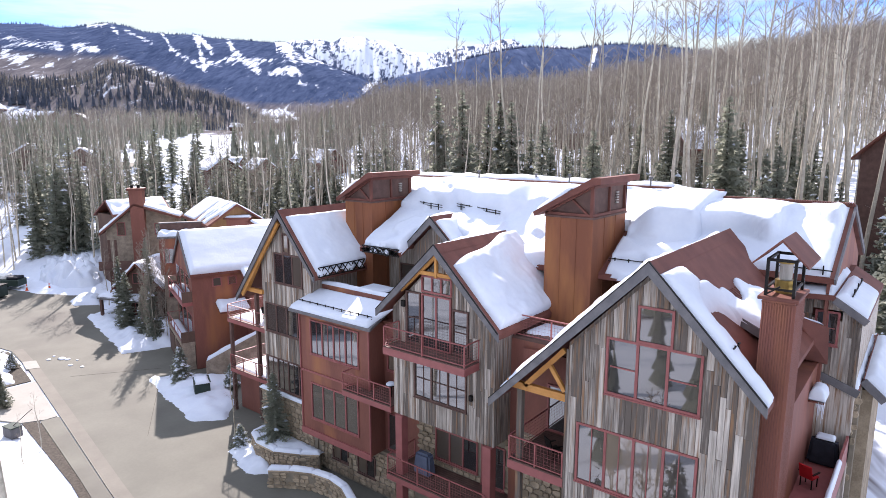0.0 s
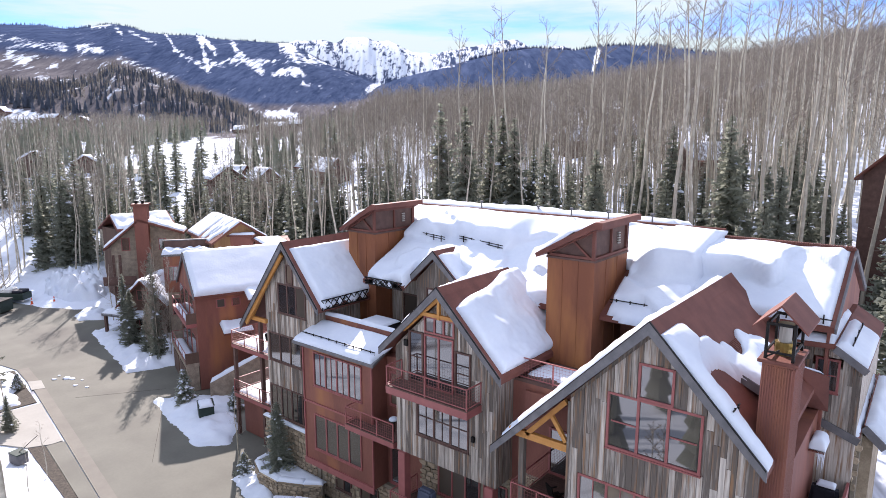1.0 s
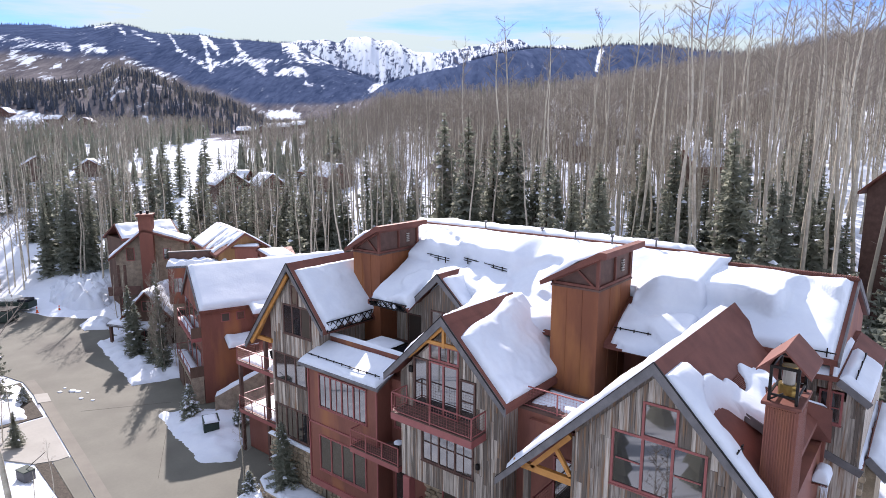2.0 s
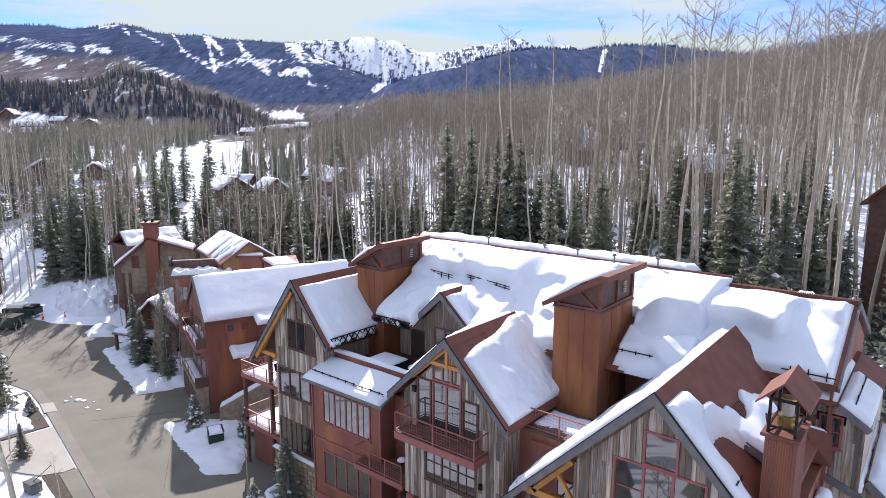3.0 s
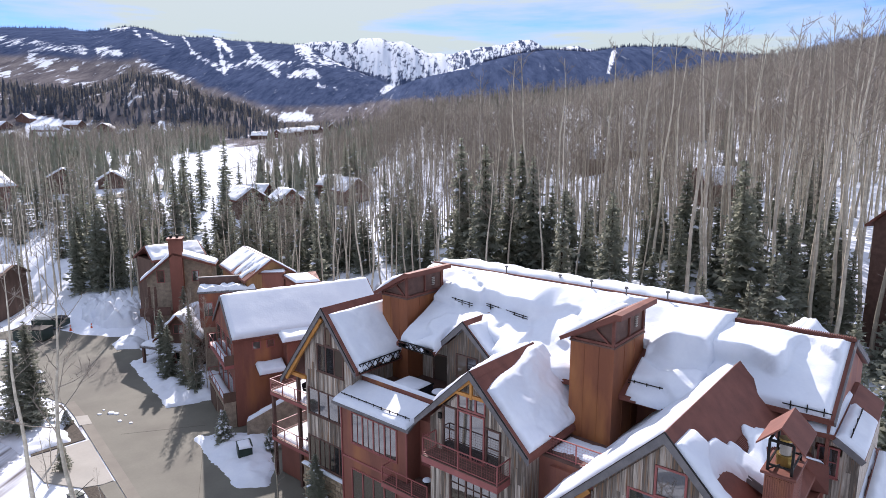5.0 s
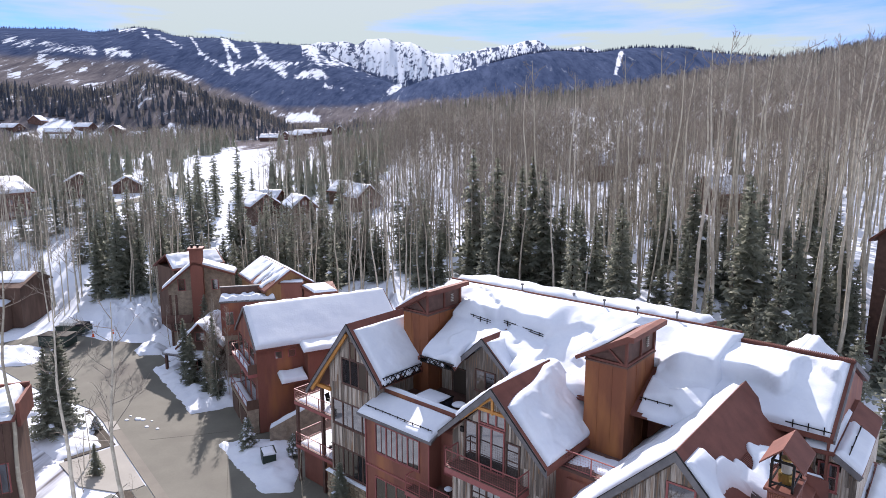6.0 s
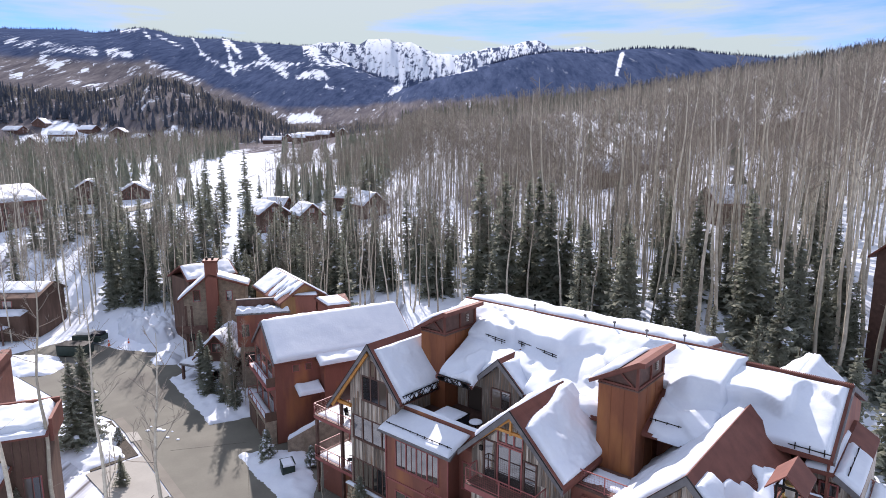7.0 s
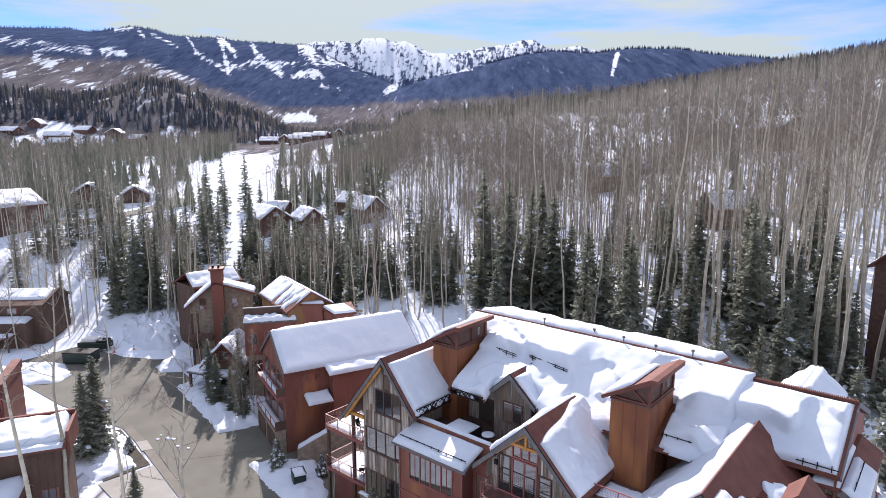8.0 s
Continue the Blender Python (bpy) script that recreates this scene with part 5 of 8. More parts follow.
snow_sheet("roof_snow", (-42.4, 26.6, 7.76), (6.4, 0, 0), (0, 3.6, 0), 0.14, "trodden snow on a balcony floor", nu=30, nv=20, ragged=0.15, seed=17.0)
snow_sheet("roof_snow", (-42.4, 26.6, 3.71), (6.4, 0, 0), (0, 3.6, 0), 0.14, "trodden snow on a balcony floor", nu=30, nv=20, ragged=0.15, seed=18.0)
snow_sheet("roof_snow", (-36.35, 24.72, 4.22), (5.6, 0, 0), (0, 0.35, 0), 0.1, "thin snow on a stone ledge", nu=40, nv=6, round_edge=0.1, ragged=0.03, seed=19.0)
snow_sheet("roof_snow", (-15.0, 25.2, 12.26), (2.6, 0, 0), (0, 2.0, 0), 0.14, "thin trodden snow on a terrace", nu=20, nv=14, ragged=0.3, seed=20.0)


def snow_guard(p, q, rails=2, posts=6):
    """Iron pipe guard that holds the snow along an eave."""
    g = thing("snow_guard", "black iron snow guard along a roof eave", "snow guard", "snow guards on the roofs")
    p, q = Vector(p), Vector(q)
    for k in range(rails):
        o = Vector((0, 0, 0.1 + 0.14 * k))
        part("rail", bm_beam(p + o, q + o, 0.045, 0.045), METAL_DARK, g)
    for i in range(posts):
        a = p.lerp(q, (i + 0.5) / posts)
        part("bracket", bm_beam(a - Vector((0, 0, 0.1)), a + Vector((0, 0, 0.3)), 0.05, 0.05), METAL_DARK, g)
    return g


snow_guard((-30.6, 24.0, 11.4), (-24.2, 24.0, 11.4), posts=9)
def lattice_guard(p, q, height=0.5, bays=8):
    """Crossed iron bars between two rails, with lumps of snow caught in them."""
    g = thing("snow_fence", "black iron lattice snow fence with snow caught in it", "snow guard", "snow guards on the roofs")
    p, q = Vector(p), Vector(q)
    up = Vector((0, 0, height))
    for o in (Vector((0, 0, 0)), up):
        part("rail", bm_beam(p + o, q + o, 0.06, 0.06), METAL_DARK, g)
    for i in range(bays):
        a, b = p.lerp(q, i / bays), p.lerp(q, (i + 1) / bays)
        part("brace", bm_beam(a, b + up, 0.05, 0.05), METAL_DARK, g)
        part("brace", bm_beam(a + up, b, 0.05, 0.05), METAL_DARK, g)
    verts, faces = [], []
    n, ring = 5 * bays, 9
    for i in range(n + 1):
        a = p.lerp(q, i / n)
        k = 0.5 + 0.9 * noise.noise(a * 2.1 + Vector((4, 1, 2))) if 0 < i < n else 0.02
        for j in range(ring):
            w = 6.283 * j / ring
            verts.append(tuple(a + Vector((-0.12 + 0.2 * math.cos(w) * max(k, 0.02), 0, height * 0.4 + height * 0.62 * math.sin(w) * max(k, 0.02)))))
    for i in range(n):
        for j in range(ring):
            m = (j + 1) % ring
            faces.append((i * ring + j, i * ring + m, (i + 1) * ring + m, (i + 1) * ring + j))
    me = bpy.data.meshes.new("snow_ridge")
    me.from_pydata(verts, [], faces)
    me.polygons.foreach_set("use_smooth", [True] * len(me.polygons))
    me.materials.append(SNOW)
    tagged(new("snow_ridge", me), "ridge of snow caught in a snow fence", "snow", "snow on the roofs", "stuff")


lattice_guard((-29.5, 24.7, 13.05), (-29.5, 28.7, 13.05), height=0.6)
lattice_guard((-28.6, 27.62, 14.4), (-25.4, 27.62, 14.4), height=0.42, bays=6)
snow_guard((-14.95, 23.3, 13.05), (-14.95, 27.2, 13.05))
snow_guard((-12.5, 28.9, 15.45), (-10.4, 28.9, 15.45), posts=3)
snow_guard((-4.62, 20.8, 14.62), (-4.62, 21.6, 14.62), posts=2)
snow_guard((-5.2, 29.95, 15.98), (-3.1, 29.95, 15.98), rails=1, posts=3)
snow_guard((-27.0, 31.5, 17.15), (-25.0, 31.35, 17.05), posts=3)
snow_guard((-24.0, 31.6, 17.2), (-20.4, 31.15, 17.0), posts=5)
snow_guard((-2.35, 30.4, 14.92), (-2.35, 34.6, 14.92), rails=1, posts=3)


def vent_pipe(x, y, z, h=0.28, cap=True):
    v = thing("vent_pipe", "small dark roof vent pipe standing out of the snow", "vent", "vents on the main roof")
    bm = bmesh.new()
    tube(bm, (x, y, z - 0.4), (x, y, z + h), 0.05, 0.05, 8)
    part("pipe", bm, FASCIA, v)
    if cap:
        bm = bmesh.new()
        tube(bm, (x, y, z + h), (x, y, z + h + 0.12), 0.13, 0.1, 10)
        part("cap", bm, FASCIA, v)


for x, y, z in ((-17.9, 35.0, 19.0), (-24.9, 35.3, 19.0), (-15.3, 34.6, 19.0), (-11.3, 33.2, 18.0), (-20.6, 35.6, 18.9), (-12.9, 35.2, 19.0)):
    vent_pipe(x, y, z)

# ---------------------------------------------------------------- things on the decks
def lawn_chair(x, y, z, rz, mat, label):
    c = thing("deck_chair", label, "chair", at=pose(x, y, z, 0, 0, rz))
    for sx in (-0.22, 0.22):
        for sy in (-0.2, 0.2):
            part("leg", bm_beam((sx, sy, 0), (sx, sy, 0.42), 0.035, 0.035), METAL_DARK, c)
    part("seat", bm_box(-0.26, 0.26, -0.25, 0.25, 0.4, 0.46, 0.02), mat, c)
    part("backrest", bm_beam((0, 0.24, 0.45), (0, 0.38, 1.0), 0.5, 0.05, up=(0, 1, 0)), mat, c)
    for sx in (-0.28, 0.28):
        part("armrest", bm_box(sx - 0.03, sx + 0.03, -0.2, 0.28, 0.64, 0.68), METAL_DARK, c)
    return c


def round_table(x, y, z, r=0.5, mat=None):
    t = thing("patio_table", "round dark iron patio table with snow on it", "table", at=pose(x, y, z))
    bm = bmesh.new()
    tube(bm, (0, 0, 0.7), (0, 0, 0.74), r, r, 18)
    part("tabletop", bm, mat or METAL_DARK, t)
    bm = bmesh.new()
    tube(bm, (0, 0, 0), (0, 0, 0.7), 0.05, 0.05, 8)
    part("pedestal", bm, METAL_DARK, t)
    bm = bmesh.new()
    bmesh.ops.create_icosphere(bm, subdivisions=3, radius=1, matrix=Matrix.Translation((0, 0, 0.76)) @ Matrix.Diagonal((r * 0.92, r * 0.92, 0.14, 1)))
    tagged(obj("table_snow", bm, SNOW, None, smooth=True), "cap of snow on a patio table", "snow", "snow on the decks", "stuff").matrix_world = pose(x, y, z)


round_table(-24.9, 27.6, 11.3, 0.55)
round_table(-23.0, 24.2, 7.15, 0.3)
round_table(-38.2, 27.6, 7.9, 0.6)
for dx, dy, rz in ((-1.0, 0.1, 100), (0.3, 0.9, 10), (1.0, -0.1, -80)):
    lawn_chair(-38.2 + dx, 27.6 + dy, 7.85, rz, METAL_DARK, "dark iron patio chair on the snowy balcony")
lawn_chair(-37.6, 27.6, 3.8, 20, METAL_DARK, "dark iron patio chair on the snowy balcony")
lawn_chair(-38.8, 27.4, 3.8, -60, METAL_DARK, "dark iron patio chair on the snowy balcony")
lawn_chair(-11.6, 22.2, 8.1, 150, METAL_DARK, "dark wire patio chair on the porch")
lawn_chair(-11.0, 23.0, 8.1, 40, METAL_DARK, "dark wire patio chair on the porch")
lawn_chair(-2.85, 27.2, 7.75, 160, RED_CLOTH, "bright red folding chair on the side deck")
# covered grills
def covered_grill(x, y, z, mat, label, w=0.62, h=1.15):
    g = thing("grill", label, "grill", at=pose(x, y, z))
    bm = bmesh.new()
    hexa(bm, [(-w, -0.35, 0.02), (w, -0.35, 0.02), (w, 0.35, 0.02), (-w, 0.35, 0.02)], [(-w * 0.8, -0.25, h), (w * 0.8, -0.25, h), (w * 0.8, 0.25, h), (-w * 0.8, 0.25, h)])
    bmesh.ops.bevel(bm, geom=bm.edges[:], offset=0.12, segments=2, affect="EDGES")
    part("cover", bm, mat, g, smooth=False)
    for sx in (-0.35, 0.35):
        bm = bmesh.new()
        tube(bm, (sx, -0.2, 0.0), (sx, -0.14, 0.12), 0.05, 0.05, 8)
        part("castor", bm, METAL_DARK, g)


covered_grill(-20.3, 23.9, 3.55, BLUE_CLOTH, "grill under a blue-grey cover on the lower deck", 0.6, 1.25)
covered_grill(-2.68, 29.6, 7.75, BLACK_CLOTH, "grill under a black cover with snow on top", 0.6, 1.2)
snow_sheet("grill_snow", (-3.0, 29.4, 8.96), (0.7, 0, 0), (0, 0.45, 0), 0.12, "snow on a covered grill", nu=12, nv=8, round_edge=0.15, group="snow on the decks")
# hot tub on the roof terrace
tub = thing("hot_tub", "dark square hot tub with a snowy lid on the terrace", "hot tub", at=pose(-27.0, 27.2, 11.3))
part("shell", bm_box(-1.1, 1.1, -1.0, 1.0, 0.02, 0.8, 0.05), BLACK_CLOTH, tub)
part("lid", bm_box(-1.14, 1.14, -1.04, 1.04, 0.8, 0.92, 0.03), METAL_DARK, tub)
snow_sheet("tub_snow", (-28.1, 26.3, 12.22), (2.2, 0, 0), (0, 1.8, 0), 0.12, "snow on a hot tub lid", nu=20, nv=16, round_edge=0.2, ragged=0.1, group="snow on the decks")

# ---------------------------------------------------------------- planters and small things in front
def curved_wall(pts, h, base, name, label):
    w = thing(name, label, "wall", kind="structure")
    for i, (p, q) in enumerate(zip(pts, pts[1:])):
        bm = bmesh.new()
        beam(bm, (p[0], p[1], base + h / 2), (q[0], q[1], base + h / 2), 0.45, h)
        part("section", bm, MORTAR, w)
        bm = bmesh.new()
        beam(bm, (p[0], p[1], base + h + 0.04), (q[0], q[1], base + h + 0.04), 0.55, 0.1)
        part("coping", bm, STONE_MAT, w)
    return w


WALL_1 = [(-30.9, 21.4), (-29.8, 22.2), (-28.4, 22.9), (-27, 23.1), (-25.6, 22.9), (-24.2, 22.2), (-23.2, 21.2)]
WALL_2 = [(-35.5, 24.6), (-35.4, 23.5), (-34, 22.9), (-32.2, 22.9), (-30.6, 23.7), (-29.6, 24.4)]
retaining_1 = curved_wall(WALL_1, 1.15, 0.0, "retaining_wall", "curved rubble stone retaining wall with snow on top")
retaining_2 = curved_wall(WALL_2, 1.35, 0.0, "planter_wall", "low curved stone planter wall with snow on top")
mound("planter_snow", [(-35.4, 24.8), (-35.3, 23.5), (-34, 22.95), (-32.2, 22.95), (-30.7, 23.7), (-29.8, 24.8)], 0.4, "snow in a stone planter round a small spruce", 9.0, step=0.2, base=1.35)
for z, p, q in [(1.26, p, q) for p, q in zip(WALL_1, WALL_1[1:])] + [(1.46, p, q) for p, q in zip(WALL_2, WALL_2[1:])]:
    u = Vector((q[0] - p[0], q[1] - p[1], 0))
    n = Vector((-u.y, u.x, 0)).normalized() * 0.5
    snow_sheet("wall_snow", Vector((p[0], p[1], z)) - n * 0.5 - u * 0.04, u * 1.08, n, 0.16, "snow along the top of a stone wall", nu=10, nv=8, round_edge=0.18, group="snow banks by the road")

ub = thing("utility_box", "dark green metal utility box with snow on its lid", "utility box", at=pose(-46.9, 26.3, 0.25, 0, 0, -25))
part("cabinet", bm_box(-0.75, 0.75, -0.6, 0.6, 0, 1.25, 0.03), GREEN_BOX, ub)
part("lid", bm_box(-0.8, 0.8, -0.65, 0.65, 1.25, 1.36, 0.03), GREEN_BOX, ub)
part("door", bm_box(-0.66, 0.66, -0.63, -0.59, 0.12, 1.15), GREEN_BOX, ub)
snow_sheet("box_snow", (-47.7, 26.0, 1.62), (1.4, -0.6, 0), (0.5, 1.0, 0), 0.12, "snow on a utility box", nu=14, nv=10, round_edge=0.2, ragged=0.08, group="snow banks by the road")
ub2 = thing("meter_box", "small grey metal box standing in the snow", "utility box", at=pose(-50.6, 13.6, 0.3, 0, 0, 10))
part("cabinet", bm_box(-0.55, 0.55, -0.4, 0.4, 0, 0.75, 0.03), FASCIA, ub2)
part("lid", bm_box(-0.58, 0.58, -0.43, 0.43, 0.75, 0.82, 0.02), GREEN_BOX, ub2)
part("rod", bm_beam((0.1, 0, 0.8), (0.9, 1.0, 1.9), 0.04, 0.04), METAL_DARK, ub2)


def traffic_cone(x, y):
    c = thing("traffic_cone", "orange traffic cone at the road end", "cone", "cones at the road end", at=pose(x, y, 0.06))
    part("base", bm_box(-0.22, 0.22, -0.22, 0.22, 0, 0.05, 0.01), ORANGE, c)
    bm = bmesh.new()
    tube(bm, (0, 0, 0.05), (0, 0, 0.95), 0.16, 0.05, 12)
    part("cone", bm, ORANGE, c)
    bm = bmesh.new()
    tube(bm, (0, 0, 0.5), (0, 0, 0.68), 0.115, 0.09, 12)
    part("sleeve", bm, WHITE_PAINT, c)


traffic_cone(-101.0, 31.0)
traffic_cone(-99.5, 33.4)
# parked utility cart and bin at the end of the road
cart = thing("trailer", "dark trailer with white gear parked by the snow bank", "trailer", at=pose(-104.6, 29.6, 0.06, 0, 0, 38))
part("bed", bm_box(-2.4, 2.4, -1.0, 1.0, 0.55, 1.5, 0.05), GREEN_BOX, cart)
part("load", bm_box(-1.9, 0.6, -0.8, 0.8, 1.5, 2.2, 0.15), WHITE_PAINT, cart)
part("cover", bm_box(0.7, 2.2, -0.9, 0.9, 1.5, 1.9, 0.1), BLACK_CLOTH, cart)
for sx in (-0.6, 0.4):
    for sy in (-1.05, 1.05):
        bm = bmesh.new()
        tube(bm, (sx, sy - 0.1, 0.38), (sx, sy + 0.1, 0.38), 0.38, 0.38, 16)
        part("tyre", bm, BLACK_CLOTH, cart)
binn = thing("waste_container", "dark green steel waste container by the road", "container", at=pose(-100.6, 26.0, 0.06, 0, 0, 38))
part("body", bm_box(-2.2, 2.2, -1.2, 1.2, 0.15, 1.7, 0.04), GREEN_BOX, binn)
part("lid", bm_box(-2.25, 2.25, -1.25, 1.25, 1.7, 1.8, 0.02), METAL_DARK, binn)

# bare corrugated strip on the first unit's roof, above the lantern column
strip = thing("roof_panel", "bare corrugated strip of rusted roofing between snow patches", "roof panel")
for k in range(11):
    y = 24.5 + 0.13 * k
    part("rib", bm_beam((-5.9, y, 15.80), (-3.95, y, 13.77), 0.06, 0.07), RUST_ROOF, strip)


# ---------------------------------------------------------------- other houses
BROWN_WALL = material("brown_timber_wall", (0.085, 0.052, 0.04), (0.18, 0.112, 0.085), rough=0.8, scale=1.0, fine=14, stretch=(1, 1, 0.3), bump=0.3)
GREY_STONE = material("grey_tan_stone_wall", (0.19, 0.155, 0.12), (0.44, 0.365, 0.285), rough=0.9, scale=1.8, fine=8, bump=0.6, dist=0.05)


def plain_window(parent, x0, x1, z0, z1, y, side=-1, axis="y", rows=1, cols=1):
    """A simple window of a farther house; on a wall facing -y, or facing +x where axis is x."""
    def bx(a, b, lo, hi, z_0, z_1):
        return bm_box(a, b, min(lo, hi), max(lo, hi), z_0, z_1) if axis == "y" else bm_box(min(lo, hi), max(lo, hi), a, b, z_0, z_1)
    w = part("window", bx(x0 - 0.08, x1 + 0.08, y + side * 0.05, y - side * 0.02, z0 - 0.08, z1 + 0.08), RED_TRIM, parent)
    for i in range(cols):
        a, b = x0 + (x1 - x0) * i / cols, x0 + (x1 - x0) * (i + 1) / cols
        part("pane", bx(a + 0.03, b - 0.03, y + side * 0.06, y + side * 0.045, z0, z1), GLASS, w)
    return w


def cottage(m, w, l, eave, top, wall, label, base=0.0, snow=0.35, chimney=None, seed=0.0, windows=True, over=0.6, cover_l=1.0, cover_r=1.0, group=""):
    """A gabled house: front at y = 0 between -w/2 and w/2, ridge along y to l."""
    h = thing("house", label, "house", group, at=m)
    bm = bmesh.new()
    prism_y(bm, [(-w / 2, -3.0), (w / 2, -3.0), (w / 2, eave), (0, top - 0.2), (-w / 2, eave)], 0, l)
    part("wall", bm, wall, h)
    k = (top - eave) / (w / 2)
    for sx in (-1, 1):
        xe, ze = sx * (w / 2 + over), eave - over * k
        bm = bmesh.new()
        prism_y(bm, [(0, top), (xe, ze), (xe, ze - 0.25), (0, top - 0.25)], -over, l + over)
        part("roof", bm, RUST_ROOF, h)
        c = cover_l if sx < 0 else cover_r
        if c > 0:
            p0 = m @ Vector((0, -over * 0.8, top + 0.02))
            u = m.to_3x3() @ Vector((xe * 0.97 * c, 0, (ze - top) * 0.97 * c))
            v = m.to_3x3() @ Vector((0, l + over * 1.6, 0))
            snow_sheet("roof_snow", p0, u, v, snow, "thick snow on a house roof", nu=14, nv=18, seed=seed + sx, lump=0.3, group="snow on the far roofs")
    if windows:
        n = max(1, int(w / 3))
        z = 0.9
        while z + 1.5 < eave:
            for i in range(n):
                x = -w / 2 + w * (i + 0.5) / n
                plain_window(h, x - 0.55, x + 0.55, z, z + 1.4, 0.0, cols=2)
            z += 2.9
        plain_window(h, -0.6, 0.6, eave + 0.2, eave + 1.3, 0.0, cols=2)
        z = 0.9
        while z + 1.5 < eave:
            for i in range(max(1, int(l / 4))):
                y = l * (i + 0.5) / max(1, int(l / 4))
                plain_window(h, y - 0.6, y + 0.6, z, z + 1.4, w / 2, side=1, axis="x", cols=2)
            z += 2.9
    if chimney:
        cx, cy, cw, cz = chimney
        c = part("chimney", bm_box(cx - cw / 2, cx + cw / 2, cy - cw * 0.35, cy + cw * 0.35, 0, cz), RUST, h)
        part("cap", bm_box(cx - cw / 2 - 0.12, cx + cw / 2 + 0.12, cy - cw * 0.45, cy + cw * 0.45, cz, cz + 0.2), RUST_ROOF, c)
    return h


# the next townhouse of the row
R3 = pose(-53.0, 29.4, 0, 0, 0, -20)
house3 = thing("townhouse", "rusted-steel townhouse with a long snowy roof and front decks", "house", at=R3)
bm = bmesh.new()
prism_y(bm, [(-9.2, 0.1), (0, 0.1), (0, 9.25), (-4.65, 12.35), (-9.2, 9.2)], 0, 16.0)
part("wall", bm, RUST, house3)
for xe, ze in ((0.35, 9.25), (-9.8, 8.9)):
    bm = bmesh.new()
    prism_y(bm, [(-4.65, 12.65), (xe, ze), (xe, ze - 0.22), (-4.65, 12.4)], -0.15, 16.3)
    part("roof", bm, RUST_ROOF, house3)
    bm = bmesh.new()
    prism_y(bm, [(-4.65, 12.68), (xe, ze + 0.03), (xe, ze - 0.3), (-4.65, 12.3)], -0.23, -0.13)
    part("fascia", bm, FASCIA, house3)
snow_sheet("roof_snow", R3 @ Vector((-4.65, -0.1, 12.68)), R3.to_3x3() @ Vector((5.0, 0, -3.38)), R3.to_3x3() @ Vector((0, 16.3, 0)), 0.4, "smooth blue-shaded snow on a long roof", nu=30, nv=70, lump=0.05, lumps=0.35, seed=31)
snow_sheet("roof_snow", R3 @ Vector((-9.6, -0.1, 9.1)), R3.to_3x3() @ Vector((4.9, 0, 3.58)), R3.to_3x3() @ Vector((0, 16.3, 0)), 0.35, "snow on the far slope of a long roof", nu=14, nv=40, seed=32)
for y in (1.9, 3.3):
    plain_window(house3, y, y + 0.7, 7.95, 8.65, 0.0, side=1, axis="x")
bm = bmesh.new()
hexa(bm, [(0, 2.0, 6.2), (1.9, 2.0, 5.65), (1.9, 4.75, 5.65), (0, 4.75, 6.2)], [(0, 2.0, 6.4), (1.9, 2.0, 5.8), (1.9, 4.75, 5.8), (0, 4.75, 6.4)])
part("awning", bm, RUST_ROOF, house3)
snow_sheet("roof_snow", R3 @ Vector((0.1, 2.0, 6.38)), R3.to_3x3() @ Vector((1.8, 0, -0.56)), R3.to_3x3() @ Vector((0, 2.75, 0)), 0.4, "thick snow on a small awning", nu=14, nv=18, seed=33, round_edge=0.3)
bm = bmesh.new()
hexa(bm, [(-0.6, 4.4, 9.0), (1.8, 4.4, 8.5), (1.8, 14, 8.5), (-0.6, 14, 9.0)], [(-0.6, 4.4, 9.62), (1.8, 4.4, 8.7), (1.8, 14, 8.7), (-0.6, 14, 9.62)])
part("roof", bm, RUST_ROOF, house3)
part("wall", bm_box(0, 1.5, 4.9, 14, 0.1, 8.6), RUST, house3)
snow_sheet("roof_snow", R3 @ Vector((-0.6, 4.4, 9.62)), R3.to_3x3() @ Vector((2.4, 0, -0.92)), R3.to_3x3() @ Vector((0, 9.6, 0)), 0.3, "sunlit snow on a lower roof", nu=18, nv=36, seed=34)
for z, y0 in ((6.6, -0.9), (2.8, -1.2)):
    d = part("balcony", bm_box(-8.6, -0.1, y0, 0, z - 0.35, z), RED_TRIM if z > 5 else GREY_STONE, house3)
    railing(d, (-8.5, y0 + 0.05, z), (-0.2, y0 + 0.05, z), 1.0, 5, mesh=False)
    railing(d, (-8.5, y0 + 0.05, z), (-8.5, 0, z), 1.0, 2, mesh=False, first=1)
    part("parapet", bm_box(-0.25, -0.1, y0, 0, z, z + 1.0), BROWN_WALL, d)
    snow_sheet("roof_snow", R3 @ Vector((-8.4, y0 + 0.15, z + 0.01)), R3.to_3x3() @ Vector((8.1, 0, 0)), R3.to_3x3() @ Vector((0, -y0 - 0.2, 0)), 0.2, "snow on a deck floor", nu=24, nv=8, ragged=0.1, seed=z)
    for k in range(3):
        plain_window(house3, -8.2 + k * 2.7, -6.3 + k * 2.7, z + 0.2, z + 2.3, 0.0, cols=2)
part("wall", bm_box(-8.6, -0.1, -1.1, -0.05, 0.1, 2.45), GREY_STONE, house3, "stone garage front")
for k in range(2):
    part("garage_door", bm_box(-8.0 + k * 4.0, -4.9 + k * 4.0, -1.18, -1.08, 0.1, 2.2), BROWN_WALL, house3)

# sloping stone stair wall between the two houses
bm = bmesh.new()
hexa(bm, [(-50.9, 29.2, 0), (-50.4, 28.8, 0), (-46.4, 34.4, 0), (-46.9, 34.8, 0)], [(-50.9, 29.2, 1.6), (-50.4, 28.8, 1.6), (-46.4, 34.4, 5.0), (-46.9, 34.8, 5.0)])
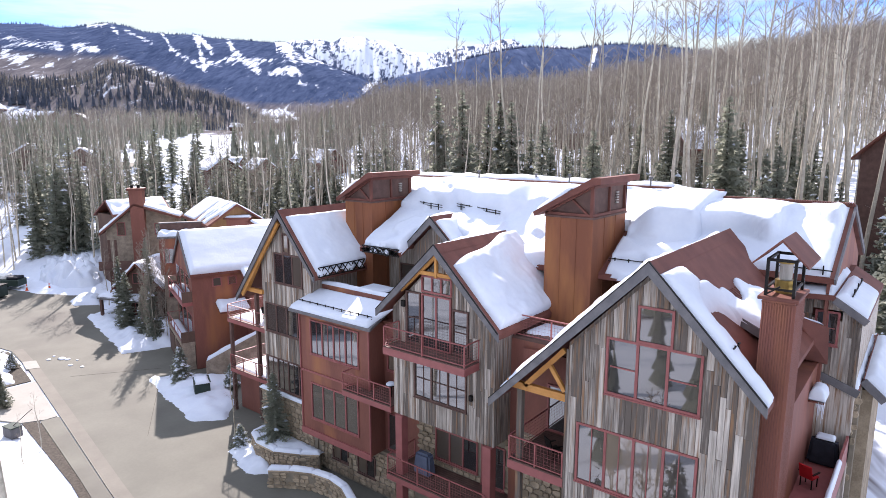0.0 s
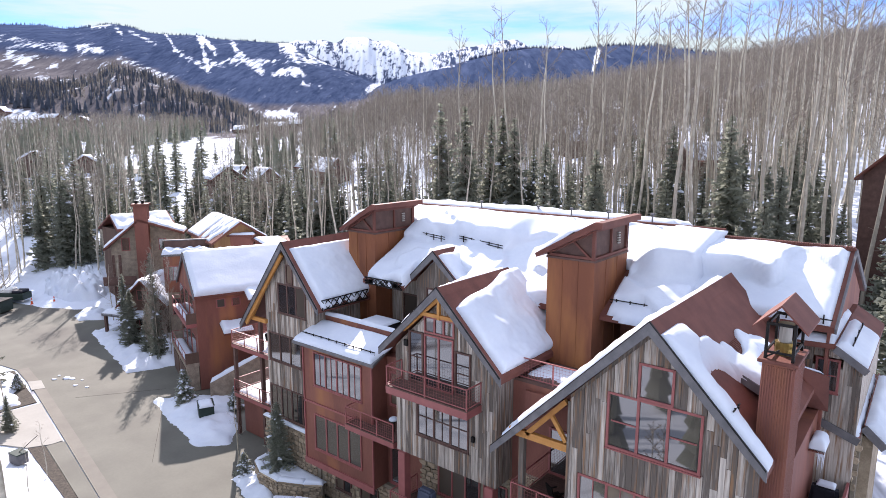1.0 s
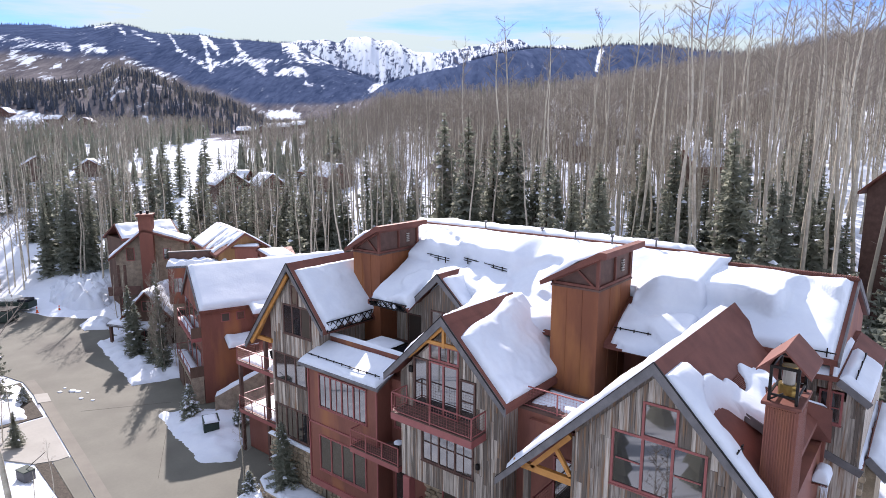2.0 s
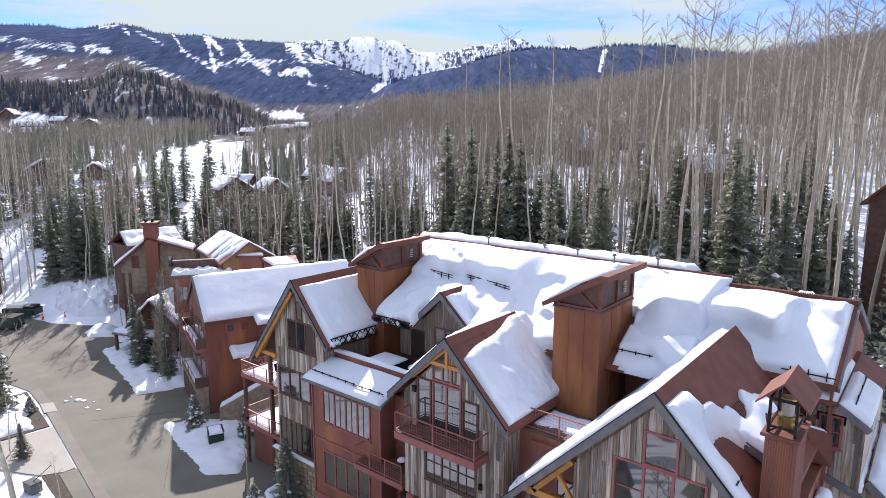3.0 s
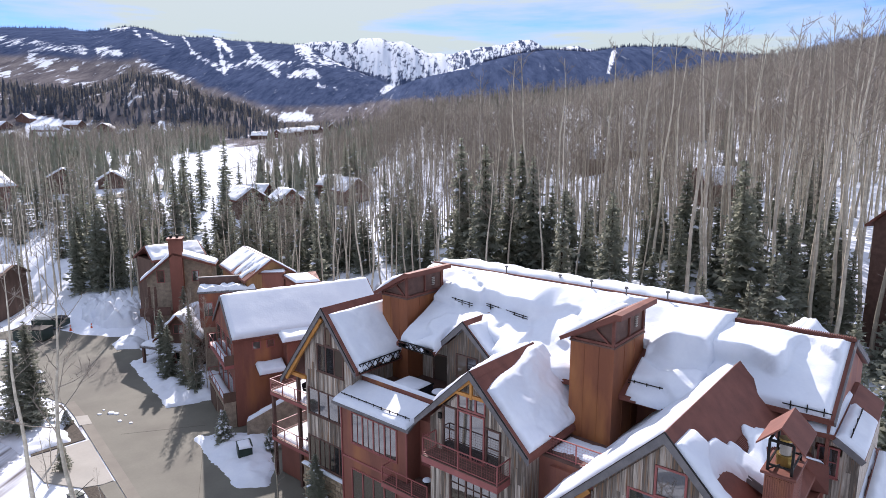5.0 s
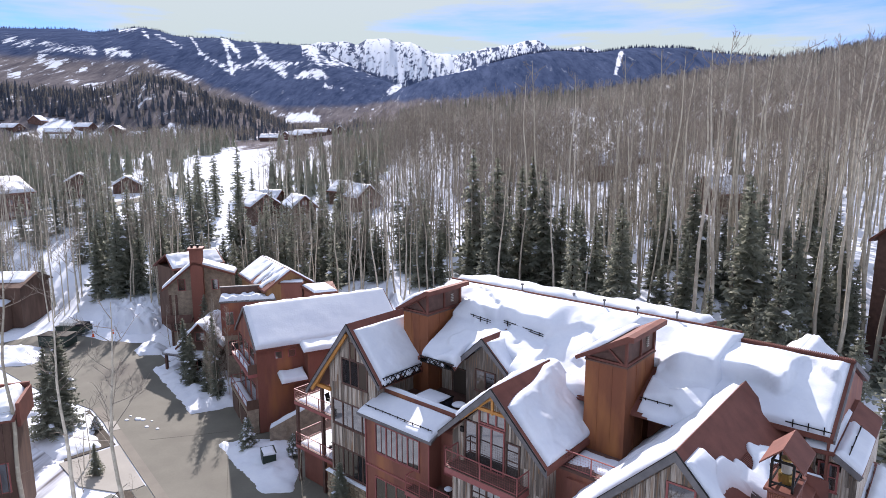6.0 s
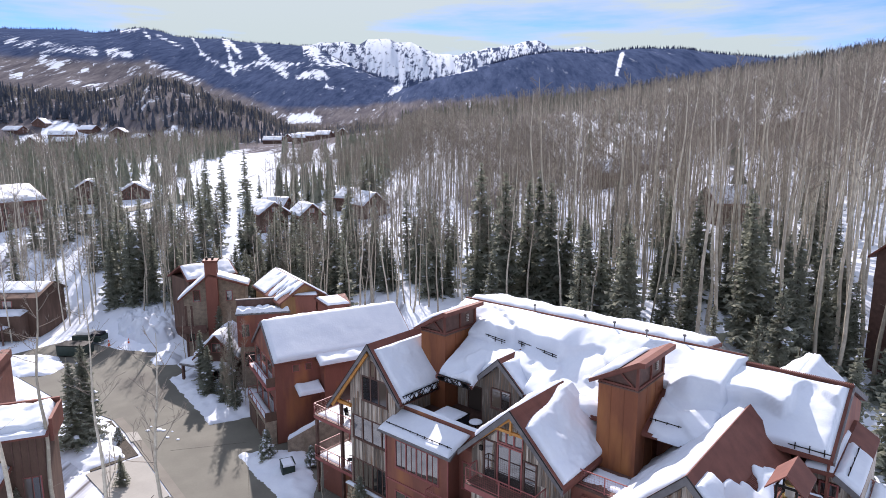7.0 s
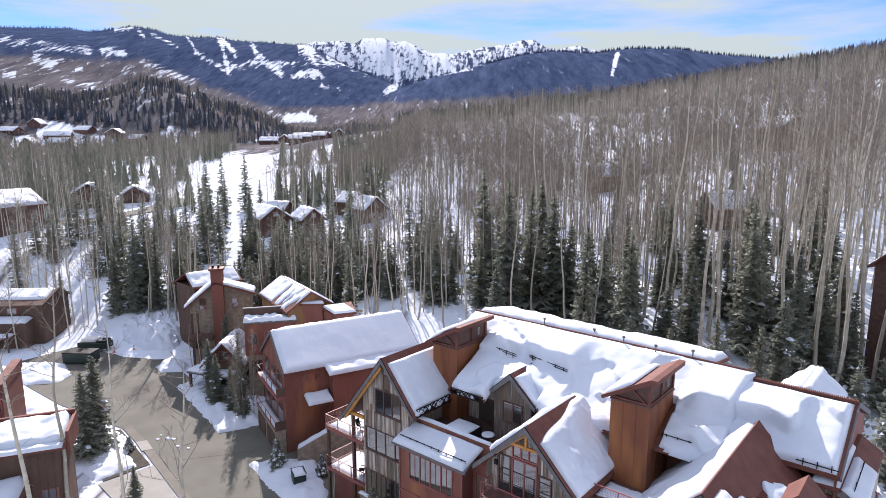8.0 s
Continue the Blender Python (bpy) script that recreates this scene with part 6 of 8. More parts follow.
tagged(obj("stair_wall", bm, GREY_STONE), "sloping stone wall beside an outside stair", "wall", kind="structure")
snow_sheet("wall_snow", (-51.0, 29.3, 1.6), (4.0, 5.6, 3.4), (0.6, -0.45, 0), 0.22, "snow along the top of a sloping wall", nu=30, nv=8, round_edge=0.2, group="snow banks by the road")

# stone-and-timber house with the tall chimney
P4 = to_world(-40.6, 82)
R4 = pose(P4[0], P4[1], 0, 0, 0, TURN + 14)
h4 = thing("house", "stone and timber house with a tall rusted chimney and snowy roof", "house", at=R4)
bm = bmesh.new()
prism_y(bm, [(-3.8, 0.1), (4.8, 0.1), (4.8, 11.3), (0.0, 12.85), (-3.8, 9.65)], 0, 4.6)
part("wall", bm, GREY_STONE, h4, "tan stone and timber front")
for x0, x1, z0, z1, back in ((0.0, -4.5, 13.2, 9.4, 5.2), (0.0, 5.5, 13.2, 11.35, 2.4)):
    bm = bmesh.new()
    prism_y(bm, [(x0, z0), (x1, z1), (x1, z1 - 0.3), (x0, z0 - 0.3)], -0.9, back)
    part("roof", bm, RUST_ROOF, h4)
    snow_sheet("roof_snow", R4 @ Vector((x0, -0.7, z0 + 0.02)), R4.to_3x3() @ Vector((x1 - x0, 0, z1 - z0)), R4.to_3x3() @ Vector((0, back + 0.6, 0)), 0.24, "ragged snow on a gabled roof", nu=36, nv=36, seed=41 + x1, lump=0.3, ragged=0.12, round_edge=0.25)
# wing across the back with its roof sloping to the road
to4 = R4.inverted()


def roof_plane(parent, inv, corners, thick=0.25, mat=None):
    """A roof sheet over four corners given in the place's own metres."""
    bm = bmesh.new()
    hexa(bm, [inv @ Vector((x, y, z - thick)) for x, y, z in corners], [inv @ Vector(c) for c in corners])
    return part("roof", bm, mat or RUST_ROOF, parent)


bm = bmesh.new()
hexa(bm, [to4 @ Vector(c) for c in ((-90.0, 39.3, 0.1), (-89.4, 46.2, 0.1), (-96.0, 46.8, 0.1), (-96.4, 39.7, 0.1))], [to4 @ Vector(c) for c in ((-90.0, 39.3, 10.9), (-89.4, 46.2, 10.9), (-96.0, 46.8, 10.9), (-96.4, 39.7, 10.9))])
part("wall", bm, BROWN_WALL, h4)
roof_plane(h4, to4, ((-89.2, 38.6, 11.1), (-88.5, 46.9, 11.1), (-91.6, 47.2, 13.0), (-92.3, 39.1, 13.0)))
roof_plane(h4, to4, ((-92.3, 39.1, 13.0), (-91.6, 47.2, 13.0), (-96.8, 47.5, 10.6), (-97.4, 39.5, 10.6)))
snow_sheet("roof_snow", (-89.3, 38.7, 11.12), (0.69, 8.0, 0), (-2.95, 0.4, 1.8), 0.28, "snow on a cross roof", nu=50, nv=20, seed=48, ragged=0.1, round_edge=0.25)
stack = part("chimney", bm_box(-0.5, 1.15, -0.9, 0.6, 0.1, 14.9), RUST, h4)
part("cap", bm_box(-0.7, 1.35, -1.1, 0.8, 14.9, 15.2), RUST_ROOF, stack)
for x in (-0.2, 0.6):
    part("flue", bm_box(x - 0.15, x + 0.15, -0.4, 0.0, 15.2, 15.6), METAL_DARK, stack)
plain_window(h4, -2.4, -1.5, 9.0, 10.6, 0.0)
plain_window(h4, 2.2, 3.0, 9.0, 10.4, 0.0)
for x in (-3.6, -2.8, 4.5):
    part("post", bm_box(x - 0.16, x + 0.16, -0.06, 0.0, 0.1, 8.4), DARK_WOOD, h4)
plain_window(h4, -3.4, -2.5, 3.0, 5.2, 0.0, cols=2)
part("balcony", bm_box(-4.6, -0.6, -1.6, -0.05, 4.6, 4.9), DARK_WOOD, h4)
part("balcony", bm_box(-4.6, -0.6, -1.65, -1.55, 4.9, 5.8), DARK_WOOD, h4, "timber balcony front")
# stepped red house between
R5 = pose(-68.4, 34.4, 0, 0, 0, 55)
h5 = thing("townhouse", "stepped rusted-steel house with ragged snow on its flat roofs", "house", at=R5)
part("wall", bm_box(0.3, 6.3, 0.2, 6, 0.1, 6.2), GREY_STONE, h5, "stone lower storey")
part("wall", bm_box(0, 6.5, 0, 6, 6.2, 10.4), RUST, h5)
part("parapet", bm_box(-0.15, 6.65, -0.15, 6.1, 10.4, 10.65, 0.02), FASCIA, h5)
part("wall", bm_box(-0.1, 6.6, 2.2, 2.5, 10.65, 11.85), DARK_WOOD, h5)
part("coping", bm_box(-0.2, 6.7, 2.12, 2.58, 11.85, 11.97, 0.02), FASCIA, h5)
snow_sheet("roof_snow", R5 @ Vector((0, 2.6, 10.66)), R5.to_3x3() @ Vector((6.5, 0, 0)), R5.to_3x3() @ Vector((0, 3.4, 0)), 0.35, "snow on the back of a flat roof", nu=24, nv=14, seed=8.8)
for k in range(3):
    plain_window(h5, 0.5 + k * 2.0, 1.5 + k * 2.0, 7.6, 9.2, 0.0, cols=2)
    plain_window(h5, 0.7 + k * 2.0, 2.0 + k * 2.0, 3.6, 5.4, 0.2, cols=2)
part("arch_door", bm_box(2.0, 4.6, 0.1, 0.25, 0.1, 2.8), BROWN_WALL, h5)
snow_sheet("roof_snow", R5 @ Vector((-0.15, -0.15, 10.66)), R5.to_3x3() @ Vector((6.7, 0, 0)), R5.to_3x3() @ Vector((0, 2.3, 0)), 0.38, "ragged snow on a flat roof before a rusted wall", nu=60, nv=22, seed=7.8, lump=0.6, lumps=1.3, ragged=0.12, round_edge=0.2)
bay = thing("house_bay", "orange-brown timber bay with thin snow on its flat top", "house", at=pose(-65.5, 39.9, 0, 0, 0, 44))
part("wall", bm_box(0, 3.8, 0, 2.2, 0.1, 12.3), RUST, bay)
part("corner_board", bm_box(-0.06, 0.9, -0.06, 0.0, 6.0, 12.3), OCHRE, bay, "orange stained timber boarding")
part("coping", bm_box(-0.2, 4.0, -0.2, 2.3, 12.3, 12.5, 0.02), RUST_ROOF, bay)
snow_sheet("roof_snow", bay.matrix_world @ Vector((-0.1, -0.1, 12.51)), bay.matrix_world.to_3x3() @ Vector((4.0, 0, 0)), bay.matrix_world.to_3x3() @ Vector((0, 2.2, 0)), 0.18, "thin snow on a flat bay", nu=30, nv=16, seed=9.1, ragged=0.15, round_edge=0.15)
shed = thing("house_annex", "low rusted annex with a smooth snowy roof", "house", at=pose(-61.4, 44.6, 0))
ts = shed.matrix_world.inverted()
bm = bmesh.new()
hexa(bm, [ts @ Vector((x, y, 0.1)) for x, y in ((-62.6, 42.7), (-60.9, 43.1), (-60.2, 45.7), (-62.1, 46.8))], [ts @ Vector(c) for c in ((-62.6, 42.7, 11.9), (-60.9, 43.1, 11.15), (-60.2, 45.7, 10.95), (-62.1, 46.8, 11.7))])
part("wall", bm, RUST, shed)
roof_plane(shed, ts, ((-60.7, 42.8, 11.3), (-59.8, 45.9, 11.15), (-62.3, 47.1, 11.95), (-62.9, 42.4, 12.1)))
snow_sheet("roof_snow", (-60.8, 42.9, 11.32), (0.9, 3.0, -0.12), (-2.1, -0.3, 0.78), 0.2, "smooth snow on a low annex roof", nu=24, nv=20, seed=9.6, round_edge=0.2)
R6 = pose(-64.3, 41.9, 6.8, 0, 0, 73.5)
cottage(R6, 6.2, 11.2, 5.2, 7.25, OCHRE, "orange timber gable house with snow sliding off its roof", seed=43, windows=False, snow=0.16, over=0.4, cover_l=0.0)


def sliding(a, b):
    """Snow slipping off in streaks that run down the slope."""
    streak = noise.noise(Vector((b * 9.0, a * 1.2, 4))) + 0.4 * noise.noise(Vector((b * 24.0, a * 3.0, 7)))
    return (0.46 - streak - 0.5 * smooth01(0.1, 0.9, a) * (1 - smooth01(0.35, 0.7, b))) / 0.3


snow_sheet("roof_snow", R6 @ Vector((-0.1, -0.3, 7.2)), R6.to_3x3() @ Vector((-3.3, 0, -2.2)), R6.to_3x3() @ Vector((0, 11.6, 0)), 0.16, "thin snow sliding off in streaks", nu=40, nv=90, seed=43.5, round_edge=0.2, keep=sliding)
cottage(pose(-72.8, 33.8, 0, 0, 0, 40), 5.0, 6.0, 4.6, 7.2, BROWN_WALL, "low entry gable with snow, beside the stone house", seed=44, snow=0.3)
lowroof = thing("porch", "low flat-roofed entry porches under snow", "porch", at=pose(-74.5, 33.4, 0, 0, 0, 20))
part("roof", bm_box(-3.5, 3.5, -1.5, 2.5, 2.7, 3.0), FASCIA, lowroof)
for x in (-3.2, 0, 3.2):
    part("post", bm_box(x - 0.15, x + 0.15, -1.3, -1.0, 0.1, 2.7), DARK_WOOD, lowroof)
snow_sheet("roof_snow", lowroof.matrix_world @ Vector((-3.5, -1.5, 3.0)), lowroof.matrix_world.to_3x3() @ Vector((7, 0, 0)), lowroof.matrix_world.to_3x3() @ Vector((0, 4, 0)), 0.4, "thick snow on a porch roof", nu=20, nv=14, seed=45, ragged=0.2)

# houses on the other side of the road
lh1 = thing("townhouse", "brown timber townhouse with snow sliding off its low roof", "house", at=pose(-54.15, 8.3, -0.55, 0, 0, 62))
part("wall", bm_box(-16, 0, 0.5, 4.4, 0.1, 9.3), BROWN_WALL, lh1)
bm = bmesh.new()
hexa(bm, [(-16, -0.2, 9.25), (0.3, -0.2, 9.25), (0.3, 4.6, 9.95), (-16, 4.6, 9.95)], [(-16, -0.2, 9.5), (0.3, -0.2, 9.5), (0.3, 4.6, 10.2), (-16, 4.6, 10.2)])
part("roof", bm, RUST_ROOF, lh1)
part("parapet", bm_box(-16, 0.4, 4.55, 4.8, 9.0, 10.75), RUST_ROOF, lh1)
part("parapet", bm_box(0.25, 0.5, 0.6, 4.8, 8.5, 10.45), RUST_ROOF, lh1)
p = lh1.matrix_world
snow_sheet("roof_snow", p @ Vector((-15.8, 0.5, 9.62)), p.to_3x3() @ Vector((15.9, 0, 0)), p.to_3x3() @ Vector((0, 4.0, 0.58)), 0.6, "thick snow slipping down a low roof", nu=50, nv=20, seed=51, lump=0.35)
snow_sheet("roof_snow", p @ Vector((-15.8, -0.25, 9.5)), p.to_3x3() @ Vector((15.9, 0, 0)), p.to_3x3() @ Vector((0, 0.75, 0.1)), 0.2, "low rim of snow along an eave", nu=50, nv=6, seed=56, lump=0.35, round_edge=0.2)
part("lower_roof", bm_box(-16, -2.6, -4.0, 0.5, 6.6, 6.9), RUST_ROOF, lh1)
snow_sheet("roof_snow", p @ Vector((-15.8, -4.0, 6.9)), p.to_3x3() @ Vector((13.1, 0, 0)), p.to_3x3() @ Vector((0, 4.4, 0)), 0.5, "thick snow on a lower roof", nu=30, nv=16, seed=52)
part("wall", bm_box(-15.8, -2.8, -3.6, 0.5, 0.1, 6.6), BROWN_WALL, lh1)
for k in range(5):
    part("batten", bm_box(-2.5 + k * 0.55, -2.42 + k * 0.55, 0.44, 0.52, 0.1, 9.2), DARK_WOOD, lh1)
plain_window(lh1, -1.9, -0.7, 3.2, 5.6, 0.5, cols=2)
plain_window(lh1, -1.9, -0.7, 0.3, 2.4, 0.5, cols=2)
lh2 = thing("townhouse", "red-brown stepped townhouse across the road with snow on its roofs", "house", at=pose(-73.2, 9.1, 0, 0, 0, 62))
part("wall", bm_box(-14, 0, 0, 8, 0.1, 8.1), RUST_ROOF, lh2)
part("wall", bm_box(-14, -1.2, -2.6, 0, 0.1, 5.2), RUST_ROOF, lh2)
part("parapet", bm_box(-0.8, 0.15, -0.15, 8.1, 8.1, 9.0), RUST_ROOF, lh2)
p = lh2.matrix_world
snow_sheet("roof_snow", p @ Vector((-13.8, 0.1, 8.1)), p.to_3x3() @ Vector((12.8, 0, 0)), p.to_3x3() @ Vector((0, 7.6, 0)), 0.6, "thick snow on a flat roof", nu=30, nv=20, seed=53)
snow_sheet("roof_snow", p @ Vector((-13.8, -2.5, 5.2)), p.to_3x3() @ Vector((12.4, 0, 0)), p.to_3x3() @ Vector((0, 2.4, 0)), 0.6, "thick snow on a flat roof", nu=30, nv=12, seed=54)
plain_window(lh2, -1.0, -0.2, 6.0, 7.4, 0.0)
lh3 = thing("house", "weathered brown timber house with patchy snow on its roof", "house", at=pose(-114.5, 25.5, 0, 0, 0, 45))
p = lh3.matrix_world
bm = bmesh.new()
hexa(bm, [(-22, 0, 0.1), (0, 0, 0.1), (0, 5, 0.1), (-22, 5, 0.1)], [(-22, 0, 6.7), (0, 0, 6.7), (0, 5, 8.05), (-22, 5, 8.05)])
part("wall", bm, BROWN_WALL, lh3)
bm = bmesh.new()
hexa(bm, [(-22, 5, 0.1), (0, 5, 0.1), (0, 8.6, 0.1), (-22, 8.6, 0.1)], [(-22, 5, 8.05), (0, 5, 8.05), (0, 8.6, 6.5), (-22, 8.6, 6.5)])
part("wall", bm, BROWN_WALL, lh3)
bm = bmesh.new()
hexa(bm, [(-22.5, 5, 8.1), (0.5, 5, 8.1), (0.5, 9.1, 6.3), (-22.5, 9.1, 6.3)], [(-22.5, 5, 8.35), (0.5, 5, 8.35), (0.5, 9.1, 6.55), (-22.5, 9.1, 6.55)])
part("roof", bm, BROWN_WALL, lh3)
part("deck", bm_box(-16, -3, -4.6, -2.2, 2.3, 2.55), BROWN_WALL, lh3)
snow_sheet("roof_snow", p @ Vector((-15.8, -4.5, 2.56)), p.to_3x3() @ Vector((12.6, 0, 0)), p.to_3x3() @ Vector((0, 2.2, 0)), 0.25, "patchy snow on a timber deck", nu=30, nv=10, seed=58, ragged=0.2)
for k in range(5):
    part("post", bm_box(-15.8 + k * 3.1, -15.6 + k * 3.1, -4.5, -4.3, 0.1, 3.5), DARK_WOOD, lh3)
part("rail", bm_box(-16, -3, -4.55, -4.45, 3.3, 3.45), DARK_WOOD, lh3)
part("wall", bm_box(-20, -1.6, -2.2, 0, 0.1, 4.4), BROWN_WALL, lh3)
bm = bmesh.new()
hexa(bm, [(-22.5, -0.6, 6.6), (0.5, -0.6, 6.6), (0.5, 5, 8.1), (-22.5, 5, 8.1)], [(-22.5, -0.6, 6.85), (0.5, -0.6, 6.85), (0.5, 5, 8.35), (-22.5, 5, 8.35)])
part("roof", bm, BROWN_WALL, lh3)
snow_sheet("roof_snow", p @ Vector((-22, 1.2, 7.35)), p.to_3x3() @ Vector((22, 0, 0)), p.to_3x3() @ Vector((0, 3.8, 1.0)), 0.3, "patchy snow on a timber roof", nu=40, nv=14, seed=55, ragged=0.25)
snow_sheet("roof_snow", p @ Vector((-20, -2.5, 4.42)), p.to_3x3() @ Vector((18.6, 0, 0)), p.to_3x3() @ Vector((0, 2.4, 0.3)), 0.35, "snow on a lean-to roof", nu=30, nv=10, seed=57, ragged=0.2)
for k in range(5):
    plain_window(lh3, -19 + k * 3.4, -17.6 + k * 3.4, 4.9, 6.2, 0.0, cols=2)


def far_house(s, d, rz, w, l, eave, top, label, seed, wall=None, sink=0.0, snow=0.5):
    x, y = to_world(s, d)
    return cottage(pose(x, y, land(s, d) - sink, 0, 0, rz + TURN), w, l, eave, top, wall or BROWN_WALL, label, seed=seed, snow=snow, group="houses among the trees")


FAR = "brown timber house among the trees with thick snow on its roof"
far_house(-49.7, 143, 40, 7.2, 9, 5.5, 8.0, FAR, 61, sink=0.9, snow=0.35)
far_house(-40.4, 143, 35, 5.6, 7.5, 4.4, 6.8, FAR, 62, snow=0.35)
far_house(-26.3, 152, 35, 6.2, 8, 3.4, 6.2, FAR, 63, snow=0.35)
far_house(-51.5, 161, 75, 6, 7, 2.6, 4.8, FAR, 74, snow=0.35)
far_house(-31.0, 166, 60, 7, 8, 3.0, 5.4, FAR, 75, snow=0.35)
far_house(56.0, 127, 98, 8, 9, 3.0, 6.0, FAR, 64)
far_house(58.5, 190, 72, 8, 8, 3.0, 5.8, FAR, 65, sink=2.2)
far_house(43.0, 179, 100, 9, 10, 3.0, 6.2, FAR, 66)
cottage(pose(-2.1, 74.6, 6.7, 0, 0, -25), 10, 12, 13.5, 18.0, DARK_WOOD, "dark brown timber house at the edge of the wood", seed=67, windows=False, snow=0.22, group="houses among the trees")
far_house(-121, 141, -20, 11, 12, 7.0, 10.5, "red-brown timber house among the trees with thick snow on its roof", 68, wall=DARK_WOOD)
far_house(-118, 180, 25, 11, 9, 4.0, 7.4, FAR, 69, wall=DARK_WOOD)
far_house(-108, 188, 25, 8, 8, 2.6, 5.2, FAR, 70, wall=DARK_WOOD)
far_house(98, 190, 10, 14, 12, 6.0, 9.5, FAR, 72)
far_house(85, 215, 20, 12, 10, 6.0, 9.5, FAR, 73)
# azimuth, distance, width of the lodges on the knoll's foot and below the far ski field
LODGES = [(-37.0, 600, 20), (-35.2, 612, 16), (-33.7, 590, 22), (-32.0, 604, 16), (-35.9, 548, 14), (-33.8, 540, 16), (-31.9, 552, 13), (-29.9, 585, 22), (-28.4, 560, 15), (-17.8, 560, 18), (-16.4, 590, 16), (-14.9, 575, 22), (-13.2, 596, 18), (-11.6, 570, 16), (-15.6, 535, 12), (-13.4, 540, 14)]
for k, (az, r, w) in enumerate(LODGES):
    if k % 3 == 1:
        far_house(r * math.sin(radians(az)), r * math.cos(radians(az)), (-15, 10, 25)[k % 3], 0.6 * w, 12, 3.4, 7.4, "timber lodge on the far slope under thick snow", 80 + k, wall=DARK_WOOD)
    else:
        far_house(r * math.sin(radians(az)) + w / 2, r * math.cos(radians(az)), 90 + (-14, 6, 18, -9)[k % 4], 10, 0.85 * w, 2.8 + 0.6 * (k % 3), 6.0 + 0.6 * (k % 3), "long timber lodge on the far slope under thick snow", 80 + k, wall=DARK_WOOD)


def clear_of_lodges(s, d):
    r, az = math.hypot(s, d), math.degrees(math.atan2(s, d))
    return not in_field(s, d) and not any(-14 < q - r < 130 and abs(az - a) < math.degrees((w / 2 + 3) / q) for a, q, w in LODGES)


for k, (s, d) in enumerate(((95, 470), (60, 520), (160, 500), (130, 540), (210, 460), (20, 560), (-10, 600), (250, 520))):
    far_house(s, d, k * 25 % 60 - 20, 12, 10, 5.0, 8.0, "timber house high in the aspen wood under snow", 100 + k)
# gable behind the right end of the row
cottage(pose(-7.3, 43.6, 9.0, 0, 0, 0), 3.4, 5, 5.0, 6.6, RUST, "small snowy gable behind the ridge of the row", seed=120, windows=False)

# lane winding up the valley
def lane(points, width, label):
    verts, faces = [], []
    n = 0
    for k in range(len(points) - 1):
        (s0, d0), (s1, d1) = points[k], points[k + 1]
        m = 14
        nx, ny = -(d1 - d0), s1 - s0
        q = math.hypot(nx, ny)
        for i in range(m + (k == len(points) - 2)):
            a = i / m
            for w in (-0.5, -0.17, 0.17, 0.5):
                sv, dv = s0 + (s1 - s0) * a + nx / q * w * width, d0 + (d1 - d0) * a + ny / q * w * width
                x, y = to_world(sv, dv)
                verts.append((x, y, land(sv, dv) + 0.25))
            n += 1
    for i in range(n - 1):
        for j in range(3):
            faces.append((i * 4 + j, i * 4 + j + 1, i * 4 + j + 5, i * 4 + j + 4))
    me = bpy.data.meshes.new("lane")
    me.from_pydata(verts, [], faces)
    me.materials.append(CONCRETE)
    me.update()
    tagged(new("lane", me), label, "road", kind="structure")


lane([(-150, 146), (-122, 150), (-104, 160), (-98, 178), (-96, 196)], 7.0, "bare grey lane winding up the valley")


# ---------------------------------------------------------------- trees
rng = random.Random(11)
PISTE = [(90, -45), (137, -60), (160, -67), (200, -81), (265, -104), (420, -138), (600, -150)]


def add_stick(verts, faces, p, q, r0, r1, n=3):
    d = (q - p)
    if d.length < 1e-5:
        return
    d.normalize()
    a = d.orthogonal().normalized()
    b = d.cross(a)
    k = len(verts)
    for c, r in ((p, r0), (q, r1)):
        for i in range(n):
            w = 2 * math.pi * i / n
            verts.append(tuple(c + (a * math.cos(w) + b * math.sin(w)) * r))
    for i in range(n):
        j = (i + 1) % n
        faces.append((k + i, k + j, k + n + j, k + n + i))


def add_path(verts, faces, pts, radii, n=6):
    """One closed tube along a line of points."""
    k = len(verts)
    for i, (p, r) in enumerate(zip(pts, radii)):
        d = (pts[min(i + 1, len(pts) - 1)] - pts[max(i - 1, 0)]).normalized()
        a = Vector((1, 0, 0)) if abs(d.x) < 0.9 else Vector((0, 1, 0))
        a = (a - d * a.dot(d)).normalized()
        b = d.cross(a)
        for j in range(n):
            w = 2 * math.pi * j / n
            verts.append(tuple(p + (a * math.cos(w) + b * math.sin(w)) * r))
    for i in range(len(pts) - 1):
        for j in range(n):
            m = (j + 1) % n
            faces.append((k + i * n + j, k + i * n + m, k + (i + 1) * n + m, k + (i + 1) * n + j))


